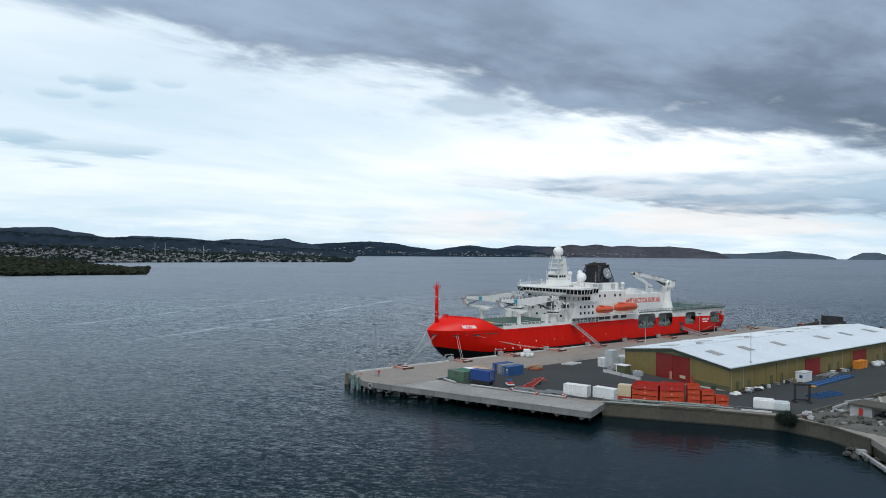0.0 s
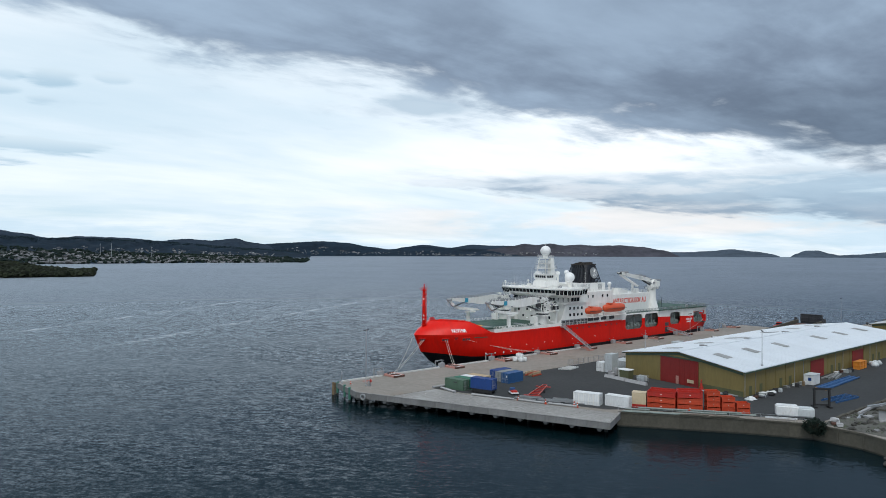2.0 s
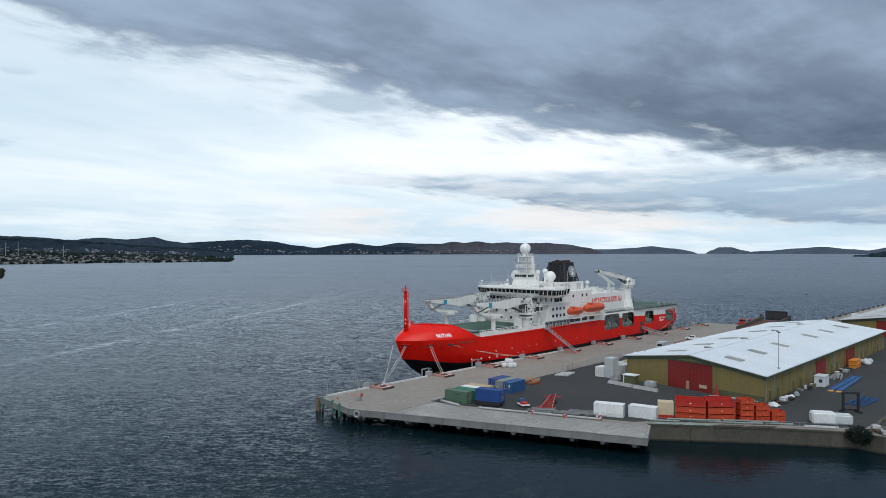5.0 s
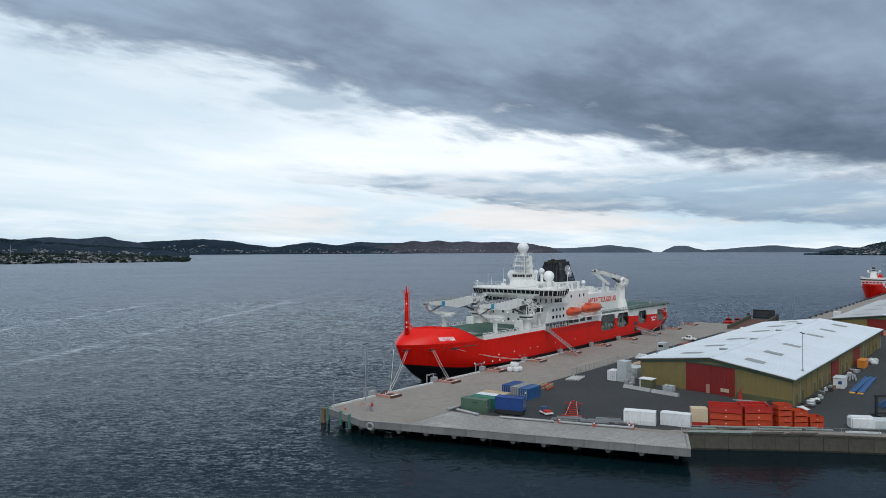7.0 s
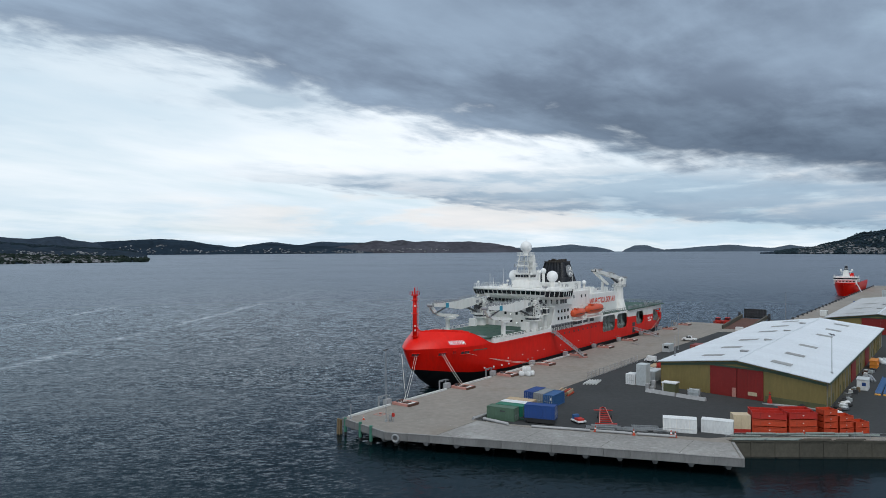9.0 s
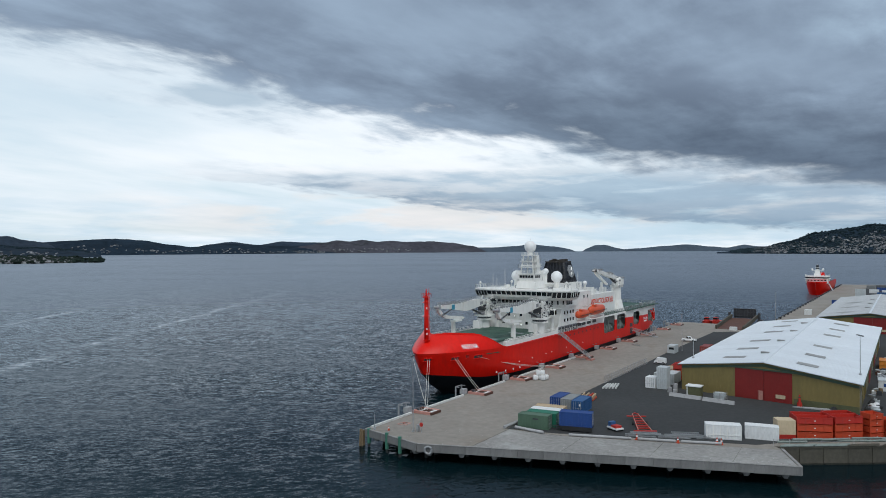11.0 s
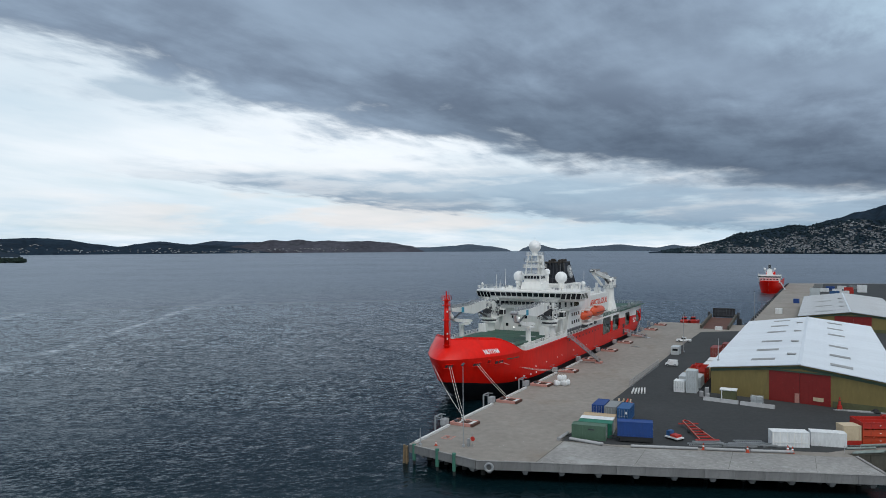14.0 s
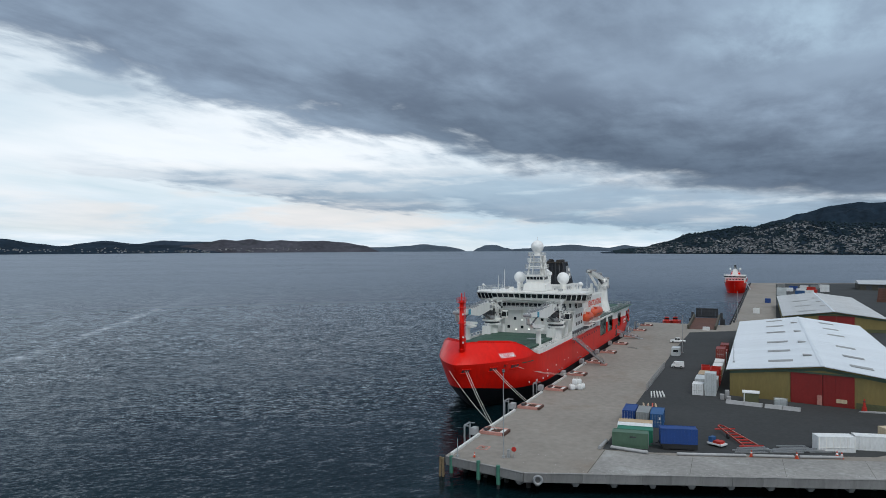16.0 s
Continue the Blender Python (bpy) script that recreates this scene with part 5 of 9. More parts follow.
# rounded corners and thin frames in the openings: red below the sheer line, white above
for h in HOLES:
    y = -12.68 * max(0.9, stern_taper((h[0] + h[1]) / 2, 10))
    line_z = sheer((h[0] + h[1]) / 2)
    for lower in (True, False):
        bm = bmesh.new()
        cz, sz = (h[2], 1) if lower else (h[3], -1)
        for cx, sx in ((h[0], 1), (h[1], -1)):
            side_prism(bm, [(cx, cz), (cx + sx * 1.5, cz), (cx + sx * 0.5, cz + sz * 0.5), (cx, cz + sz * 1.5)], y, y + 0.25)
        box(bm, h[0], h[1], y - 0.05, y + 0.1, cz - (0.0 if lower else 0.08), cz + (0.08 if lower else 0.0))
        za, zb = (h[2] + 0.08, min(line_z, h[3] - 0.1)) if lower else (line_z, h[3] - 0.08)
        if zb > za:
            for xa in (h[0], h[1] - 0.08):
                box(bm, xa, xa + 0.08, y - 0.06, y + 0.09, za, zb)
        part("opening_frame", recalc(bm), M["hull_red"] if lower or h[3] < 12 else M["ship_white"], ship)
    bm = bmesh.new()
    xm = h[0] + (h[1] - h[0]) * 0.62
    bar(bm, (xm, y + 0.9, h[2]), (xm, y + 0.9, h[3]), 0.3)
    bar(bm, (h[0] + 1.2, y + 1.1, h[2]), (xm, y + 1.1, h[3] - 0.6), 0.22)
    bar(bm, (h[0], y + 0.8, h[3] - 1.5), (h[1], y + 0.8, h[3] - 1.5), 0.18)
    rail(bm, [(h[0], y + 0.3, h[2]), (h[1], y + 0.3, h[2])], 1.1, 1.6)
    part("opening_rail", bm, M["machine_green"], ship, kind="stuff")
    # winches and lockers that show within
    bm = bmesh.new()
    rng = random.Random(int(h[0]))
    for i in range(5):
        x = h[0] + 1 + (h[1] - h[0] - 2) * i / 4
        w_, d_, t_ = rng.uniform(0.5, 1.1), rng.uniform(0.5, 1.0), rng.uniform(1.0, 3.4)
        box(bm, x - w_, x + w_, y + 2.0 - d_, y + 2.0 + d_, 6.9, 6.9 + t_)
        rod(bm, (x - 0.6, y + 1.4, 8.4), (x + 0.6, y + 1.4, 8.4), 0.6, n=10)
    part("deck_machinery", bm, M["machine_green"], ship)
bm = bmesh.new()
box(bm, 88, 152, -12.2, 12.2, 6.7, 6.95)
part("work_deck", bm, M["deck_green"], ship)
bm = bmesh.new()
box(bm, 89, 151, -9.6, 9.6, 6.95, 13.3)
part("inner_house", bm, M["inner_grey"], ship)
# side door with its short gangway; a dark plate paints the unlit doorway
bm = bmesh.new()
box(bm, 118.2, 120.9, -12.74, -12.5, 4.5, 8.4)
part("side_hatch", bm, M["dark_steel"], ship, "dark plate painted as the open side hatch")
# belting
bm = bmesh.new()
for xa, xb in zip(XS[19:], XS[20:]):
    bar(bm, (xa, -half_breadth(xa, 11.2) - 0.05, 11.2), (xb, -half_breadth(xb, 11.2) - 0.05, 11.2), 0.22)
part("rubbing_strake", bm, M["hull_red"], hull)

# ---- main deck forward, cargo hatch ----
bm = bmesh.new()
ys = [(x, half_breadth(x, 11.0) - 0.1) for x in (12, 16, 20, 26, 34, 44, 56, 70, 90)]
prism(bm, [(x, -y) for x, y in ys] + [(x, y) for x, y in reversed(ys)], 10.2, 10.45)
deck = part("main_deck", recalc(bm), M["deck_green"], ship)
bm = bmesh.new()
box(bm, 17.5, 47.5, -9.6, 9.6, 10.45, 12.35)
part("hatch_coaming", bm, M["ship_white"], ship)
for i in range(4):
    bm = bmesh.new()
    x0 = 17.2 + i * 7.65
    box(bm, x0 + 0.06, x0 + 7.59, -9.9, 9.9, 12.35, 12.85)
    bmesh.ops.bevel(bm, geom=list(bm.edges), offset=0.06, segments=1, affect="EDGES")
    lid = part("hatch_cover", bm, M["deck_green"], ship, "green cargo hatch cover")
    if i == 0:
        bm = bmesh.new()
        rod(bm, (x0 + 3.6, -1.5, 12.86), (x0 + 3.6, -1.5, 12.88), 2.6, n=32)
        part("landing_mark", bm, M["yellow"], lid, "yellow round deck marking")
    if i in (0, 2):
        bm = bmesh.new()
        box(bm, x0 + 3, x0 + 5, -8.6, -4.2, 12.86, 12.9)
        part("deck_patch", bm, M["ship_grey"], lid)
# bulwark and stanchions along the main deck
for s in (-1, 1):
    bm = bmesh.new()
    for xa, xb in ((19.2, 24), (24, 30), (30, 38), (38, 48), (48, 52)):
        ya, yb = half_breadth(xa, 11.4), half_breadth(xb, 11.4)
        bar(bm, (xa, s * (ya - 0.12), 11.95), (xb, s * (yb - 0.12), 11.95), 0.22, 1.15)
        n = 4
        for i in range(n):
            x = xa + (xb - xa) * i / n
            y = ya + (yb - ya) * i / n
            bar(bm, (x, s * (y - 0.35), 10.5), (x, s * (y - 0.35), 13.3), 0.14)
        bar(bm, (xa, s * (ya - 0.35), 13.3), (xb, s * (yb - 0.35), 13.3), 0.12)
        bar(bm, (xa, s * (ya - 0.35), 12.9), (xb, s * (yb - 0.35), 12.9), 0.08)
    part("bulwark", bm, M["ship_white"], ship, "white bulwark with railing")
    # deck boxes and vents between hatch and side
    bm = bmesh.new()
    rng = random.Random(5)
    for i in range(9):
        x = 22 + i * 3.2
        box(bm, x - rng.uniform(0.4, 0.9), x + rng.uniform(0.4, 0.9), s * 10.9 - 0.5, s * 10.9 + 0.5, 10.45, 10.45 + rng.uniform(0.8, 2.2))
    part_each("deck_locker", bm, M["ship_white"], ship)

# ---- foremast ----
bm = bmesh.new()
rod(bm, (0, 0, 13.9), (0, 0, 25.6), 0.62, 0.5, 16)
mast = part("foremast", bm, M["hull_red"], ship, "red tubular foremast", smooth=True)
bm = bmesh.new()
for z in (14.5, 20.5, 24.0, 25.2):
    rod(bm, (0, 0, z), (0, 0, z + 0.15), 0.95, n=14)
rail(bm, [(-0.9, -0.9, 25.3), (0.9, -0.9, 25.3), (0.9, 0.9, 25.3), (-0.9, 0.9, 25.3), (-0.9, -0.9, 25.3)], 1.0, 0.9)
for z in np.arange(14.5, 25.2, 0.4):
    bar(bm, (-0.3, -0.85, z), (0.3, -0.85, z), 0.05)
for x in (-0.3, 0.3):
    bar(bm, (x, -0.85, 14.4), (x, -0.85, 25.4), 0.07)
rod(bm, (0, 0, 25.6), (0, 0, 27.4), 0.16)
rod(bm, (0.4, -0.5, 25.6), (0.4, -0.5, 27.6), 0.05)
box(bm, -0.3, 0.3, -0.9, -0.4, 16.4, 17.1)
part("mast_ladder", bm, M["hull_red"], mast)
bm = bmesh.new()
for z in (16.0, 17.2, 22.4):
    rod(bm, (-0.6, -0.55, z), (-0.6, -0.55, z + 0.4), 0.16, n=8)
part("mast_lamps", bm, M["ship_white"], mast)


# ---- deckhouse and bridge ----
def pane(parent, cx, cy, cz, w, h, face, tilt=0.0, mat_=None, frame_mat=None):
    """A window pane set into a wall. face: bearing of its outward side in degrees from +x."""
    bm = bmesh.new()
    box(bm, -0.05, 0.05, -w / 2, w / 2, -h / 2, h / 2)
    ob = part("window_pane", bm, mat_ or M["glass_dark"], parent)
    ob.matrix_basis = pose(cx, cy, cz, 0, tilt, face)
    return ob


bm = bmesh.new()
prism(bm, [(54.0, -12.0), (55.0, -12.62), (66.0, -12.62), (66.0, 12.62), (55.0, 12.62), (54.0, 12.0)], 10.45, 18.9)
house = part("deckhouse", recalc(bm), M["ship_white"], ship, "white forward deckhouse")
# swept wing of plating that joins house and bulwark
for s in (-1, 1):
    bm = bmesh.new()
    side_prism(bm, [(48.0, 10.9), (66.0, 10.9), (66.0, 18.9), (55.6, 18.9), (54.2, 18.2), (53.2, 16.2), (52.4, 14.0), (50.6, 12.6), (48.0, 12.0)], s * 12.5, s * 12.66)
    wing = part("house_side", recalc(bm), M["ship_white"], house)
    if s < 0:
        for x in (56.8, 59.0, 61.2, 63.4):
            for z in (15.1, 17.4):
                pane(wing, x, -12.72, z, 0.85, 0.95, -90)
        # grey plate painting the shade of a long recess with doors above the gangway
        bm = bmesh.new()
        box(bm, 52.0, 66.4, -12.74, -12.6, 11.35, 13.45)
        rec = part("gangway_recess", bm, M["ship_grey"], house, "grey plate painted as the shaded boarding recess in the ship's side")
        # dark plates carry the unlit doorways in their colour
        for x in np.arange(53.2, 66, 2.1):
            bm = bmesh.new()
            box(bm, x - 0.75, x + 0.75, -12.79, -12.74, 11.6, 13.2)
            part("recess_opening", bm, M["dark_steel"], rec)
        bm = bmesh.new()
        rail(bm, [(52, -12.95, 11.35), (66.4, -12.95, 11.35)], 1.1, 1.4)
        part("recess_rail", bm, M["ship_white"], rec)
# front wall windows
for y, z in ((9.4, 16.0), (5.2, 16.3), (1.0, 16.3), (-3.2, 16.3), (-7.5, 16.3), (7.2, 13.8), (-1.0, 13.8), (3.0, 13.8), (-5.5, 13.8)):
    pane(house, 53.96, y, z, 0.8, 0.85, 180)
for y, z in ((10.5, 16.1), (3.0, 16.0), (4.8, 13.1), (0.7, 13.3), (-6.1, 12.9)):
    bm = bmesh.new()
    box(bm, 53.55, 53.95, y - 0.24, y + 0.24, z - 0.16, z + 0.16)
    lampbox = part("floodlight", bm, M["ship_grey"], house, "lit floodlight on the deckhouse front")
    bm = bmesh.new()
    box(bm, 53.51, 53.55, y - 0.2, y + 0.2, z - 0.13, z + 0.13)
    part("lens", bm, M["lamp_glow"], lampbox)
bm = bmesh.new()
box(bm, 53.0, 66, -13.0, 13.0, 18.9, 19.25)
rail(bm, [(53.1, -12.9, 19.25), (53.1, 12.9, 19.25)], 1.0, 2)
rail(bm, [(53.1, -12.9, 19.25), (66, -12.9, 19.25)], 1.0, 2)
part("house_roof", bm, M["ship_white"], house)

# lower row of the bridge tower
bm = bmesh.new()
prism(bm, [(53.2, -9.0), (56.0, -13.4), (66, -13.4), (66, 13.4), (56.0, 13.4), (53.2, 9.0)], 19.25, 21.7)
lower = part("lower_bridge", recalc(bm), M["ship_white"], ship)
for y in np.arange(-8.2, 8.6, 1.37):
    pane(lower, 53.17, y, 20.55, 1.12, 1.05, 180)
for s in (-1, 1):
    for i in range(3):
        f = (i + 0.5) / 3
        ang = math.degrees(math.atan2(2.8, 4.4))
        pane(lower, 53.2 + 2.8 * f - 0.05, s * (9.0 + 4.4 * f + 0.04), 20.55, 1.35, 1.35, 180 + s * (90 - math.degrees(math.atan2(4.4, 2.8))))
    for x in (57.2, 58.8, 60.4):
        pane(lower, x, s * 13.44, 20.55, 1.3, 1.35, 90 * s)

# bridge with outward-leaning windows
BR = [(50.3, -11.6), (52.4, -17.0), (58.6, -17.0), (61.5, -13.5), (66, -13.5)]
BR_FULL = BR + [(x, -y) for x, y in reversed(BR)]


def ring_prism(bm, low, high, z0, z1):
    a = [bm.verts.new((x, y, z0)) for x, y in low]
    b = [bm.verts.new((x, y, z1)) for x, y in high]
    bm.faces.new(list(reversed(a)))
    bm.faces.new(b)
    for i in range(len(a)):
        j = (i + 1) % len(a)
        bm.faces.new((a[i], a[j], b[j], b[i]))
    return recalc(bm)


def shrunk(pts, d):
    c = Vector((58.0, 0))
    out = []
    for x, y in pts:
        out.append((x + d * (1 if x < 58 else 0.3 if x < 66 else 0), y - math.copysign(d, y)))
    return out


bm = bmesh.new()
ring_prism(bm, shrunk(BR_FULL, 1.3), shrunk(BR_FULL, 0.55), 21.5, 22.25)
bridge = part("bridge", bm, M["ship_white"], ship, "wide white bridge with dark slanted windows")
bm = bmesh.new()
ring_prism(bm, shrunk(BR_FULL, 0.6), shrunk(BR_FULL, 0.12), 22.25, 24.0)
part("bridge_core", bm, M["ship_white"], bridge)
bm = bmesh.new()
ring_prism(bm, shrunk(BR_FULL, -0.35), shrunk(BR_FULL, -0.30), 24.05, 24.6)
bmesh.ops.bevel(bm, geom=list(bm.edges), offset=0.12, segments=2, affect="EDGES")
broof = part("bridge_roof", bm, M["ship_white"], bridge)
lo_ring, hi_ring = shrunk(BR_FULL, 0.56), shrunk(BR_FULL, 0.08)
for i in range(len(BR_FULL)):
    if i == 4:
        continue
    nxt = (i + 1) % len(BR_FULL)
    (ax, ay), (bx, by) = lo_ring[i], lo_ring[nxt]
    (cx, cy), (dx, dy) = hi_ring[i], hi_ring[nxt]
    n = max(1, round(math.hypot(bx - ax, by - ay) / (1.75 if nxt == 0 else 1.45)))
    t_low = 0.34 if nxt == 0 else 0.04
    for k in range(n):
        f0, f1 = (k + 0.09) / n, (k + 0.91) / n
        bm = bmesh.new()
        vs = []
        for off in (0.0, 0.05):
            for f, t in ((f0, t_low), (f1, t_low), (f1, 0.97), (f0, 0.97)):
                px, py = ax + (bx - ax) * f, ay + (by - ay) * f
                qx, qy = cx + (dx - cx) * f, cy + (dy - cy) * f
                nx, ny = (by - ay), -(bx - ax)
                ln = math.hypot(nx, ny)
                sgn = 1 if (nx * (ax - 58) + ny * ay) > 0 else -1
                vs.append(bm.verts.new((px + (qx - px) * t + sgn * nx / ln * off, py + (qy - py) * t + sgn * ny / ln * off, 22.25 + 1.75 * t)))
        for f in ((0, 1, 2, 3), (7, 6, 5, 4), (0, 4, 5, 1), (1, 5, 6, 2), (2, 6, 7, 3), (3, 7, 4, 0)):
            bm.faces.new([vs[q] for q in f])
        part("window_pane", recalc(bm), M["glass_dark"], bridge)
    # mullions
    bm = bmesh.new()
    for k in range(n + 1):
        f = k / n
        p = Vector((ax + (bx - ax) * f, ay + (by - ay) * f, 22.25))
        q = Vector((cx + (dx - cx) * f, cy + (dy - cy) * f, 24.0))
        bar(bm, p, q, 0.2)
    part_each("mullion", bm, M["ship_white"], bridge)
# front wall row: one long face from wing to wing
bm = bmesh.new()
pts = [(50.6, -11.5, 24.6), (52.7, -16.8, 24.6), (61, -16.8, 24.6), (66, -13.5, 24.6)]
rail(bm, pts, 1.05, 1.6)
rail(bm, [(x, -y, z) for x, y, z in pts], 1.05, 1.6)
rail(bm, [(50.6, -11.5, 24.6), (50.6, 11.5, 24.6)], 1.05, 1.6)
part("roof_rail", bm, M["ship_white"], broof)
for x, y, h in ((52, 14.6, 1.6), (51.5, 8.2, 3.2), (51.5, 9.6, 4.6), (52, -15.5, 2.2), (53, -4.5, 1.8), (52.5, 3.4, 2.2), (63, -14.5, 5.5), (64, 12, 6.0)):
    bm = bmesh.new()
    rod(bm, (x, y, 24.7), (x, y, 24.7 + h), 0.09, 0.05, 6)
    if h < 2.5:
        ball(bm, (x, y, 24.7 + h), 0.42, 10, 6)
    part("aerial", bm, M["ship_white"], broof, "thin white aerial on the bridge roof")

rng = random.Random(41)
for i in range(16):
    bm = bmesh.new()
    x, y, h = rng.uniform(51.5, 65), rng.uniform(-15, 15), rng.uniform(0.5, 1.4)
    if abs(y + 0.8) < 4.2:
        continue
    a = rng.uniform(0.2, 0.6)
    box(bm, x - a, x + a, y - a, y + a, 24.6, 24.6 + h)
    part("roof_locker", bm, M["ship_white"] if i % 3 else M["ship_grey"], broof)

# ---- mast tower ----
bm = bmesh.new()
tbox(bm, 57.4, -0.8, 24.7, 27.0, 3.5, 3.5, 3.2, 3.0)
tbox(bm, 57.4, -0.8, 27.0, 29.2, 2.7, 2.6, 3.0, 2.9)
tower = part("mast_tower", recalc(bm), M["ship_white"], ship, "white stepped mast tower")
for y in (-2.8, -1.8, -0.8, 0.2, 1.2):
    pane(tower, 54.48, y, 28.45, 0.8, 0.8, 180)
for x in (55.4, 56.6, 57.8):
    pane(tower, x, -3.66, 28.45, 0.9, 0.8, -90)
bm = bmesh.new()
for z, a in ((29.2, 3.3), (31.3, 2.9), (33.2, 2.5), (35.0, 2.2)):
    box(bm, 57.4 - a, 57.4 + a, -0.7 - a * 0.95, -0.7 + a * 0.95, z, z + 0.16)
    c = [(57.4 - a, -0.7 - a * 0.95, z + 0.1), (57.4 + a, -0.7 - a * 0.95, z + 0.1), (57.4 + a, -0.7 + a * 0.95, z + 0.1), (57.4 - a, -0.7 + a * 0.95, z + 0.1)]
    rail(bm, c + c[:1], 1.0, 1.2, 0.04)
for sx, sy in ((-1, -1), (1, -1), (1, 1), (-1, 1)):
    bar(bm, (57.4 + sx * 2.4, -0.7 + sy * 2.2, 29.2), (57.4 + sx * 1.6, -0.7 + sy * 1.5, 35.0), 0.32)
part("mast_framework", bm, M["ship_white"], tower)
bm = bmesh.new()
tbox(bm, 58.8, -2.2, 29.4, 35.0, 1.1, 0.9, 0.7, 0.6)
rod(bm, (57.3, -0.8, 35.1), (57.3, -0.8, 36.4), 1.0, 0.8, 14)
part("mast_core", bm, M["ship_white"], tower)
bm = bmesh.new()
ball(bm, (57.3, -0.8, 37.85), 1.9, 24, 16)
part("radome", bm, M["radome"], tower, "large white spherical radome")
bm = bmesh.new()
rod(bm, (57.3, -0.8, 39.7), (57.3, -0.8, 40.7), 0.05)
bar(bm, (56.0, -3.2, 33.0), (56.0, 1.6, 33.0), 0.3)
bar(bm, (54.6, -2.6, 31.9), (54.6, 0.9, 31.9), 0.3)
part_each("radar_scanner", bm, M["ship_white"], tower)
for cx, cy, cz, r in ((60.6, 5.8, 28.4, 1.75), (63.4, -7.1, 28.15, 1.85), (70.4, 0.0, 29.6, 1.0), (61.2, -3.4, 29.6, 0.8), (88.5, -6.5, 25.0, 0.85)):
    bm = bmesh.new()
    ball(bm, (cx, cy, cz), r, 24, 16)
    dome = part("radome", bm, M["radome"], ship, "white spherical radome")
    bm = bmesh.new()
    rod(bm, (cx, cy, 24.6 if cx < 80 else 22.4), (cx, cy, cz - r * 0.8), r * 0.45, r * 0.55, 12)
    part("radome_post", bm, M["ship_white"], dome)

# ---- aft part of the house, funnel ----
bm = bmesh.new()
box(bm, 66, 86.5, -9.6, 9.6, 10.45, 22.6)
box(bm, 61, 66, -11.0, 11.0, 18.9, 24.4)
aft_house = part("aft_house", bm, M["ship_white"], ship)
for x in (68, 71, 74, 80, 83):
    pane(aft_house, x, -9.63, 20.9, 0.8, 1.0, -90)
bm = bmesh.new()
rail(bm, [(66, -9.5, 22.6), (86.4, -9.5, 22.6), (86.4, 9.5, 22.6)], 1.05, 1.7)
part("house_rail", bm, M["ship_white"], aft_house)
bm = bmesh.new()
box(bm, 66.5, 86, -6.4, 6.4, 22.6, 25.6)
louvre = part("louvre_house", bm, M["ship_white"], ship)
for x in (72.0, 75.0, 82.6):
    bm = bmesh.new()
    box(bm, x - 1.2, x + 1.2, -6.55, -6.4, 23.0, 25.2)
    g = part("louvre", bm, M["ship_grey"], louvre, "grey ventilation louvre")
    for k in range(4):
        bm = bmesh.new()
        box(bm, x - 1.2 + k * 0.62 + 0.2, x - 1.2 + k * 0.62 + 0.34, -6.62, -6.55, 23.0, 25.2)
        part("slat", bm, M["ship_white"], g)
bm = bmesh.new()
tbox(bm, 80.4, 0, 25.6, 32.6, 3.6, 3.4, 3.1, 2.8, dx=0.3)
funnel = part("funnel", recalc(bm), M["funnel_black"], ship, "black tapered funnel with ribs")
for i in range(13):
    f = i / 12
    for s in (-1, 1):
        bm = bmesh.new()
        bar(bm, (75.2 + 10.6 * f, s * 4.5, 25.7), (77.4 + 6.4 * f, s * 3.1, 32.4), 0.26)
        part("rib", bm, M["funnel_black"], funnel)
for i in range(7):
    f = i / 6
    bm = bmesh.new()
    bar(bm, (75.2, -4.5 + 9.0 * f, 25.7), (77.4, -3.1 + 6.2 * f, 32.4), 0.26)
    part("rib", bm, M["funnel_black"], funnel)
    bm = bmesh.new()
    bar(bm, (85.8, -4.5 + 9.0 * f, 25.7), (83.8, -3.1 + 6.2 * f, 32.4), 0.26)
    part("rib", bm, M["funnel_black"], funnel)
bm = bmesh.new()
rng = random.Random(3)
for i in range(9):
    x, y = 78.2 + (i % 5) * 1.2, -1.7 + (i // 5) * 3.2
    rod(bm, (x, y, 31.5), (x, y, 33.2 + 0.5 * rng.random()), 0.75, n=12)
part_each("exhaust_pipe", bm, M["exhaust"], funnel, "dark bronze exhaust pipe on the funnel top")
for f in (0.0, 0.2, 0.4, 0.6, 0.8, 1.0):
    z = 25.7 + 6.7 * f
    xa, xb, yy = 75.2 + 2.2 * f, 85.8 - 2.0 * f, 4.5 - 1.4 * f
    bm = bmesh.new()
    for p, q in (((xa, -yy), (xb, -yy)), ((xb, -yy), (xb, yy)), ((xb, yy), (xa, yy)), ((xa, yy), (xa, -yy))):
        bar(bm, (*p, z), (*q, z), 0.2)
    part("funnel_hoop", bm, M["funnel_black"], funnel)
bm = bmesh.new()
box(bm, 76.9, 84.4, -3.2, 3.2, 32.4, 32.75)
part("funnel_top", bm, M["exhaust"], funnel)
bm = bmesh.new()
c0, nrm = Vector((81.9, -3.85, 29.3)), Vector((0, -0.978, 0.205))
rod(bm, c0 - nrm * 0.1, c0 + nrm * 0.35, 2.15, n=36)
emblem = part("emblem", bm, M["ship_grey"], funnel, "round pale emblem plate on the funnel")
bm = bmesh.new()
up = Vector((0, 0.205, 0.978))
for k in range(6):
    a = math.pi * k / 3
    d = Vector((math.cos(a), 0, 0)) + up * math.sin(a)
    bar(bm, c0 + nrm * 0.38 + d * 0.4, c0 + nrm * 0.38 + d * 1.5, 0.42, 0.08)
part("emblem_shape", bm, M["ship_white"], emblem)

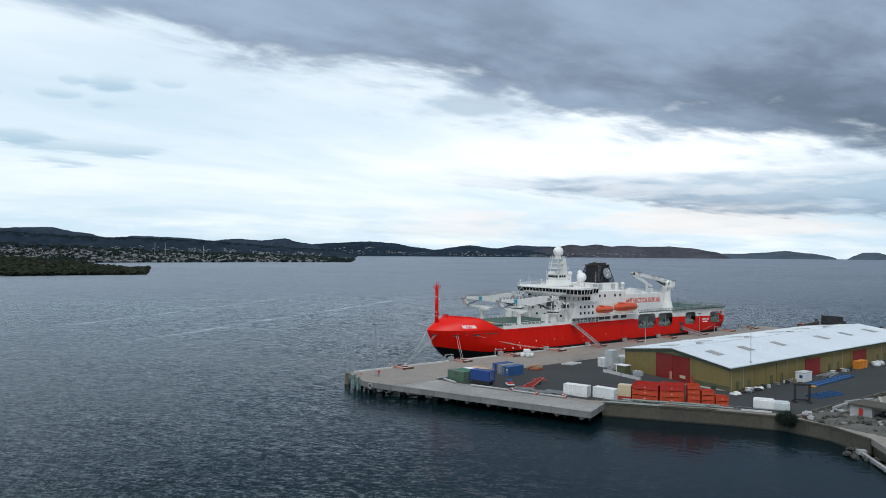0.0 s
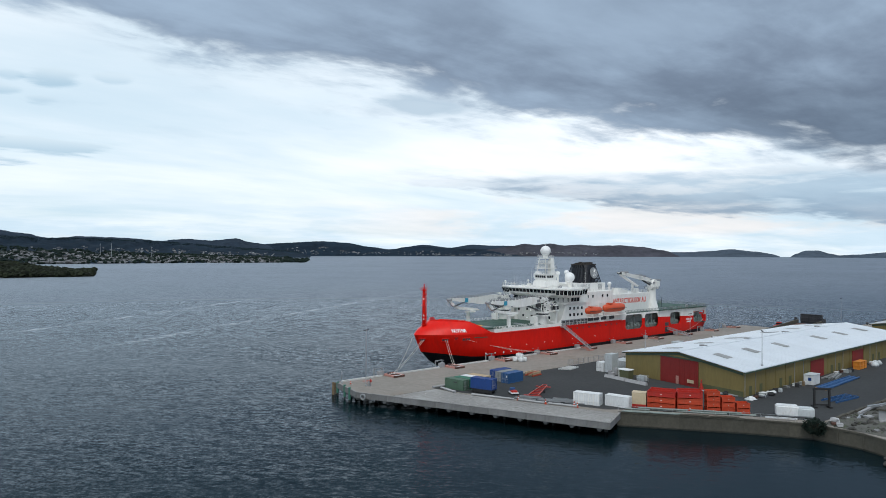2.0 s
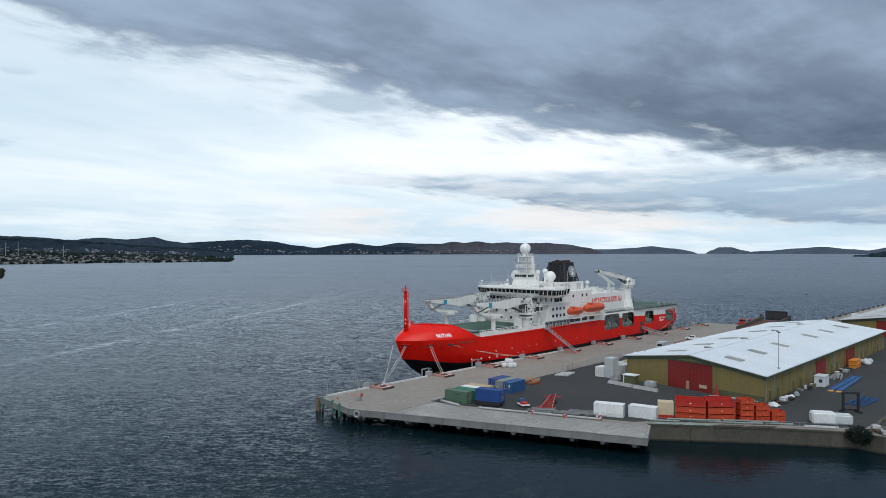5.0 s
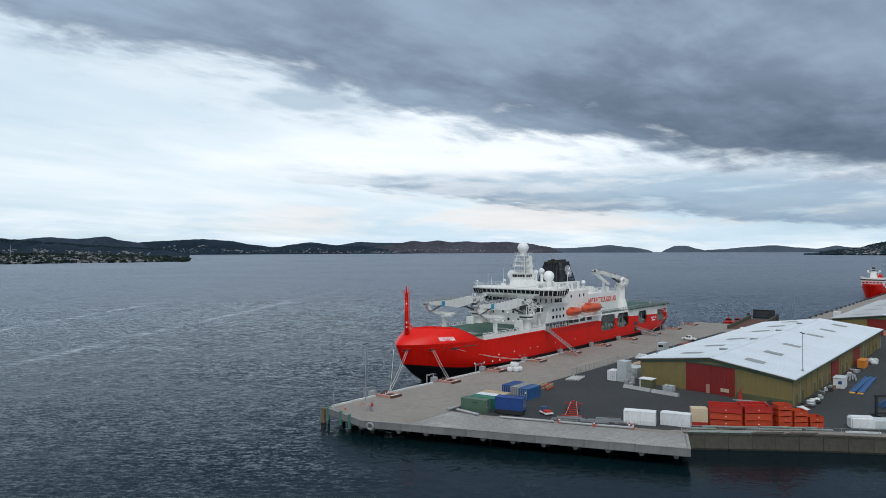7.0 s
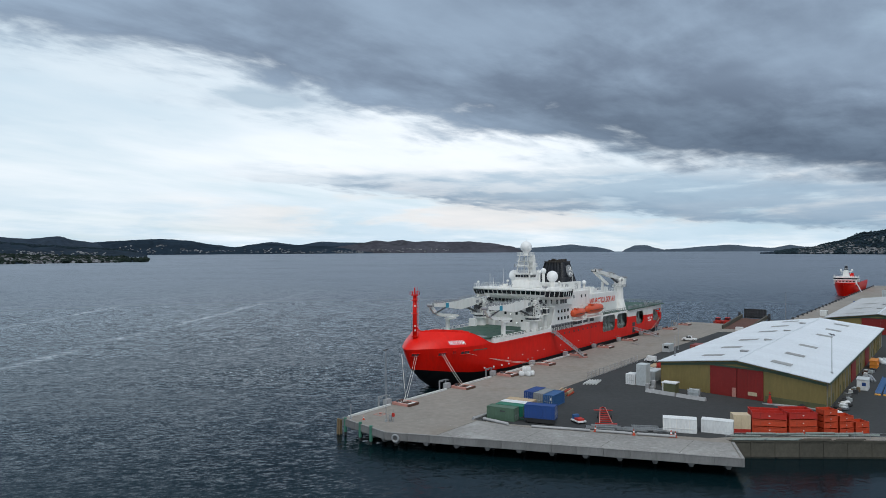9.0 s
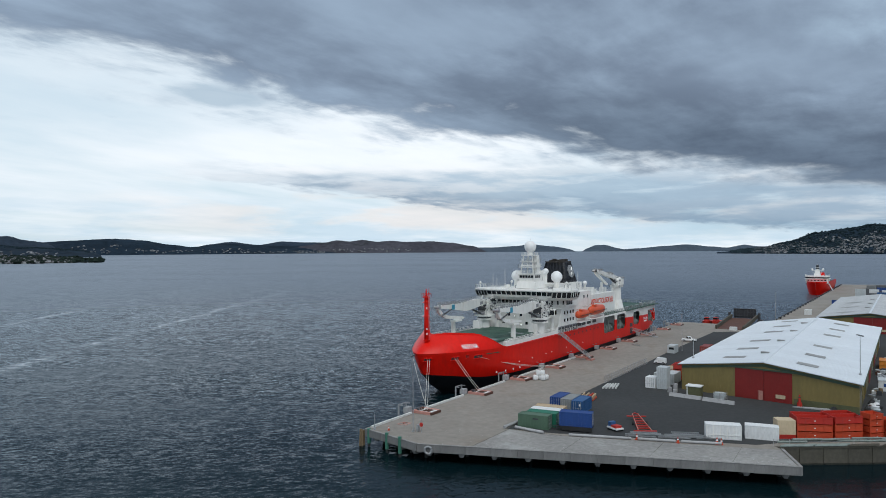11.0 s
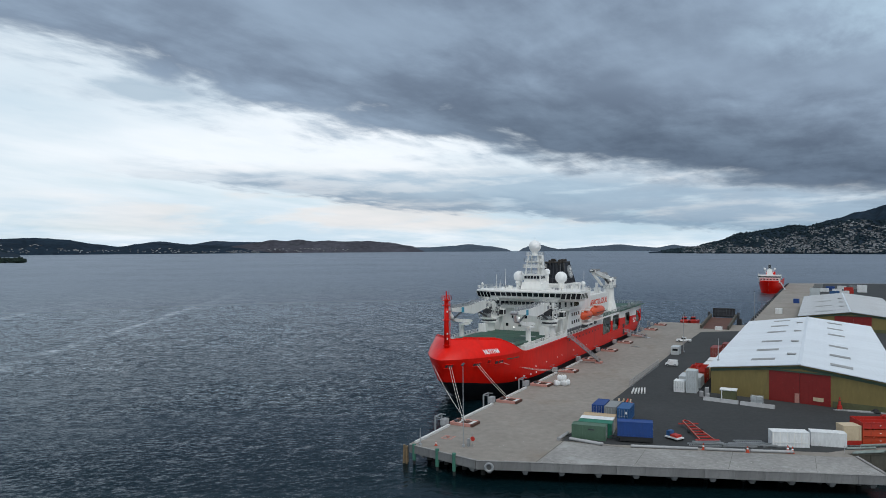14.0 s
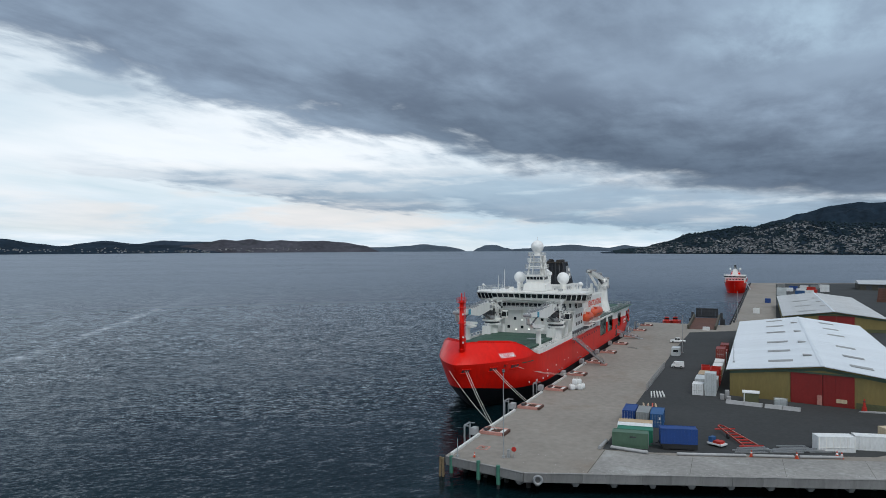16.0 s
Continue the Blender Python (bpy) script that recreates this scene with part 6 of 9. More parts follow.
# ---- hangar and working deck ----
bm = bmesh.new()
box(bm, 86.5, 112.0, -9.0, 9.0, 13.3, 20.9)
hangar = part("hangar", bm, M["ship_white"], ship, "white hangar with red lettering")
word = "ANTARCTICA.GOV.AU"
adv = {".": 0.62, "I": 0.62, "R": 1.42, "C": 1.45, "O": 1.55, "G": 1.5, "V": 1.38, "U": 1.45, "N": 1.48, "T": 1.32, "A": 1.42}
total = sum(adv[c] for c in word)
x = 87.4
for chx in word:
    letters(chx, 2.75, M["text_red"], hangar, pose(x, -9.03, 17.35, 90, 0, 0), "letter", 0.02, 22.4 / total / 1.36)
    x += adv[chx] * 22.4 / total
bm = bmesh.new()
rail(bm, [(86.6, -8.9, 20.9), (112, -8.9, 20.9), (112, 8.9, 20.9)], 1.05, 1.7)
for x0, x1, y0, y1, t in ((88, 91, -6, -2, 1.6), (93.5, 96, -7, -4.5, 2.3), (98, 103, -5, 1, 1.2), (105, 107, -7.5, -5.5, 1.8)):
    box(bm, x0, x1, y0, y1, 20.9, 20.9 + t)
rod(bm, (103.5, -7, 20.9), (103.5, -7, 24.6), 0.5, n=12)
part("hangar_roof_fittings", bm, M["ship_white"], hangar)
bm = bmesh.new()
box(bm, 66, 91, -12.6, 12.6, 13.35, 13.6)
box(bm, 88.0, 152.6, -12.6, 12.6, 13.3, 13.58)
part("upper_deck", bm, M["deck_green"], ship, "green upper deck and landing deck")
for sg in (-1, 1):
    bm = bmesh.new()
    rail(bm, [(91.0, sg * 12.3, 13.58), (128.0, sg * 12.3, 13.58), (152.2, sg * 11.5, 13.58)], 1.1, 2.0, 0.05)
    part("landing_deck_rail", bm, M["machine_green"], ship, "grey-green railing round the landing deck")
bm = bmesh.new()
rail(bm, [(152.3, -11.4, 13.58), (152.3, 11.4, 13.58)], 1.1, 2.0, 0.05)
part("landing_deck_rail", bm, M["machine_green"], ship)
for i, (x0, y0, w_, d_, h_) in enumerate(((121, -10.6, 2.2, 0.8, 0.9), (126, -10.8, 1.6, 0.8, 1.1), (132, -10.6, 2.6, 0.7, 0.8), (139, -10.4, 1.4, 0.8, 1.2), (145, -10.2, 2.0, 0.7, 0.9), (123, 9.8, 2.4, 0.9, 1.0), (136, 9.8, 2.0, 0.8, 0.9), (149, 9.0, 1.6, 0.8, 1.1))):
    bm = bmesh.new()
    box(bm, x0, x0 + w_, y0, y0 + d_, 13.58, 13.58 + h_)
    bmesh.ops.bevel(bm, geom=list(bm.edges), offset=0.06, segments=1, affect="EDGES")
    part("deck_locker", bm, M["machine_green"] if i % 3 else M["ship_grey"], ship)
bm = bmesh.new()
rod(bm, (133.0, 8.5, 13.58), (133.4, 8.5, 20.0), 0.16, 0.08, 8)
box(bm, 133.2, 134.2, 8.3, 8.7, 19.2, 20.2)
part("stern_light_mast", bm, M["ship_grey"], ship, "thin grey light mast on the landing deck")
bm = bmesh.new()
box(bm, 66, 88.2, -12.66, -12.3, 11.25, 13.9)
box(bm, 66, 88.2, 12.3, 12.66, 11.25, 13.9)
box(bm, 86, 91, -12.66, -12.3, 13.3, 14.3)
part_each("side_screen", bm, M["ship_white"], ship)
# dark plates on the screen paint the shade of its openings
for x in (68.5, 72.0, 76.5, 81.5):
    bm = bmesh.new()
    box(bm, x - 1.6, x + 1.6, -12.73, -12.6, 12.2, 13.4)
    part("side_opening", bm, M["dark_steel"], ship)
bm = bmesh.new()
for s in (-1, 1):
    rail(bm, [(91, s * 12.4, 13.58), (152.4, s * 12.4, 13.58)], 1.15, 2.0, 0.05)
rail(bm, [(152.4, -12.4, 13.58), (152.4, 12.4, 13.58)], 1.15, 2.0, 0.05)
part("deck_rail", bm, M["galv"], ship)
bm = bmesh.new()
for i in range(24):
    x = 113 + i * 1.66
    box(bm, x, x + 1.5, -13.5, -12.62, 13.62, 13.72)
    bar(bm, (x + 0.75, -12.6, 13.3), (x + 0.75, -13.5, 13.66), 0.09)
part("safety_net", bm, M["deck_green"], ship, "green folded safety net frames", kind="stuff")
bm = bmesh.new()
rod(bm, (131, -3, 13.5), (131, -3, 18.0), 0.12, 0.06)
rod(bm, (131, -3, 17.0), (131.6, -3, 16.2), 0.05)
part("stern_staff", bm, M["dark_steel"], ship)


# ---- lifeboats ----
def lifeboat(x0, x1, z0, z1, y):
    n, m_ = 16, 14
    bm = bmesh.new()
    rows = []
    for i in range(n + 1):
        f = 0.5 - 0.5 * math.cos(math.pi * i / n)
        s = max(0.02, math.sin(math.pi * min(1, max(0, f))) ** 0.30)
        ring = []
        for k in range(m_):
            a = 2 * math.pi * k / m_
            h = (z1 - z0) / 2
            zz = math.sin(a) * h * (0.9 if math.sin(a) < 0 else 1.0 - 0.18 * abs(f - 0.45))
            ring.append(bm.verts.new((x0 + (x1 - x0) * f, y + math.cos(a) * 1.55 * s, (z0 + z1) / 2 + zz * s ** 0.5)))
        rows.append(ring)
    for i in range(n):
        for k in range(m_):
            j = (k + 1) % m_
            bm.faces.new((rows[i][k], rows[i][j], rows[i + 1][j], rows[i + 1][k])).smooth = True
    bm.faces.new(rows[0])
    bm.faces.new(list(reversed(rows[-1])))
    b = part("lifeboat", recalc(bm), M["boat_orange"], ship, "closed orange lifeboat in its davits")
    bm = bmesh.new()
    L_ = x1 - x0
    box(bm, x0 + L_ * 0.2, x0 + L_ * 0.34, y - 1.0, y + 1.0, z1 - 0.35, z1 + 0.15)
    part("conning_hatch", bm, M["boat_orange"], b)
    bm = bmesh.new()
    for xx in (x0 + L_ * 0.08, x0 + L_ * 0.86):
        box(bm, xx, xx + 0.5, y + 0.4, y + 3.2, z0 - 1.0, z0 + 0.1)
        bar(bm, (xx + 0.25, y + 3.0, z0 - 1), (xx + 0.25, y + 2.6, z1 - 0.2), 0.4)
        bar(bm, (xx + 0.25, y + 2.6, z1 - 0.2), (xx + 0.25, y - 0.2, z1 + 0.05), 0.3)
        bar(bm, (xx + 0.25, y - 0.1, z1 + 0.05), (xx + 0.25, y - 0.1, z1 - 0.4), 0.10)
    box(bm, x0 + 0.6, x1 - 0.6, y - 1.3, y + 3, z0 - 1.0, z0 - 0.75)
    part("davit", bm, M["ship_white"], b, "white boat davit")
    bm = bmesh.new()
    box(bm, x0 + L_ * 0.05, x1 - L_ * 0.05, y - 1.62, y - 1.45, (z0 + z1) / 2 - 0.2, (z0 + z1) / 2 - 0.05)
    part("fender_strip", bm, M["dark_steel"], b)


lifeboat(65.2, 74.2, 14.55, 17.5, -13.2)
lifeboat(75.6, 88.8, 14.7, 18.2, -13.2)


# ---- deck cranes ----
def fore_crane(y):
    rng = random.Random(int(y * 10))
    k = part("crane_pedestal", rod(bmesh.new(), (45.5, y, 10.4), (45.5, y, 15.4), 1.75, 1.6, 20), M["ship_white"], ship, "white fore deck crane pedestal", smooth=False)
    bm = bmesh.new()
    rod(bm, (45.5, y, 15.3), (45.5, y, 15.7), 2.5, n=20)
    rod(bm, (45.5, y, 16.2), (45.5, y, 16.5), 2.3, n=20)
    part("slewing_ring", bm, M["ship_white"], k)
    bm = bmesh.new()
    rod(bm, (45.5, y, 15.7), (45.5, y, 16.2), 2.15, n=20)
    part("ring_gap", bm, M["dark_steel"], k)
    # open house of plates and posts round the winches
    bm = bmesh.new()
    box(bm, 42.6, 49.8, y - 2.0, y + 2.0, 16.5, 16.8)
    for sd in (-1, 1):
        side_prism(bm, [(44.6, 16.8), (48.4, 16.8), (47.6, 20.6), (46.6, 21.5), (45.4, 21.5), (44.9, 20.0)], y + sd * 1.25 - 0.12, y + sd * 1.25 + 0.12)
        for xx in (42.9, 49.6):
            bar(bm, (xx, y + sd * 1.85, 16.8), (xx, y + sd * 1.85, 19.4), 0.18)
        bar(bm, (42.9, y + sd * 1.85, 19.4), (49.6, y + sd * 1.85, 19.4), 0.16)
    box(bm, 45.0, 47.2, y - 1.2, y + 1.2, 20.7, 21.5)
    part("slewing_house", recalc(bm), M["ship_white"], k)
    bm = bmesh.new()
    for xx, zz, rr in ((48.9, 17.7, 0.62), (48.9, 19.0, 0.5), (43.6, 17.5, 0.55)):
        rod(bm, (xx, y - 1.35, zz), (xx, y + 1.35, zz), rr, n=14)
    part_each("winch_drum", bm, M["ship_grey"], k)
    bm = bmesh.new()
    box(bm, 46.9, 48.2, y - 1.0, y + 1.0, 16.8, 19.6)
    box(bm, 43.0, 44.5, y - 0.9, y + 0.9, 18.2, 19.6)
    part_each("power_pack", bm, M["dark_steel"], k)
    bm = bmesh.new()
    for i in range(34):
        cx, cy, cz = 42.0 + rng.uniform(0, 8.6), y + rng.choice((-2.05, 2.05, -1.4, 1.4)) + rng.uniform(-0.25, 0.25), rng.uniform(16.8, 21.6)
        a = rng.uniform(0.10, 0.30)
        box(bm, cx - a, cx + a, cy - a * 0.6, cy + a * 0.6, cz - a, cz + a)
    for i in range(12):
        x0, z0 = 42.6 + rng.uniform(0, 7), rng.uniform(16.8, 20.5)
        bar(bm, (x0, y + rng.choice((-1.9, 1.9)), z0), (x0 + rng.uniform(-1.5, 1.5), y + rng.choice((-1.9, 1.9)), z0 + rng.uniform(0.6, 2.0)), 0.10)
    part("crane_fittings", bm, M["dark_steel"], k, kind="stuff")
    bm = bmesh.new()
    for i in range(22):
        cx, cy, cz = 42.0 + rng.uniform(0, 8.8), y + rng.choice((-2.1, 2.1, -0.9, 0.9)) + rng.uniform(-0.3, 0.3), rng.uniform(16.8, 22.6)
        a = rng.uniform(0.12, 0.34)
        box(bm, cx - a, cx + a, cy - a * 0.6, cy + a * 0.6, cz - a, cz + a * 0.7)
    rail(bm, [(43.2, y - 1.6, 21.5), (48.4, y - 1.6, 21.5), (48.4, y + 1.6, 21.5), (43.2, y + 1.6, 21.5), (43.2, y - 1.6, 21.5)], 1.0, 1.2)
    part("house_fittings", bm, M["ship_white"], k, kind="stuff")
    bm = bmesh.new()
    box(bm, 49.0, 50.6, y - 3.2, y - 1.6, 16.8, 19.0)
    bmesh.ops.bevel(bm, geom=list(bm.edges), offset=0.12, segments=1, affect="EDGES")
    cab = part("crane_cab", bm, M["ship_white"], k)
    bm = bmesh.new()
    box(bm, 48.95, 49.02, y - 3.05, y - 1.75, 17.3, 18.7)
    box(bm, 49.2, 50.4, y - 3.26, y - 3.18, 17.4, 18.7)
    part_each("cab_window", bm, M["glass_dark"], cab)
    # main boom, stowed forward: shallow at both ends, deepest behind the blue plate
    bm = bmesh.new()
    side_prism(bm, [(46.4, 21.2), (46.4, 20.3), (41.5, 19.6), (37.0, 19.0), (34.0, 18.75), (30.0, 19.3), (22.0, 20.3), (19.2, 20.7), (19.0, 21.3), (22.0, 21.35), (30, 21.25), (36, 21.7), (41, 21.95)], y - 0.55, y + 0.55)
    boom = part("crane_boom", recalc(bm), M["ship_white"], k, "white folded crane boom")
    bm = bmesh.new()
    for x0 in (42.0,):
        side_prism(bm, [(x0, 20.0), (x0 + 1.6, 20.25), (x0 + 1.6, 21.1), (x0, 21.0)], y - 0.57, y + 0.57)
    part_each("boom_opening", bm, M["ship_grey"], boom)
    bm = bmesh.new()
    side_prism(bm, [(18.7, 21.1), (19.8, 20.5), (21.6, 18.9), (24.5, 18.15), (31.8, 17.35), (33.2, 16.95), (32.6, 16.6), (28.8, 16.75), (23.2, 17.4), (20.4, 18.6), (18.8, 20.2)], y - 0.4, y + 0.4)
    part("crane_jib", recalc(bm), M["ship_white"], boom)
    bm = bmesh.new()
    rod(bm, (38.0, y, 19.0), (43.4, y, 17.2), 0.30, n=12)
    rod(bm, (36.4, y, 19.3), (38.6, y, 18.6), 0.2, n=10)
    rod(bm, (21.4, y - 0.5, 18.7), (25.6, y - 0.5, 19.9), 0.2, n=10)
    part_each("hydraulic_ram", bm, M["dark_steel"], boom)
    bm = bmesh.new()
    rod(bm, (19.0, y - 0.9, 20.9), (19.0, y + 0.9, 20.9), 0.5, n=12)
    rod(bm, (20.9, y - 0.7, 18.6), (20.9, y + 0.7, 18.6), 0.34, n=12)
    rod(bm, (18.5, y, 20.4), (18.3, y, 18.9), 0.22, 0.1, 8)
    part_each("sheave", bm, M["ship_grey"], boom)
    bm = bmesh.new()
    box(bm, 25.8, 27.3, y - 0.62, y + 0.62, 19.75, 21.2)
    part("logo_plate", bm, M["logo_blue"], boom, "blue square plate on the boom")
    bm = bmesh.new()
    rail(bm, [(20, y - 0.6, 21.35), (30, y - 0.6, 21.25), (41, y - 0.6, 21.95), (45, y - 0.6, 21.4)], 0.8, 1.4, 0.03)
    rail(bm, [(20, y + 0.6, 21.35), (30, y + 0.6, 21.25), (41, y + 0.6, 21.95)], 0.8, 1.1, 0.045)
    for i in range(16):
        x0 = 20 + i * 1.55
        a = rng.uniform(0.12, 0.28)
        box(bm, x0 - a, x0 + a, y - 0.4, y + 0.1, 21.3, 21.55 + a)
    part("boom_walkway", bm, M["ship_grey"], boom, kind="stuff")
    # boom rest
    yr = y + (0.0 if y < 0 else 0.8)
    bm = bmesh.new()
    rod(bm, (28.6, yr, 10.4), (28.6, yr, 16.2), 0.72, 0.66, 16)
    box(bm, 27.2, 30.6, y - 1.0, y + 1.0, 16.15, 16.6)
    part("boom_rest", bm, M["ship_white"], ship, "white tubular boom rest")
    # masts and lockers near the pedestal
    bm = bmesh.new()
    box(bm, 40.8, 42.0, y - 1.0, y + 1.4, 10.4, 15.2)
    rod(bm, (50.8, y - 1.5, 10.4), (50.8, y - 1.5, 17.0), 0.6, n=12)
    part_each("vent_trunk", bm, M["ship_white"], ship)
    bm = bmesh.new()
    for i in range(7):
        x0 = 34 + i * 2.4
        h = rng.uniform(0.8, 2.6)
        box(bm, x0 - 0.5, x0 + 0.5, y - 0.6, y + 0.6, 10.4, 10.4 + h)
    part_each("deck_vent", bm, M["ship_grey"], ship)


fore_crane(9.4)
fore_crane(-9.6)

bm = bmesh.new()
rod(bm, (114.6, -8.6, 13.5), (114.6, -8.6, 17.5), 3.0, 2.0, 20)
rod(bm, (114.6, -8.6, 17.5), (114.6, -8.6, 22.2), 1.9, 1.7, 20)
crane = part("aft_crane_pedestal", bm, M["ship_white"], ship, "tall white aft crane pedestal")
bm = bmesh.new()
box(bm, 112.8, 117.2, -10.4, -6.8, 22.2, 23.2)
side_prism(bm, [(113.2, 23.2), (117.0, 23.2), (116.8, 25.6), (115.0, 26.2), (113.4, 24.8)], -9.9, -7.3)
box(bm, 115.6, 118.2, -10.3, -9.0, 23.2, 25.4)
part("slewing_house", recalc(bm), M["ship_white"], crane)
bm = bmesh.new()
side_prism(bm, [(116.4, 24.6), (116.4, 25.9), (110.0, 27.3), (93.0, 29.7), (91.6, 29.6), (91.8, 28.9), (108.5, 25.9)], -9.2, -8.0)
boom = part("crane_boom", recalc(bm), M["ship_white"], crane, "white raised crane boom")
bm = bmesh.new()
side_prism(bm, [(92.0, 29.4), (93.4, 29.0), (104.9, 24.0), (104.5, 23.5), (103.6, 23.6), (92.6, 28.2)], -8.9, -8.3)
part("crane_jib", recalc(bm), M["ship_white"], boom)
bm = bmesh.new()
rod(bm, (108.0, -8.6, 26.0), (113.4, -8.6, 24.0), 0.35, n=12)
rod(bm, (110, -8.6, 27.4), (115.6, -8.6, 26.0), 0.25, n=10)
rod(bm, (92.2, -9.4, 29.2), (92.2, -7.8, 29.2), 0.5, n=12)
part_each("hydraulic_ram", bm, M["dark_steel"], boom)
bm = bmesh.new()
rng = random.Random(77)
for i in range(26):
    f = rng.random()
    cx, cz = (112.4 + 6.5 * f, rng.uniform(22.6, 26.2)) if i < 18 else (93 + 18 * f, 29.9 - 2.7 * f)
    a = rng.uniform(0.12, 0.35)
    box(bm, cx - a, cx + a, -8.6 + rng.choice((-1.5, 1.4, 0.8, -0.8)) - a, -8.6 + a, cz - a, cz + a)
rail(bm, [(112.6, -10.6, 22.2), (117.6, -10.6, 22.2), (117.6, -6.6, 22.2), (112.6, -6.6, 22.2), (112.6, -10.6, 22.2)], 1.0, 1.2)
part("crane_fittings", bm, M["ship_grey"], crane, kind="stuff")

# ---- gangway and mooring lines ----
gw = thing("gangway", "long grey aluminium gangway from ship to wharf", "gangway", (58.4, -20.4, Z_DECK))
top, foot = Vector((52.2 - 58.4, -13.2 + 20.4, 11.35 - Z_DECK)), Vector((0, 0, 0.45))
dv = (top - foot).normalized()
lat = dv.cross(Vector((0, 0, 1))).normalized() * 0.55
bm = bmesh.new()
bar(bm, foot, top, 1.1, 0.16)
part("walkway", bm, M["galv"], gw)
for s in (-1, 1):
    bm = bmesh.new()
    rail(bm, [foot + lat * s, top + lat * s], 1.05, 1.2, 0.045)
    bar(bm, foot + lat * s, top + lat * s, 0.12, 0.3)
    part("handrail", bm, M["galv"], gw)
bm = bmesh.new()
box(bm, -1.2, 1.2, -0.9, 0.9, 0.0, 0.4)
part("landing_platform", bm, M["pink_red"], gw)
bm = bmesh.new()
box(bm, -7.2, -5.4, 6.6, 8.0, 7.9, 8.15)
part("upper_platform", bm, M["galv"], gw)


g2 = thing("gangway", "short grey aluminium gangway to the side hatch", "gangway", (122.7, -20.6, Z_DECK))
top, foot = Vector((119.8 - 122.7, -12.8 + 20.6, 5.6 - Z_DECK)), Vector((0, 0, 0.15))
lat = (top - foot).normalized().cross(Vector((0, 0, 1))).normalized() * 0.6
bm = bmesh.new()
bar(bm, foot, top, 1.2, 0.14)
part("walkway", bm, M["galv"], g2)
for sg in (-1, 1):
    bm = bmesh.new()
    rail(bm, [foot + lat * sg, top + lat * sg], 1.0, 1.3, 0.045)
    part("handrail", bm, M["galv"], g2)
bm = bmesh.new()
box(bm, -1.0, 1.0, -1.2, 0.4, 0.0, 0.12)
part("landing_platform", bm, M["galv"], g2)


def line(p, q, sag=0.5, r=0.045):
    bm = bmesh.new()
    p, q = Vector(p), Vector(q)
    pts = [p.lerp(q, i / 10) - Vector((0, 0, sag * 4 * (i / 10) * (1 - i / 10))) for i in range(11)]
    for a, b in zip(pts, pts[1:]):
        rod(bm, a, b, r, n=6)
    ob = solo("mooring_line", bm, M["rope"], "pale mooring rope from bow to quay bollard", "rope", group="mooring lines")
    return ob


line(chocks[0], (-25.0, -16.8, 3.9))
line(chocks[0] + Vector((0.4, -0.3, 0)), (-24.4, -17.0, 3.9))
line((-3.5, 1.6, 10.1), (-24.8, -17.4, 3.9), 0.7)
line(chocks[1], (-2.6, -16.8, 3.9), 0.3)
line(chocks[1] + Vector((0.5, -0.3, 0)), (-2.2, -17.2, 3.9), 0.3)
line(chocks[2], (40.0, -16.8, 3.9), 0.8)
line(chocks[2] + Vector((1.0, -0.2, 0)), (40.4, -17.2, 3.9), 1.2)
line((149, -12.6, 8.0), (128, -15.6, 4.1), 0.4)


# ---- containers and bins ----
Z_YARD = Z_DECK + 0.03


def container_meshes(L_, W, H):
    """Body panels, corner posts and door end of a freight container; long along x, doors at x = 0."""
    body = bmesh.new()
    box(body, 0.08, L_ - 0.05, 0.06, W - 0.06, 0.14, H - 0.06)
    ribs = bmesh.new()
    n = int(L_ / 0.55)
    for s in (0.02, W - 0.06):
        for i in range(n):
            x = 0.2 + (L_ - 0.5) * i / (n - 1)
            box(ribs, x, x + 0.26, s, s + 0.04, 0.2, H - 0.16)
    for i in range(4):
        y = 0.3 + (W - 0.85) * i / 3
        box(ribs, L_ - 0.06, L_ - 0.02, y, y + 0.26, 0.2, H - 0.16)
    frame_ = bmesh.new()
    for x in (0, L_ - 0.14):
        for y in (0, W - 0.14):
            box(frame_, x, x + 0.14, y, y + 0.14, 0, H)
        box(frame_, x, x + 0.14, 0.14, W - 0.14, 0, 0.16)
        box(frame_, x, x + 0.14, 0.14, W - 0.14, H - 0.13, H - 0.005)
    for y in (0, W - 0.12):
        box(frame_, 0.14, L_ - 0.14, y, y + 0.12, 0, 0.17)
        box(frame_, 0.14, L_ - 0.14, y, y + 0.12, H - 0.12, H - 0.006)
    door = bmesh.new()
    box(door, 0.02, 0.08, 0.14, W - 0.14, 0.16, H - 0.13)
    bars = bmesh.new()
    for y in (0.45, 0.95, W - 0.95, W - 0.45):
        rod(bars, (-0.01, y, 0.2), (-0.01, y, H - 0.16), 0.03, n=6)
        box(bars, -0.04, 0.02, y - 0.12, y + 0.2, 1.0, 1.1)
    return [mesh_from(b, n_) for b, n_ in ((body, "body"), (ribs, "corrugation"), (frame_, "frame"), (door, "door"), (bars, "locking_bars"))]


BOXES = {k: container_meshes(*v) for k, v in dict(std=(6.06, 2.44, 2.6), small=(3.2, 2.44, 2.6), low=(5.6, 2.3, 2.4)).items()}


def container(mat_, label, corner, rz, size="std", z=Z_YARD, group="freight containers", mark=None):
    c = thing("freight_container", label, "container", (corner[0], corner[1], z), rz, group)
    for me, nm in zip(BOXES[size], ("body", "corrugation", "frame", "door", "locking_bars")):
        m2 = me.copy()
        m2.materials.append(M["galv"] if nm == "locking_bars" else mat_)
        part(nm, m2, None, c)
    if mark:
        bm = bmesh.new()
        box(bm, *mark)
        part("marking", bm, M["text_white"] if mat_ is not C["green"] else M["dark_steel"], c, "unreadable marking bar")
    return c


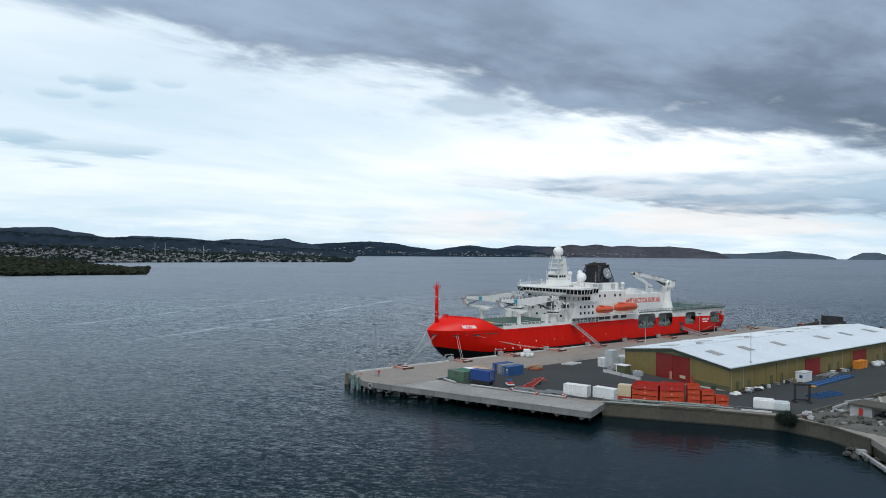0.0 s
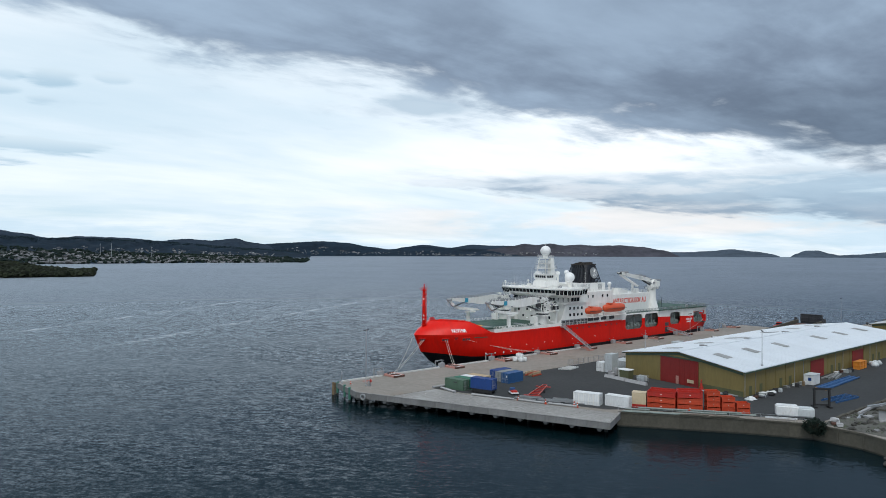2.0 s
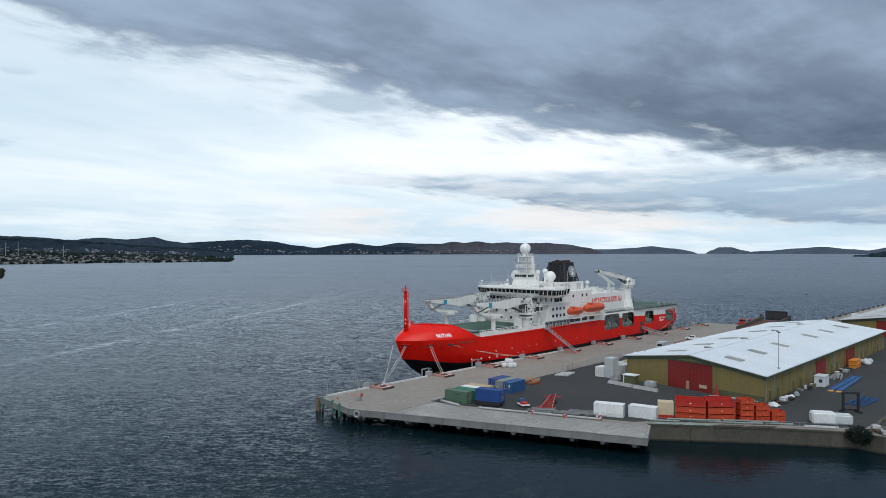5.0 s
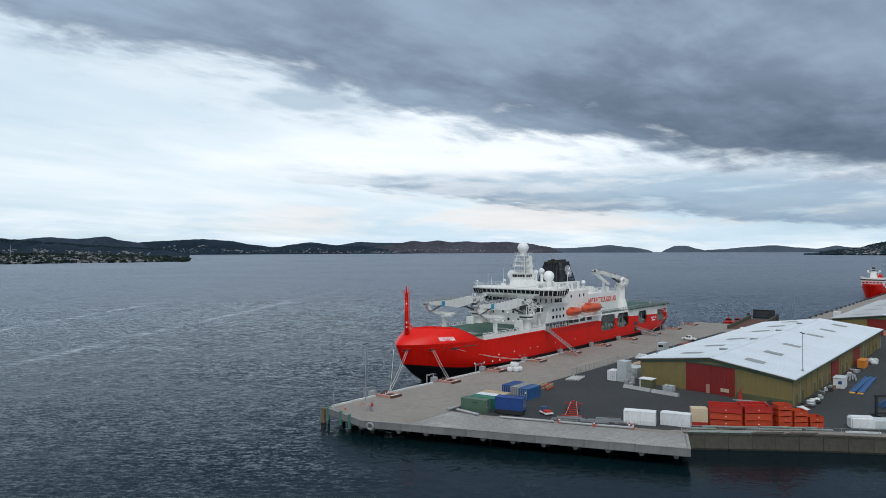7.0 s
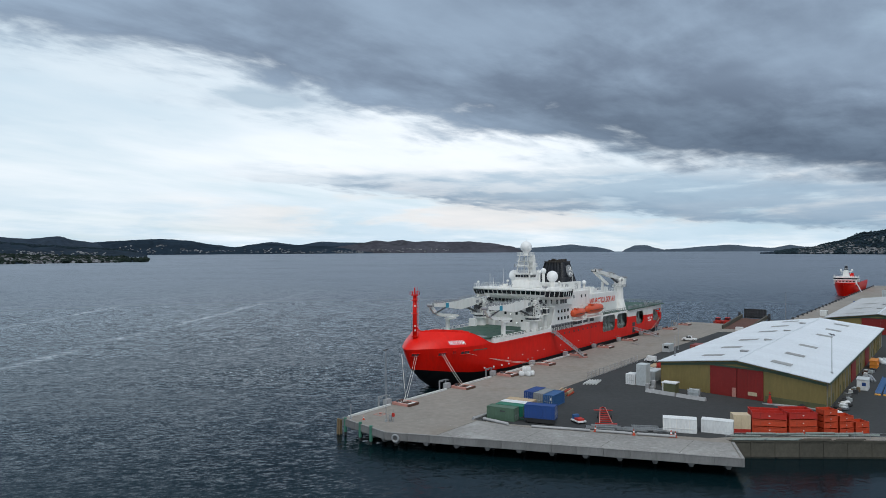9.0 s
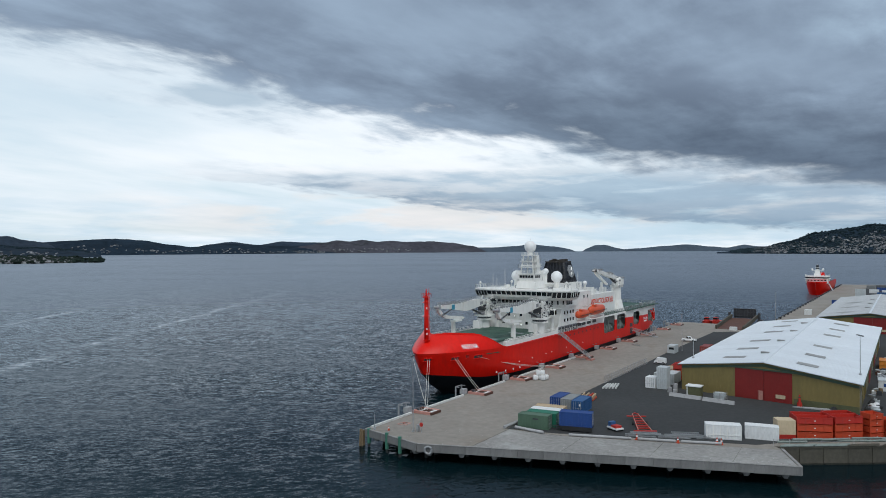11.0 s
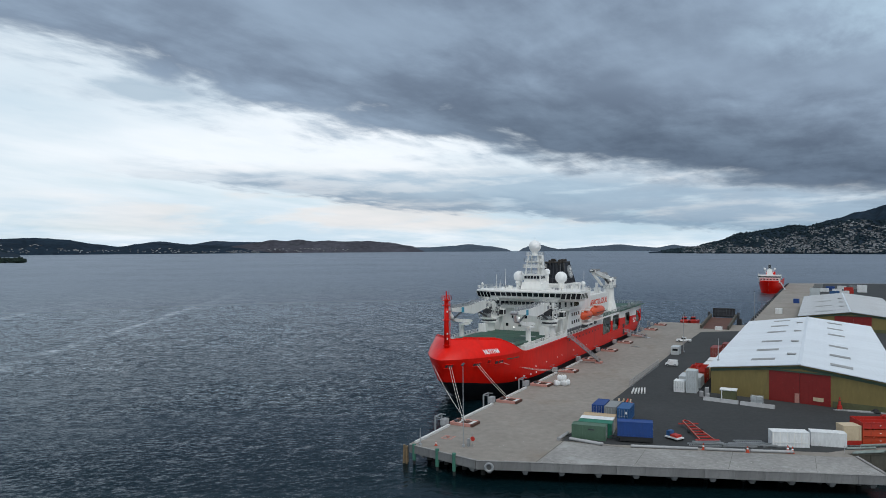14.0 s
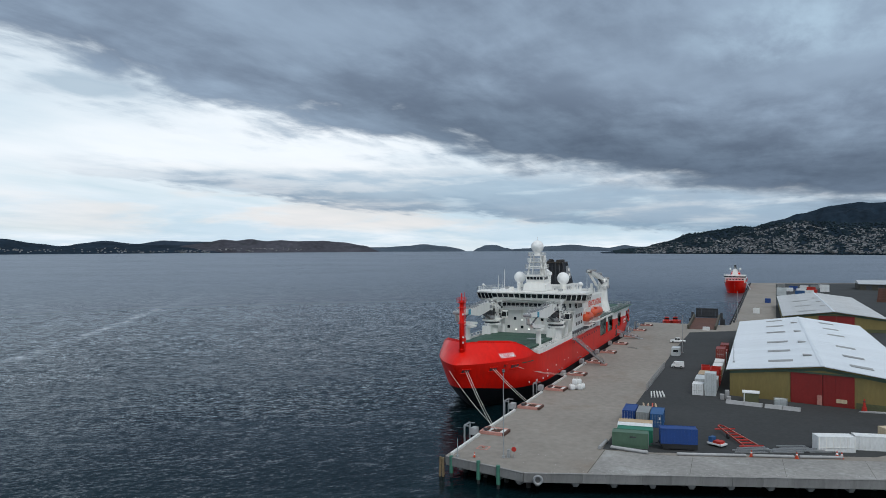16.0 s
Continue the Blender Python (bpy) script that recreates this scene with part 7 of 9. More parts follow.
# the group at the yard's corner; long sides across the wharf
container(C["green"], "sage green freight container on the asphalt", (-21.75, -44.35, 0), 97, mark=(2.0, 3.1, 2.43, 2.46, 1.75, 2.0))
container(C["teal"], "deep green freight container beside a sage one", (-19.1, -44.75, 0), 97)
container(C["white"], "white freight container between green and tan ones", (-16.5, -44.3, 0), 97)
container(C["tan"], "tan freight container at the back of a row", (-13.9, -44.0, 0), 97)
container(C["blue"], "deep blue freight container raised on a black dolly", (-19.7, -51.9, 0), 104, z=Z_YARD + 1.05)
container(C["blue_mid"], "mid blue freight container with white marks on its doors", (-8.6, -45.2, 0), 4, mark=(-0.06, 0.0, 0.5, 0.8, 1.5, 2.0))
container(C["grey"], "grey freight container between two blue ones", (-8.2, -42.5, 0), 3)
container(C["blue"], "deep blue freight container at the asphalt's edge", (-7.6, -39.8, 0), 3)
w1 = container(C["white"], "white panelled freight container near the wharf edge", (-10.1, -76.0, 0), 109)
bm = bmesh.new()
for i in range(6):
    box(bm, 0.1 + i * 1.15, 0.2 + i * 1.15, 2.42, 2.5, 0.15, 2.5)
box(bm, 0.1, 5.9, 2.42, 2.48, 0.75, 0.83)
part("side_panel_frame", bm, M["ship_white"], w1)
container(C["white"], "plain white freight container", (-7.2, -82.0, 0), 101, "low")
# beige crate on a red base
cr = thing("crate", "beige board crate standing on a red steel base", "crate", (-7.6, -82.0, Z_YARD), -62)
bm = bmesh.new()
box(bm, 0, 3.1, -0.05, 2.6, 0, 0.75)
part("base", bm, C["red"], cr, "red steel base")
bm = bmesh.new()
box(bm, 0.03, 3.07, 0.0, 2.55, 0.75, 3.3)
for x in (0.2, 1.5, 2.8):
    box(bm, x - 0.08, x + 0.08, -0.04, 0.0, 0.8, 3.25)
part("crate_box", bm, C["beige"], cr)


def bin_mesh(L_, W, H):
    bm = bmesh.new()
    t = 0.09
    box(bm, 0, L_, 0, t, 0.15, H)
    box(bm, 0, L_, W - t, W, 0.15, H)
    box(bm, 0, t, t, W - t, 0.15, H)
    box(bm, L_ - t, L_, t, W - t, 0.15, H)
    box(bm, t, L_ - t, t, W - t, 0.15, 0.28)
    shell = mesh_from(bm, "shell")
    bm = bmesh.new()
    for x0 in (0, L_ - 0.16):
        for y0 in (-0.05, W - 0.1):
            box(bm, x0, x0 + 0.16, y0, y0 + 0.16, 0, H + 0.05)
    for z in (0.15, H - 0.1):
        box(bm, -0.03, L_ + 0.03, -0.06, 0.0, z, z + 0.14)
        box(bm, -0.03, L_ + 0.03, W, W + 0.06, z, z + 0.14)
    n = max(2, int(L_ / 1.2))
    for i in range(1, n):
        x = L_ * i / n
        box(bm, x - 0.05, x + 0.05, -0.05, 0.0, 0.2, H)
    ribs = mesh_from(bm, "rib_frame")
    bm = bmesh.new()
    box(bm, L_ * 0.475, L_ * 0.525, -0.09, -0.055, H * 0.52, H * 0.62)
    plate = mesh_from(bm, "number_plate")
    return shell, ribs, plate


BINS = {k: bin_mesh(*v) for k, v in dict(long=(5.9, 2.3, 1.25), wide=(5.2, 2.3, 1.32), short=(2.7, 2.2, 1.12)).items()}


def bin_stack(size, corner, rz, layers, mats, label):
    H = {"long": 1.25, "wide": 1.32, "short": 1.12}[size]
    for i in range(layers):
        b = thing("steel_bin", label, "bin", (corner[0], corner[1], Z_YARD + i * (H + 0.06)), rz + (i % 2) * 0.6, "stacked orange bins")
        for me, nm in zip(BINS[size], ("shell", "rib_frame", "number_plate")):
            m2 = me.copy()
            m2.materials.append(M["text_white"] if nm == "number_plate" else mats[min(i, len(mats) - 1)])
            part(nm, m2, None, b)


bin_stack("long", (-5.9, -84.9, 0), -67, 3, (C["orange"], C["orange"], C["red"]), "orange-red steel bin in a low stack")
bin_stack("wide", (-3.3, -90.7, 0), -52, 3, (C["orange"], C["orange"], C["red"]), "red-orange steel cargo bin in a stack of three")
bin_stack("wide", (-1.0, -89.4, 0), -52, 3, (C["orange"], C["red"]), "red-orange steel cargo bin in the back row")
bin_stack("short", (-0.2, -95.9, 0), -46, 4, (C["orange"],), "short orange steel bin in a stack of four")
bin_stack("short", (1.8, -98.2, 0), -46, 3, (C["orange"],), "short orange steel bin in a stack of three")
bin_stack("short", (3.8, -100.5, 0), -46, 2, (C["orange"],), "short orange steel bin in a stack of two")
bin_stack("long", (-3.8, -84.0, 0), -67, 3, (C["red"],), "red steel bin behind orange ones")

# rows of containers beside the shed
row = [(25.6, -50.0, "white", "small", 1), (25.8, -52.7, "pale", "small", 2), (32.5, -50.0, "pale", "std", 1), (32.5, -52.7, "pale", "std", 1), (39.5, -50.2, "tan", "std", 1), (46.5, -52.9, "tan", "std", 1),
       (53.5, -52.8, "white", "std", 1), (61.0, -52.8, "white", "std", 1), (68.0, -52.8, "rustred", "std", 2), (75.0, -52.8, "pale", "std", 1), (82.0, -52.8, "rustred", "std", 1), (97.0, -52.6, "rustred", "std", 1)]
words = dict(white="white", pale="pale grey", tan="tan", red="red", rustred="rust red")
for x, y, c, sz, n in row:
    for k in range(n):
        container(C[c], words[c] + " freight container in the row beside the shed", (x, y, 0), 0, sz, Z_YARD + 2.62 * k, "containers beside the shed")
bin_stack("long", (39.4, -52.9, 0), 0, 3, (C["red"], C["orange"], C["red"]), "red open skip bin stacked beside the shed")
bin_stack("long", (46.2, -50.4, 0), 2, 2, (C["orange"], C["red"]), "orange-red open skip bin beside the shed")
for x, y in ((58.5, -49.4), (61.5, -49.2)):
    b = thing("skip_bin", "red open skip bin on the asphalt", "bin", (x, y, Z_YARD), 4, "red skips")
    for me, nm in zip(BINS["short"], ("shell", "rib_frame", "number_plate")):
        m2 = me.copy()
        m2.materials.append(C["red"])
        part(nm, m2, None, b)

# ---- wharf furniture ----
KERBS = [((-40.4, -15.0), (-27.0, -14.75)), ((-22.0, -14.7), (-6.2, -14.7)), ((-1.6, -14.7), (14.0, -14.7)), ((19.6, -14.7), (36.6, -14.7)), ((43.0, -14.7), (60, -14.7))]
for p, q in KERBS:
    v = Vector((q[0] - p[0], q[1] - p[1]))
    n = max(1, round(v.length / 4.5))
    for i in range(n):
        bm = bmesh.new()
        ln = v.length / n
        side_prism(bm, [(0.02, 0), (ln - 0.02, 0), (ln - 0.02, 0.32), (ln - 0.08, 0.38), (0.08, 0.38), (0.02, 0.32)], -0.22, 0.22)
        c = Vector(p) + v * (i / n)
        solo("kerb", recalc(bm), M["kerb_white"], "white painted concrete kerb at the quay edge", "kerb", (c.x, c.y, Z_DECK), math.degrees(math.atan2(v.y, v.x)), "quay kerbs", "structure")


def mooring_unit(x, y, s=1.0):
    u = thing("mooring_unit", "faded red framed mooring platform with bollard at the quay edge", "bollard", (x, y, Z_DECK), 0, "mooring platforms")
    for a in ((-1.8, -1.4, -4.7, -0.2), (1.4, 1.8, -4.7, -0.2), (-1.4, 1.4, -0.7, -0.2)):
        bm = bmesh.new()
        box(bm, *a, 0.0, 0.58)
        bmesh.ops.bevel(bm, geom=list(bm.edges), offset=0.04, segments=1, affect="EDGES")
        part("kerb_beam", bm, M["pink_red"], u, "faded red kerb beam")
    bm = bmesh.new()
    box(bm, -1.8, 1.8, -5.1, -4.7, 0.0, 0.50)
    for i in range(5):
        box(bm, -1.7 + i * 0.72, -1.35 + i * 0.72, -5.16, -5.1, 0.05, 0.48)
    part("striped_end", bm, M["rust"], u, "rusty striped end plate")
    bm = bmesh.new()
    box(bm, -1.4, 1.4, -4.7, -0.7, 0.0, 0.46)
    part("plate", bm, M["kerb_white"], u, "pale worn top slab")
    bm = bmesh.new()
    box(bm, -0.9, 0.9, -3.9, -2.2, 0.46, 0.54)
    for i in range(5):
        box(bm, -0.8 + i * 0.36, -0.66 + i * 0.36, -3.8, -2.3, 0.54, 0.60)
    for xx in (-0.5, 0.3):
        rod(bm, (xx, -1.5, 0.46), (xx, -1.5, 0.9), 0.20, 0.16, 10)
        rod(bm, (xx, -1.5, 0.9), (xx, -1.5, 1.02), 0.32, 0.28, 10)
    part("hook_base", bm, M["rust"], u, "rusty grating and quick release hooks")
    bm = bmesh.new()
    rod(bm, (-1.0, -1.2, 0.1), (-1.0, -1.2, 0.8), 0.3, 0.24, 12)
    rod(bm, (-1.0, -1.2, 0.8), (-1.0, -1.2, 1.0), 0.46, 0.4, 12)
    part("bollard", bm, M["dark_steel"], u)
    bm = bmesh.new()
    box(bm, -3.3, -1.5, 0.0, 1.1, 0.0, 1.25)
    bmesh.ops.bevel(bm, geom=list(bm.edges), offset=0.08, segments=2, affect="EDGES")
    part("fender_housing", bm, M["concrete_pale"], u, "pale grey fender housing box")
    bm = bmesh.new()
    for xx in (-3.6, -1.0):
        bar(bm, (xx, 1.0, 1.7), (xx, 2.0, 1.7), 0.16)
        bar(bm, (xx, 2.0, 1.8), (xx, 2.0, -2.5), 0.26)
    bar(bm, (-3.6, 2.0, 1.75), (-1.0, 2.0, 1.75), 0.2)
    part("fender_frame", bm, M["ship_grey"], u, "grey steel fender frame")
    return u


first = mooring_unit(-24.4, -14.2)
for x in (-2.0, 19.0, 40.5, 62.0, 83.5, 105.0, 127.0, 148.5, 168.0):
    copy_thing(first, pose(x, -14.2, Z_DECK, 0, 0, 0))
bm = bmesh.new()
for a in ((-1.1, 1.1, -1.0, -0.8), (-1.1, 1.1, 0.8, 1.0), (-1.1, -0.9, -0.8, 0.8), (0.9, 1.1, -0.8, 0.8)):
    box(bm, *a, 0, 0.05)
rod(bm, (0, 0, 0), (0, 0, 0.3), 0.3, n=10)
solo("valve_pit", bm, M["pink_red"], "small red-edged service pit in the deck", "pit", (-34.5, -18.4, Z_DECK))


def lamp_post(x, y, z, h, label, arm=0.0, rz=0.0):
    p = thing("lamp_post", label, "lamp post", (x, y, z), rz)
    bm = bmesh.new()
    rod(bm, (0, 0, 0), (0, 0, h), 0.10, 0.06, 10)
    rod(bm, (0, 0, 0), (0, 0, 0.35), 0.3, 0.26, 10)
    part("pole", bm, M["galv"], p)
    if arm:
        bm = bmesh.new()
        bar(bm, (0, 0, h - 0.05), (arm, 0, h + 0.1), 0.08)
        bar(bm, (0, 0, h - 0.05), (-arm, 0, h + 0.1), 0.08)
        part("bracket", bm, M["galv"], p)
        for s in (-1, 1):
            bm = bmesh.new()
            box(bm, s * arm - 0.45, s * arm + 0.45, -0.22, 0.22, h + 0.02, h + 0.22)
            bmesh.ops.bevel(bm, geom=list(bm.edges), offset=0.05, segments=1, affect="EDGES")
            part("lamp_head", bm, M["dark_steel"], p, "flat dark lamp head")
    return p


lamp_post(-38.5, -23.5, Z_DECK, 14.2, "tall thin grey lamp post on the wharf corner", 0.7, 20)
lamp_post(-41.2, -16.4, Z_DECK, 3.0, "thin galvanised marker pole at the wharf corner")
lamp_post(32.0, -92.8, 9.6, 8.5, "grey floodlight pole on the shed roof edge", 0.8, 30)
lamp_post(37.2, -56.2, 9.6, 5.4, "thin grey pole on the shed roof edge")
lamp_post(92.0, -39.0, Z_DECK, 12.0, "grey lamp post beside the quay apron", 0.6)
lamp_post(194.8, -52.5, Z_DECK, 14.0, "grey lamp post at the far quay corner", 0.7)
lamp_post(160.0, -112, Z_DECK, 14.0, "grey lamp post beside the further shed", 0.8, 40)
sg = thing("life_ring_post", "red round life ring sign on a thin post", "sign", (-38.2, -25.2, Z_DECK), 0)
bm = bmesh.new()
rod(bm, (0, 0, 0), (0, 0, 2.6), 0.06)
part("post", bm, M["galv"], sg)
bm = bmesh.new()
rod(bm, (-0.10, 0, 1.5), (0.0, 0, 1.5), 0.4, n=20)
part("disc", bm, C["red"], sg, "red round disc")
bm = bmesh.new()
box(bm, -0.28, 0.28, -0.2, 0.2, 0, 1.3)
solo("service_cabinet", bm, M["galv"], "grey service cabinet by the lamp post", "cabinet", (-37.9, -24.2, Z_DECK))

# fender piles at the outer corner
for x, y, h in ((-43.25, -20.9, 0.5), (-44.2, -24.6, 0.5), (-41.95, -15.6, 0.3)):
    p = thing("fender_pile", "green sleeved fender pile at the wharf corner", "pile", (x, y, 0), 0, "fender piles")
    bm = bmesh.new()
    rod(bm, (0, 0, -3), (0, 0, 0.7), 0.24, n=12)
    part("pile", bm, M["rubber"], p)
    bm = bmesh.new()
    rod(bm, (0, 0, 0.7), (0, 0, Z_DECK + h), 0.33, n=12)
    part("sleeve", bm, M["pile_green"], p, "green sleeve")
dol = thing("corner_dolphin", "yellow-brown timber dolphin at the wharf corner", "piles", (-41.9, -13.95, 0))
for i in range(4):
    bm = bmesh.new()
    a = i * 1.256
    rod(bm, (0.6 * math.cos(a), 0.6 * math.sin(a), -3), (0.34 * math.cos(a), 0.34 * math.sin(a), 2.9 + 0.15 * (i % 3)), 0.2, n=8)
    part("timber_pile", bm, M["timber"], dol)
ty = bmesh.new()
for i in range(24):
    a0, a1 = 2 * math.pi * i / 24, 2 * math.pi * (i + 1) / 24
    rod(ty, (0, 0.62 * math.cos(a0), 0.62 * math.sin(a0)), (0, 0.62 * math.cos(a1), 0.62 * math.sin(a1)), 0.2, n=8)
solo("tyre_fender", ty, M["ship_grey"], "old grey tyre hung on the wharf face", "tyre", (-44.75, -31.2, 2.4), 20)

# ---- barriers, pipes and loose gear on the strip ----
PIPES = [((-26.2, -38.7), (-27.1, -45.0), 0.28), ((-25.8, -49.5), (-22.2, -60.0), 0.24), ((-21.8, -61.0), (-19.8, -67.2), 0.24), ((-19.5, -68.0), (-17.1, -74.4), 0.24), ((-27.5, -37.0), (-22.6, -37.2), 0.28)]
for p, q, r in PIPES:
    pp = thing("pipe_barrier", "pale concrete pipe laid as a barrier on the deck", "barrier", (p[0], p[1], Z_YARD), 0, "pipe barriers")
    v = Vector((q[0] - p[0], q[1] - p[1], 0))
    bm = bmesh.new()
    rod(bm, (0, 0, r), v + Vector((0, 0, r)), r, n=14)
    part("pipe", bm, M["concrete_pale"], pp)
    for f in (0.04, 0.5, 0.96):
        bm = bmesh.new()
        c = v * f
        d = v.normalized() * 0.09
        rod(bm, c - d + Vector((0, 0, r)), c + d + Vector((0, 0, r)), r + 0.05, n=14)
        part("collar", bm, M["concrete_pale"], pp)


def witch_hat(x, y, big=1.0):
    c = thing("traffic_cone", "orange traffic cone on the wharf", "cone", (x, y, Z_YARD), 0, "traffic cones")
    bm = bmesh.new()
    box(bm, -0.28 * big, 0.28 * big, -0.28 * big, 0.28 * big, 0, 0.06)
    rod(bm, (0, 0, 0.05), (0, 0, 1.0 * big), 0.24 * big, 0.04 * big, 14)
    part("cone", bm, C["orange"], c)
    bm = bmesh.new()
    rod(bm, (0, 0, 0.5 * big), (0, 0, 0.68 * big), 0.155 * big, 0.115 * big, 14)
    part("stripe", bm, M["text_white"], c)


for x, y, b in ((-21.6, -60.8, 1.1), (-19.9, -67.6, 1.1), (-17.2, -73.6, 1.3), (-17.0, -74.3, 1.1), (-40.2, -19.0, 0.8)):
    witch_hat(x, y, b)
rc = thing("fire_hydrant_marker", "tall red marker cone beside the shed door", "marker", (22.4, -82.0, Z_YARD))
bm = bmesh.new()
rod(bm, (0, 0, 0), (0, 0, 0.9), 0.55, 0.45, 14)
rod(bm, (0, 0, 0.9), (0, 0, 2.6), 0.32, 0.12, 14)
part("body", bm, C["red"], rc)
bm = bmesh.new()
rod(bm, (0, 0, 1.9), (0, 0, 2.1), 0.24, 0.22, 14)
part("band", bm, M["dark_steel"], rc)

# red ladder-shaped trailer frame
tr = thing("trailer_frame", "red steel ladder frame trailer lying on the asphalt", "trailer", (-10.4, -57.6, Z_YARD), 207)
for y in (-1.0, 1.0):
    bm = bmesh.new()
    bar(bm, (-4.9, y * 0.55, 0.78), (7.0, y * 1.25, 0.42), 0.16, 0.24)
    part("side_rail", bm, C["red"], tr)
    bm = bmesh.new()
    bar(bm, (-4.9, y * 0.55, 0.92), (7.0, y * 1.25, 0.56), 0.10, 0.03)
    part("wear_strip", bm, M["pink_red"], tr, "pale worn strip on the rail")
for i, (x, over) in enumerate(((-3.3, 1.25), (-1.5, 0), (0.2, 0), (1.9, 0), (3.6, 0), (5.2, 0), (6.9, 0.85))):
    bm = bmesh.new()
    w_ = 0.55 + 0.059 * (x + 4.9) + over
    z_ = 0.78 - 0.030 * (x + 4.9)
    bar(bm, (x, -w_, z_), (x, w_, z_), 0.30, 0.18)
    part("cross_member", bm, C["red"], tr)
bm = bmesh.new()
bar(bm, (-4.9, -0.55, 0.78), (-5.7, 0, 0.82), 0.18)
bar(bm, (-4.9, 0.55, 0.78), (-5.7, 0, 0.82), 0.18)
part("drawbar", bm, C["red"], tr)
for y in (-1.3, 1.3):
    bm = bmesh.new()
    rod(bm, (0.8, y - 0.12, 0.42), (0.8, y + 0.12, 0.42), 0.42, n=16)
    part("wheel", bm, M["rubber"], tr)

# small trolley with a blue cover and red base
tl = thing("gear_trolley", "small red and white gear trolley with a blue box", "trolley", (-17.4, -55.3, Z_YARD), 60)
bm = bmesh.new()
box(bm, -1.4, 1.4, -0.9, 0.9, 0.35, 0.6)
part("base", bm, C["white"], tl)
bm = bmesh.new()
box(bm, -1.0, 0.4, -0.7, 0.7, 0.6, 1.0)
part("load", bm, C["red"], tl)
bm = bmesh.new()
box(bm, 0.6, 1.3, -0.6, 0.6, 0.6, 1.5)
part("box", bm, C["blue_mid"], tl)
for x in (-1.0, 1.0):
    for y in (-0.8, 0.8):
        bm = bmesh.new()
        rod(bm, (x, y - 0.08, 0.3), (x, y + 0.08, 0.3), 0.3, n=12)
        part("wheel", bm, M["rubber"], tl)
# black dolly that carries the blue container, with its folded drawbar
dl = thing("dolly", "black low wheeled dolly under a blue container", "dolly", (-19.7, -51.9, Z_YARD), 104)
bm = bmesh.new()
for y in (0.12, 1.22, 2.32):
    bar(bm, (0.0, y, 0.91), (6.2, y, 0.91), 0.20, 0.28)
for x in (0.1, 1.6, 3.1, 4.6, 6.0):
    bar(bm, (x, 0.1, 0.80), (x, 2.34, 0.80), 0.22, 0.2)
part("chassis", bm, M["rubber"], dl)
bm = bmesh.new()
box(bm, 0.0, 5.6, 2.34, 2.40, 0.22, 0.86)
part("side_skirt", bm, M["rubber"], dl)
bm = bmesh.new()
bar(bm, (6.2, 0.5, 0.80), (7.6, 1.22, 0.55), 0.16)
bar(bm, (6.2, 1.94, 0.80), (7.6, 1.22, 0.55), 0.16)
part("drawbar", bm, M["dark_steel"], dl)
for x in (0.8, 1.9, 4.4, 5.4):
    for y in (0.35, 2.08):
        bm = bmesh.new()
        rod(bm, (x, y - 0.14, 0.42), (x, y + 0.14, 0.42), 0.42, n=16)
        part("wheel", bm, M["rubber"], dl)


def mesh_panel(x, y, rz, L_, lift):
    """A galvanised walkway grating lying on the ground."""
    g = thing("steel_grating", "galvanised walkway grating lying on the asphalt", "grating", (x, y, Z_YARD + lift), rz, "gratings")
    bm = bmesh.new()
    for yy in (-0.6, 0.6):
        bar(bm, (-L_ / 2, yy, 0.12), (L_ / 2, yy, 0.12), 0.12, 0.22)
    part("frame", bm, M["galv"], g)
    bm = bmesh.new()
    for i in range(int(L_ / 0.35)):
        xx = -L_ / 2 + 0.2 + i * 0.35
        bar(bm, (xx, -0.6, 0.12), (xx, 0.6, 0.12), 0.05, 0.1)
    part("bars", bm, M["galv"], g, kind="stuff")


for i, (x, y, L_, li) in enumerate(((-18.9, -60.6, 5.5, 0), (-17.6, -61.2, 5.5, 0), (-18.0, -61.0, 5.0, 0.26), (-16.6, -66.0, 5.6, 0), (-15.4, -66.6, 5.0, 0), (-14.0, -71.4, 4.5, 0), (-15.1, -69.4, 5.0, 0.26), (-13.2, -67.2, 5.0, 0))):
    mesh_panel(x, y, -69 + (i % 3) * 4, L_, li)
for i in range(5):
    bm = bmesh.new()
    box(bm, -2.9, 2.9, -0.16, 0.16, 0, 0.35)
    solo("concrete_beam", bm, M["kerb_white"], "white concrete beam lying on the asphalt", "beam", (21.5 + i * 0.35, -38.9 - i * 0.62, Z_YARD), 8 + i, "beams")
ot = thing("timber_stack", "orange-brown timber dunnage stack behind the containers", "timber", (5.8, -40.8, Z_YARD), 10)
rng = random.Random(9)
for i in range(12):
    bm = bmesh.new()
    k, l = i % 4, i // 4
    bar(bm, (-2.2 + rng.uniform(-0.3, 0.3), -1.2 + k * 0.8, 0.2 + l * 0.36), (2.2 + rng.uniform(-0.3, 0.3), -1.2 + k * 0.8 + rng.uniform(-0.2, 0.2), 0.2 + l * 0.36), 0.3)
    part("beam", bm, C["tan"] if i % 3 else C["orange"], ot)


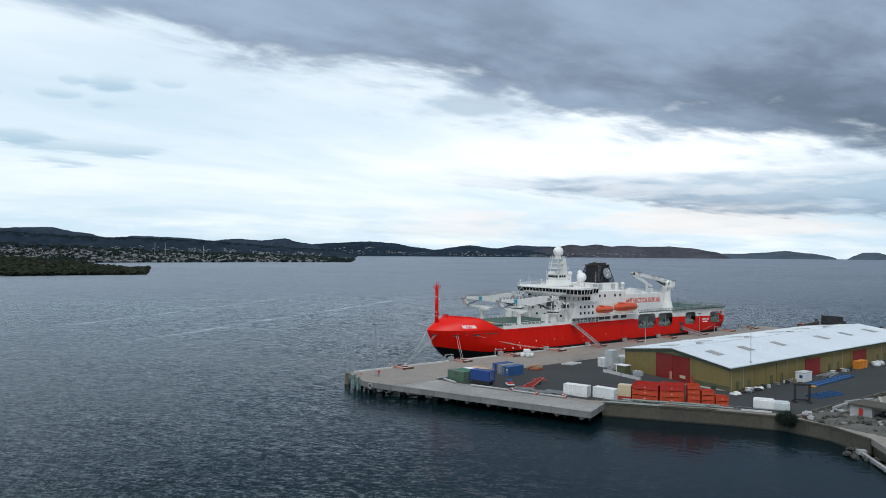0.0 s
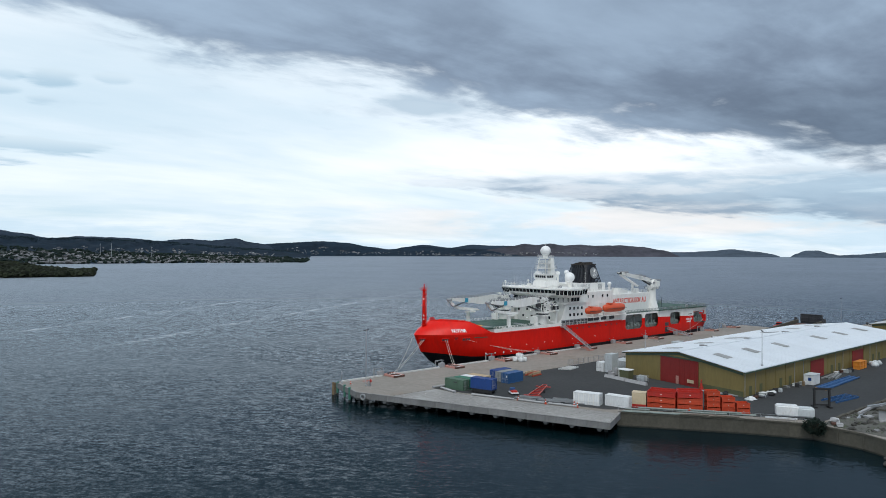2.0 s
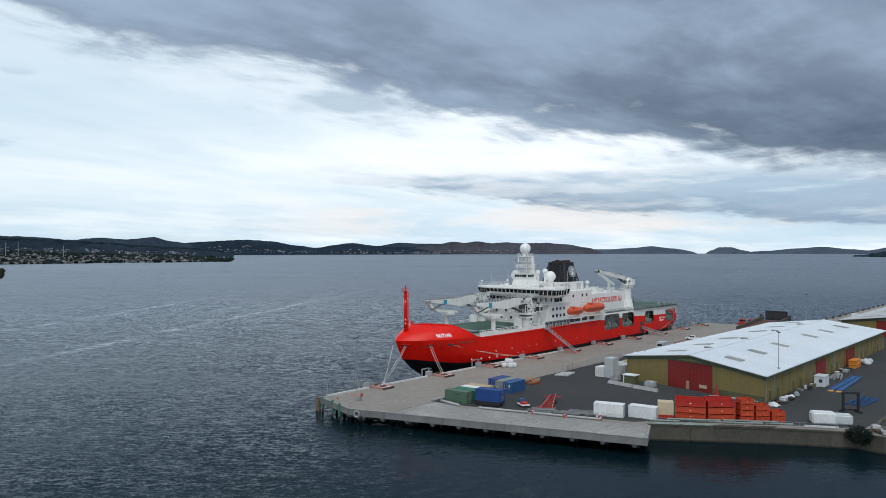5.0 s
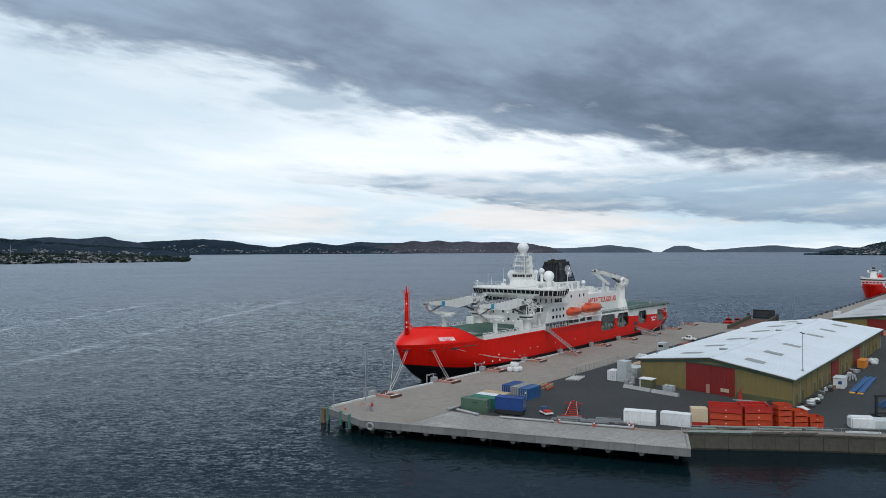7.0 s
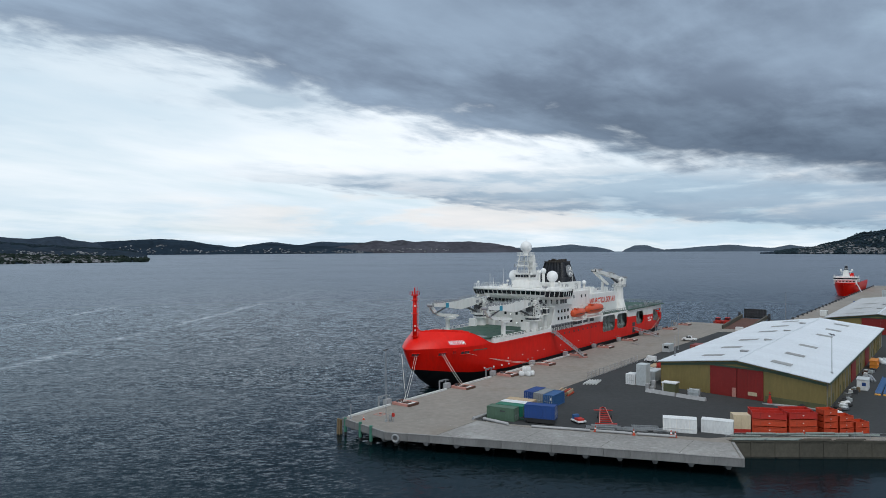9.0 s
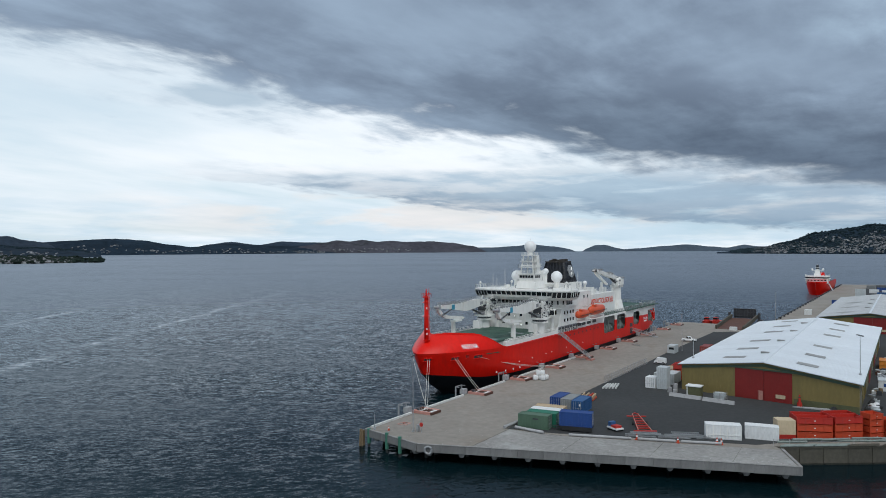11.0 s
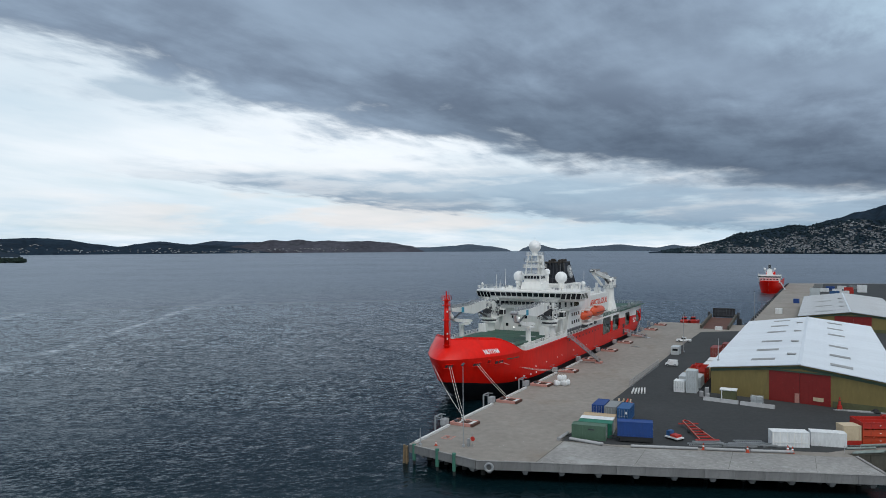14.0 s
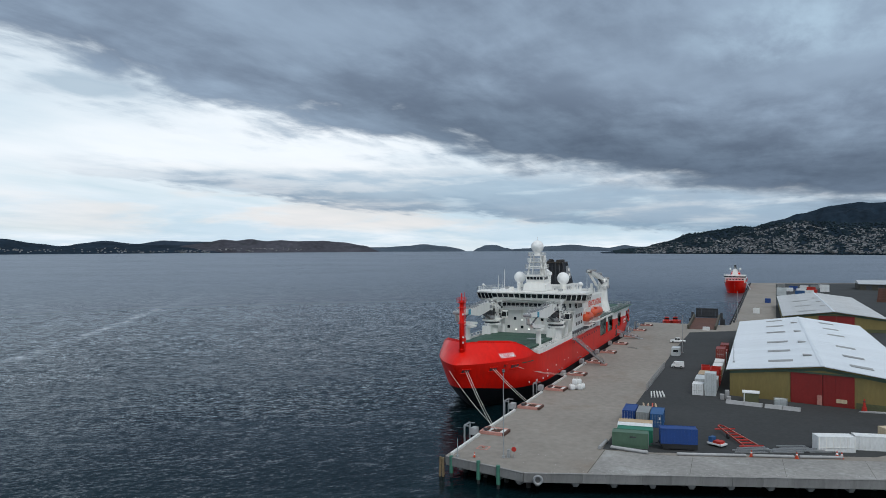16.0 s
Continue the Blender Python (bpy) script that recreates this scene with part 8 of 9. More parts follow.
def bulk_bag(x, y, z, s=1.0):
    b = thing("bulk_bag", "white woven bulk bag on the wharf", "bag", (x, y, z), 15 * (x % 3), "bulk bags")
    bm = bmesh.new()
    bmesh.ops.create_icosphere(bm, subdivisions=3, radius=1.0)
    for v in bm.verts:
        c = v.co
        m_ = max(abs(c.x), abs(c.y), abs(c.z))
        q = c.lerp(c / m_, 0.62)
        v.co = Vector((q.x * 0.62 * s, q.y * 0.62 * s, (q.z + 1) * 0.60 * s)) * (1 + 0.04 * noise.noise(c * 2.3 + Vector((x, y, 0))))
    part("sack", bm, C["white"], b, smooth=True)
    bm = bmesh.new()
    for sx, sy in ((-1, -1), (1, -1), (1, 1), (-1, 1)):
        bar(bm, (sx * 0.45 * s, sy * 0.45 * s, 1.05 * s), (sx * 0.2 * s, sy * 0.2 * s, 1.45 * s), 0.07)
    part("lifting_loops", bm, M["rope"], b)


for x, y, z in ((20.2, -20.4, 0), (21.4, -21.2, 0), (22.4, -22.4, 0), (21.0, -22.2, 0), (22.8, -20.8, 0), (21.2, -20.9, 1.18), (21.4, -21.8, 1.18)):
    bulk_bag(x, y, Z_DECK + z, 1.12)

# ---- things before the shed ----
hut = thing("plant_hut", "small olive plant hut with a white roof before the shed", "hut", (20.6, -61.8, Z_YARD))
bm = bmesh.new()
box(bm, 0, 2.4, 0, 3.2, 0, 2.3)
part("walls", bm, M["olive_dark"], hut)
bm = bmesh.new()
box(bm, -0.15, 2.55, -0.15, 3.35, 2.3, 2.5)
part("roof", bm, C["white"], hut)
bm = bmesh.new()
box(bm, -0.1, 0.0, 2.85, 3.05, 0, 2.4)
part("post", bm, C["white"], hut)
pb = thing("pale_tank", "pale blue-grey plastic tank in a frame", "tank", (19.9, -67.4, Z_YARD))
bm = bmesh.new()
box(bm, 0.1, 1.5, 0.1, 2.5, 0.2, 1.6)
bmesh.ops.bevel(bm, geom=list(bm.edges), offset=0.12, segments=2, affect="EDGES")
part("tank", bm, C["pale"], pb)
bm = bmesh.new()
for x in (0, 1.6):
    for y in (0, 1.3, 2.6):
        bar(bm, (x, y, 0), (x, y, 1.7), 0.08)
    for z in (0.15, 0.9, 1.65):
        bar(bm, (x, 0, z), (x, 2.6, z), 0.06)
part_each("cage", bm, M["galv"], pb)
for p, q in (((19.4, -55.2), (18.2, -62.6)), ((18.0, -63.0), (17.0, -69.9))):
    v = Vector((q[0] - p[0], q[1] - p[1], 0))
    for i in range(2):
        bm = bmesh.new()
        ln = v.length / 2 - 0.06
        vs = []
        for xx in (0, ln):
            for yy, zz in ((-0.5, 0), (0.5, 0), (0.22, 0.75), (-0.22, 0.75)):
                vs.append(bm.verts.new((xx, yy, zz)))
        for f in ((0, 1, 2, 3), (7, 6, 5, 4), (0, 4, 5, 1), (1, 5, 6, 2), (2, 6, 7, 3), (3, 7, 4, 0)):
            bm.faces.new([vs[k] for k in f])
        c = Vector(p) + Vector((v.x, v.y)) * (i / 2)
        solo("jersey_barrier", recalc(bm), M["concrete_pale"], "pale grey concrete barrier before the shed", "barrier", (c.x, c.y, Z_YARD), math.degrees(math.atan2(v.y, v.x)), "concrete barriers")
for x, y, h in ((24.4, -55.2, 1.9), (23.0, -54.2, 1.2), (22.4, -55.6, 0.9)):
    bm = bmesh.new()
    box(bm, -0.5, 0.5, -0.45, 0.45, 0, h)
    bmesh.ops.bevel(bm, geom=list(bm.edges), offset=0.06, segments=1, affect="EDGES")
    solo("concrete_block", bm, M["concrete_pale"], "pale concrete block at the shed corner", "block", (x, y, Z_YARD), 8, "concrete blocks")
bm = bmesh.new()
prism(bm, [(-0.4, 0), (0.6, -3), (1.3, -8), (1.4, -11.4), (0.4, -11), (-0.2, -5)], 0, 0.22)
solo("low_kerb", recalc(bm), M["concrete_pale"], "low pale kerb at the shed foot", "kerb", (21.4, -80.8, Z_YARD))


def heap(name, label, cat, x, y, n, spread, size, mats, seed, z=Z_YARD, flat=1.0):
    """Loose bundles: each a rounded lump of its own."""
    rng = random.Random(seed)
    for i in range(n):
        bm = bmesh.new()
        bmesh.ops.create_icosphere(bm, subdivisions=2, radius=1.0)
        sx, sy, sz = (size * rng.uniform(0.5, 1.2) for _ in range(3))
        for v in bm.verts:
            v.co = Vector((v.co.x * sx, v.co.y * sy, max(-0.6, v.co.z) * sz * 0.7)) * (1 + 0.25 * noise.noise(v.co * 2 + Vector((i, seed, 0))))
            v.co.z += 0.42 * sz
        for v in bm.verts:
            v.co.z *= flat
        solo(name, bm, rng.choice(mats), label, cat, (x + rng.uniform(-spread, spread), y + rng.uniform(-1, 1) * min(1.0, spread * 0.4), z), rng.uniform(0, 180), label, smooth=True)


heap("wrapped_bundle", "white and grey wrapped bundle against the shed wall", "bundle", 20.6, -95.4, 7, 1.6, 1.0, (C["white"], C["pale"], C["white"]), 4, flat=0.5)
heap("dark_bundle", "black rubbish bundle against the shed wall", "bundle", 27.0, -95.4, 9, 2.4, 0.9, (M["rubber"], M["dark_steel"], M["rubber"]), 6, flat=0.7)
heap("white_sack", "white sacks piled by the shed wall", "sack", 31.0, -95.6, 5, 1.0, 0.7, (C["white"],), 9)
heap("dark_bundle", "black rubbish bundle against the shed wall", "bundle", 33.2, -95.2, 4, 1.0, 0.9, (M["rubber"],), 16)
heap("tyre_heap", "black tyres heaped at the shed corner", "tyres", 22.3, -88.5, 6, 0.8, 0.7, (M["rubber"],), 8)
heap("silver_bag", "silver wrapped bag on orange pallets", "bag", 100.0, -96.5, 7, 4.0, 1.1, (C["pale"], C["white"]), 12)
for i in range(6):
    bm = bmesh.new()
    box(bm, -0.9, 0.9, -0.9, 0.9, 0, 1.0)
    box(bm, -1.0, 1.0, -1.0, 1.0, 1.0, 1.12)
    solo("yellow_cage", bm, C["amber"], "yellow-orange steel cage beside the shed", "cage", (87.0 + (i % 3) * 2.1, -95.6 - 0.0, Z_YARD + 1.13 * (i // 3)), 3, "yellow cages")
rng = random.Random(19)
for i in range(26):
    x = rng.choice((rng.uniform(22.5, 30), rng.uniform(30, 46), rng.uniform(44, 50), rng.uniform(72, 84)))
    a, b, h = rng.uniform(0.25, 0.9), rng.uniform(0.25, 0.7), rng.uniform(0.2, 1.0)
    bm = bmesh.new()
    box(bm, -a, a, -b, b, 0, 0.12)
    for sx in (-0.8, 0.0, 0.8):
        box(bm, a * sx - 0.05, a * sx + 0.05, -b, b, 0.12, h)
    box(bm, -a, a, -b, b, h, h + 0.1)
    solo("pallet_load", bm, rng.choice((M["timber"], M["dark_steel"], C["white"], M["galv"], C["pale"], M["rust"])), "worn pallet load against the shed wall", "pallet", (x, rng.uniform(-96.2, -94.4), Z_YARD), rng.uniform(-25, 25), "pallet loads")
kb = thing("site_office", "white site office cabin with a blue window sign", "cabin", (49.6, -98.0, Z_YARD), 2)
bm = bmesh.new()
box(bm, 0, 4.6, 0, 2.4, 0.1, 2.6)
bmesh.ops.bevel(bm, geom=list(bm.edges), offset=0.06, segments=1, affect="EDGES")
part("cabin", bm, C["white"], kb)
bm = bmesh.new()
box(bm, -0.03, 0.0, 0.5, 1.3, 1.2, 2.0)
part("sign", bm, C["blue"], kb, "blue square sign")
bm = bmesh.new()
box(bm, -0.1, 4.7, -0.1, 2.5, 2.6, 2.72)
part("roof", bm, C["pale"], kb)
for j, y in enumerate((-100.2, -101.9)):
    bl = thing("loading_ramp", "long blue steel loading ramp lying flat", "ramp", (47.0, y, Z_YARD), 1 + j, "loading ramps")
    for yy in (-0.55, 0.55):
        bm = bmesh.new()
        bar(bm, (0, yy, 0.22), (24, yy, 0.3), 0.22, 0.36)
        part("side_beam", bm, C["blue_mid"], bl)
    bm = bmesh.new()
    box(bm, 0.2, 23.8, -0.45, 0.45, 0.18, 0.26)
    part("deck_plate", bm, C["blue_mid"], bl)
    bm = bmesh.new()
    box(bm, -1.2, 0, -0.6, 0.6, 0, 0.2)
    part("toe_plate", bm, M["yellow"], bl, "orange-yellow toe plate")
for i in range(5):
    bm = bmesh.new()
    box(bm, -4.5, 4.5, -0.2, 0.2, 0, 0.4)
    solo("steel_section", bm, M["galv"], "long galvanised steel section beside the shed", "beam", (66 + i * 0.6, -95.2 - i * 0.5, Z_YARD + 0.2 * (i % 2)), 4 + i * 2, "steel sections")

# ---- sea wall corner: pack, gantry, blue lattice, bush, blocks ----
wp = thing("wrapped_pack", "long white plastic-wrapped cargo pack on the yard edge", "cargo", (8.6, -106.6, Z_YARD), -60)
bm = bmesh.new()
box(bm, 0, 4.4, 0, 2.6, 0, 2.25)
bmesh.ops.bevel(bm, geom=list(bm.edges), offset=0.25, segments=3, affect="EDGES")
part("pack", bm, C["white"], wp)
bm = bmesh.new()
box(bm, 3.6, 7.4, 0.1, 2.6, 0, 1.95)
bmesh.ops.bevel(bm, geom=list(bm.edges), offset=0.25, segments=3, affect="EDGES")
part("pack", bm, C["pale"], wp)
bm = bmesh.new()
box(bm, -3.0, 3.0, -0.2, 0.2, 0, 0.25)
solo("white_plank", bm, C["white"], "white plank lying on the seawall", "plank", (5.6, -109.0, Z_DECK + 0.34), -60)
gt = thing("gantry_frame", "dark steel goalpost frame with wide feet", "frame", (24.6, -109.6, Z_YARD), -46)
for x in (-1.6, 1.6):
    bm = bmesh.new()
    bar(bm, (x, 0, 0), (x, 0, 3.9), 0.4)
    box(bm, x - 0.3, x + 0.3, -1.1, 1.1, 0, 0.35)
    part("post", bm, M["rubber"], gt)
bm = bmesh.new()
bar(bm, (-1.9, 0, 4.1), (1.9, 0, 4.1), 0.45)
part("beam", bm, M["rubber"], gt)
bm = bmesh.new()
bar(bm, (-1.6, 0, 0.6), (1.6, 0, 0.6), 0.3)
part("lower_beam", bm, M["rubber"], gt)
bt = thing("blue_lattice", "blue steel lattice frame lying on the yard", "frame", (37.0, -109.0, Z_YARD), -6)
for y in (-1.6, 0, 1.6):
    bm = bmesh.new()
    bar(bm, (-5.4, y, 0.2), (5.4, y, 0.2), 0.2, 0.4)
    part("long_beam", bm, C["blue_mid"], bt)
for i in range(9):
    bm = bmesh.new()
    bar(bm, (-5.2 + i * 1.26, -1.6, 0.47), (-4.8 + i * 1.26, 1.6, 0.47), 0.14)
    part("cross_beam", bm, C["blue_mid"], bt)

# stacked galvanised pipes and rails along the sea wall
for i in range(9):
    a, b = Vector((-12.0, -82.6)), Vector((1.6, -102.4))
    f0 = 0.02 + 0.11 * i
    c = a.lerp(b, f0)
    bm = bmesh.new()
    rod(bm, (0, 0, 0.2), (5.2, 0, 0.2), 0.2, n=8)
    solo("steel_pipe", bm, M["machine_green"], "grey-green pipe lying along the sea wall", "pipe", (c.x + 1.1 + (i % 3) * 0.4, c.y + 0.7, Z_YARD + 0.3 * (i % 2)), -55 + (i % 4) * 2 - 3, "steel pipes")
# a bundle of pipes and planks on the crest of the wall
for i in range(12):
    a, b = Vector(SEAWALL[0]), Vector(SEAWALL[1])
    run, lane = i // 3, i % 3
    c = a.lerp(b, 0.03 + 0.235 * run + 0.02 * lane)
    bm = bmesh.new()
    if run < 2:
        rod(bm, (0, 0, 0.14), (5.6, 0, 0.14), 0.14, n=8)
    else:
        box(bm, 0, 4.8, -0.13, 0.13, 0, 0.16)
    solo("steel_pipe" if run < 2 else "timber_plank", bm, M["machine_green"] if run < 2 else M["concrete_wet"], "weathered grey-green pipe on the sea wall crest" if run < 2 else "weathered grey plank on the sea wall crest", "pipe" if run < 2 else "plank",
         (c.x + 0.10 + 0.30 * (lane - 1), c.y + 0.2 * (lane - 1), Z_DECK + (0.0 if lane != 1 else 0.01)), -55.4 + (lane - 1) * 0.6, "pipes and planks on the sea wall")
fn = thing("mesh_fence", "galvanised mesh fence along the sea wall", "fence")
for (ax, ay), (bx, by) in zip(SEAWALL[:2], SEAWALL[1:3]):
    n = max(1, round(math.hypot(bx - ax, by - ay) / 3))
    for i in range(n):
        bm = bmesh.new()
        p = Vector((ax + (bx - ax) * i / n + 0.55, ay + (by - ay) * i / n + 0.3, Z_DECK))
        q = Vector((ax + (bx - ax) * (i + 1) / n + 0.55, ay + (by - ay) * (i + 1) / n + 0.3, Z_DECK))
        bar(bm, p, p + Vector((0, 0, 1.15)), 0.07)
        for z in (0.6, 1.1):
            bar(bm, p + Vector((0, 0, z)), q + Vector((0, 0, z)), 0.04)
        part("fence_bay", bm, M["galv"], fn)
# temporary fence on the apron edge
tf = thing("mesh_fence", "grey temporary mesh fence at the apron edge", "fence")
for i in range(14):
    x = 25.5 + i * 2.5
    bm = bmesh.new()
    for xx in (x, x + 2.4):
        bar(bm, (xx, -37.2, Z_DECK), (xx, -37.2, Z_DECK + 1.9), 0.05)
    for z in (0.1, 0.7, 1.3, 1.9):
        bar(bm, (x, -37.2, Z_DECK + z), (x + 2.4, -37.2, Z_DECK + z), 0.035)
    for k in range(7):
        bar(bm, (x + 0.3 * (k + 1), -37.2, Z_DECK + 0.1), (x + 0.3 * (k + 1), -37.2, Z_DECK + 1.9), 0.018)
    part("fence_panel", bm, M["galv"], tf)

# bush that overhangs the sea wall
bu = thing("bush", "dark green bush overhanging the sea wall", "bush", (7.2, -115.2, Z_DECK - 1.2))
rng = random.Random(41)
bm = bmesh.new()
for i in range(9):
    rod(bm, (0.4, 0, -0.2), (rng.uniform(-2, 1.2), rng.uniform(-2, 2), rng.uniform(0.2, 2.6)), 0.07, 0.02, 5)
part("branches", bm, M["timber"], bu)
verts, faces = [], []
for i in range(1500):
    d = Vector((rng.gauss(0, 1), rng.gauss(0, 1), rng.gauss(0, 1))).normalized()
    r = rng.uniform(0.55, 1.0) * (1 + 0.35 * noise.noise(d * 2.5))
    c = Vector((-0.5 + d.x * 1.9 * r, d.y * 2.4 * r, 0.9 + d.z * 1.7 * r))
    u = Vector((rng.gauss(0, 1), rng.gauss(0, 1), rng.gauss(0, 1))).normalized() * 0.20
    w = u.orthogonal().normalized() * 0.11
    b = len(verts)
    verts += [c - u, c + w, c + u, c - w]
    faces.append((b, b + 1, b + 2, b + 3))
me = bpy.data.meshes.new("leaves")
me.from_pydata(verts, [], faces)
me.materials.append(M["leaf"])
part("leaves", me, None, bu, kind="stuff")


def boulder_mesh(seed, sub=2):
    bm = bmesh.new()
    bmesh.ops.create_icosphere(bm, subdivisions=sub, radius=1)
    for v in bm.verts:
        v.co *= 1 + 0.45 * noise.noise(v.co * 1.3 + Vector((seed * 3.1, 0, 0)))
        v.co.z *= 0.65
    return bm


ROCKS = []
for k in range(5):
    me = mesh_from(boulder_mesh(k), "rock")
    me.materials.append(M["rock"])
    ROCKS.append(me)
bank = thing("rock_bank", "grey rock and rubble bank above the sea wall", "rocks", kind="structure")
bm = bmesh.new()
nx, ny = 26, 26
grid = []
for i in range(nx + 1):
    for j in range(ny + 1):
        u, v = i / nx, j / ny
        x = 8.3 + u * 26 - v * 3.0
        y = -115.5 - v * 26 - u * 2
        z = 0.3 * noise.noise((x * 0.9, y * 0.9, 7)) + Z_DECK + 0.02 + (1.15 * math.sin(math.pi * u) ** 0.8 * (0.35 + 0.65 * math.sin(math.pi * min(1, v * 1.15)))) * (1 + 0.6 * noise.noise((x * 0.3, y * 0.3, 0)))
        grid.append(bm.verts.new((x, y, z + 0.22 * noise.noise((x, y, 2)))))
for i in range(nx):
    for j in range(ny):
        a = i * (ny + 1) + j
        bm.faces.new((grid[a], grid[a + 1], grid[a + ny + 2], grid[a + ny + 1]))
part("bank_surface", recalc(bm), M["rubble"], bank, smooth=True)


def bank_z(x, y):
    """Height of the bank at a place, from its rows of points."""
    u = min(1, max(0, (x - 8.3 + 3.0 * min(1, max(0, (-115.5 - y) / 26))) / 26))
    v = min(1, max(0, (-115.5 - 2 * u - y) / 26))
    return Z_DECK + 1.15 * math.sin(math.pi * u) ** 0.8 * (0.35 + 0.65 * math.sin(math.pi * min(1, v * 1.15)))


rng = random.Random(77)
for i in range(26):
    x, y = rng.uniform(9, 31), rng.uniform(-139, -117)
    L_, w_, t_ = rng.uniform(0.8, 3.6), rng.uniform(0.5, 1.6), rng.uniform(0.15, 0.45)
    bm = bmesh.new()
    box(bm, -L_ / 2, L_ / 2, -w_ / 2, w_ / 2, -0.2, t_)
    for v in bm.verts:
        v.co += Vector((rng.uniform(-0.15, 0.15), rng.uniform(-0.15, 0.15), rng.uniform(-0.05, 0.05)))
    ob = part("broken_slab", bm, M["concrete_pale"] if i % 3 else M["rust"], bank)
    ob.matrix_basis = pose(x, y, bank_z(x, y) + 0.1, rng.uniform(-14, 14), rng.uniform(-14, 14), rng.uniform(0, 180))
verts, faces = [], []
for i in range(5200):
    x, y = rng.uniform(8, 33), rng.uniform(-141, -115.8)
    if noise.noise((x * 0.22, y * 0.22, 4)) < 0.02:
        continue
    z, a, h = bank_z(x, y) - 0.05, rng.uniform(0, 6.28), rng.uniform(0.12, 0.34)
    b = len(verts)
    dx, dy = math.cos(a) * 0.09, math.sin(a) * 0.09
    verts += [(x - dx, y - dy, z), (x + dx, y + dy, z), (x + rng.uniform(-0.25, 0.25), y + rng.uniform(-0.25, 0.25), z + h)]
    faces.append((b, b + 1, b + 2))
me = bpy.data.meshes.new("grass_tufts")
me.from_pydata(verts, [], faces)
me.materials.append(M["grass"])
part("grass_tufts", me, None, bank, "rough dry grass tufts", kind="stuff")
for i in range(280):
    x, y = rng.uniform(8, 32), rng.uniform(-141, -116.5)
    ob = part("rock", rng.choice(ROCKS), None, bank)
    s = 0.16 + 0.6 * rng.random() ** 3
    ob.matrix_basis = pose(x, y, bank_z(x, y) + 0.1 * s, 0, 0, rng.uniform(0, 360)) @ Matrix.Diagonal((s, s, s, 1))
shore_rocks = thing("shore_rocks", "dark wet rocks along the shore", "rocks", kind="structure")
path_pts = [(4.5, -129.5), (0.2, -131.4), (-3.2, -136.5), (-6.0, -142.0), (-14.0, -157.0), (-20.0, -175.0), (-23.0, -200.0)]
for (ax, ay), (bx, by) in zip(path_pts, path_pts[1:]):
    n = int(math.hypot(bx - ax, by - ay) * 2.0)
    for i in range(n):
        f = rng.random()
        ob = part("rock", rng.choice(ROCKS), None, shore_rocks)
        s = rng.uniform(0.25, 0.8)
        ob.matrix_basis = pose(ax + (bx - ax) * f + rng.uniform(-1.4, 1.8), ay + (by - ay) * f + rng.uniform(-1.2, 1.2), rng.uniform(-0.2, 0.6), rng.uniform(-20, 20), 0, rng.uniform(0, 360)) @ Matrix.Diagonal((s, s, s, 1))
sl = thing("slipway_beam", "pale concrete slipway beam running into the water", "slipway", (1.1, -132.1, 0.0), -137)
bm = bmesh.new()
box(bm, 0, 16, -0.3, 0.3, 0.3, 0.9)
part("beam", bm, M["concrete_pale"], sl)
bm = bmesh.new()
box(bm, -0.6, 0.6, -0.8, 0.8, 0.4, 1.2)
part("head_block", bm, M["concrete_pale"], sl)
# concrete shelter and blocks on the bank
sh = thing("concrete_bunker", "grey concrete block shelter with a red hatch", "shelter", (16.4, -127.8, Z_DECK), 0)
bm = bmesh.new()
box(bm, 0, 6.0, 0, 4.3, 0, 3.0)
part("block", bm, M["concrete_pale"], sh)
bm = bmesh.new()
box(bm, -0.3, 6.3, -7.5, 4.5, 3.0, 3.35)
part("roof_slab", bm, M["concrete_wet"], sh)
for y in (-6.8, -3.6):
    bm = bmesh.new()
    box(bm, 0.1, 0.5, y, y + 0.5, 0, 3.0)
    part("pier", bm, M["concrete_pale"], sh)
bm = bmesh.new()
box(bm, -0.07, 0.0, 1.7, 2.5, 1.2, 2.6)
part("hatch", bm, C["red"], sh, "red steel hatch")
for i, (x, y, rz, L_) in enumerate(((20, -119.2, 12, 9), (25, -118.6, 3, 11), (31, -119.4, -14, 9), (37, -121.5, 25, 10), (28, -121.5, 40, 7))):
    bm = bmesh.new()
    box(bm, -L_ / 2, L_ / 2, -0.28, 0.28, 0, 0.5)
    solo("salvaged_girder", bm, M["concrete_pale"] if i % 2 else M["galv"], "long grey salvaged girder lying on the bank", "girder", (x, y, Z_DECK + 0.5 + 0.3 * (i % 3)), rz, "salvaged girders")
for i in range(9):
    bm = bmesh.new()
    box(bm, -2.4, 2.4, -0.35, 0.35, 0, 0.8)
    bmesh.ops.bevel(bm, geom=list(bm.edges), offset=0.08, segments=1, affect="EDGES")
    solo("concrete_block", bm, M["concrete_wet"], "weathered concrete barrier block along the road edge", "block", (16 + i * 4.9, -116.6 - 0.1 * i, Z_YARD), 3, "concrete blocks")
for i in range(10):
    bm = bmesh.new()
    L_ = rng.uniform(3, 9)
    box(bm, -L_ / 2, L_ / 2, -0.3, 0.3, 0, rng.uniform(0.4, 1.2))
    solo("steel_section", bm, rng.choice((M["galv"], M["concrete_pale"], M["rust"])), "long salvaged beam on the rubble ground", "beam", (rng.uniform(34, 70), rng.uniform(-140, -121), Z_DECK + 0.05), rng.uniform(-30, 30), "salvaged beams")
lk = thing("garden_shed", "long low white-roofed store on the far bank", "store", (42, -126, Z_DECK), 5)
bm = bmesh.new()
box(bm, 0, 18, -6, 0, 0, 2.6)
part("walls", bm, M["concrete_wet"], lk)
bm = bmesh.new()
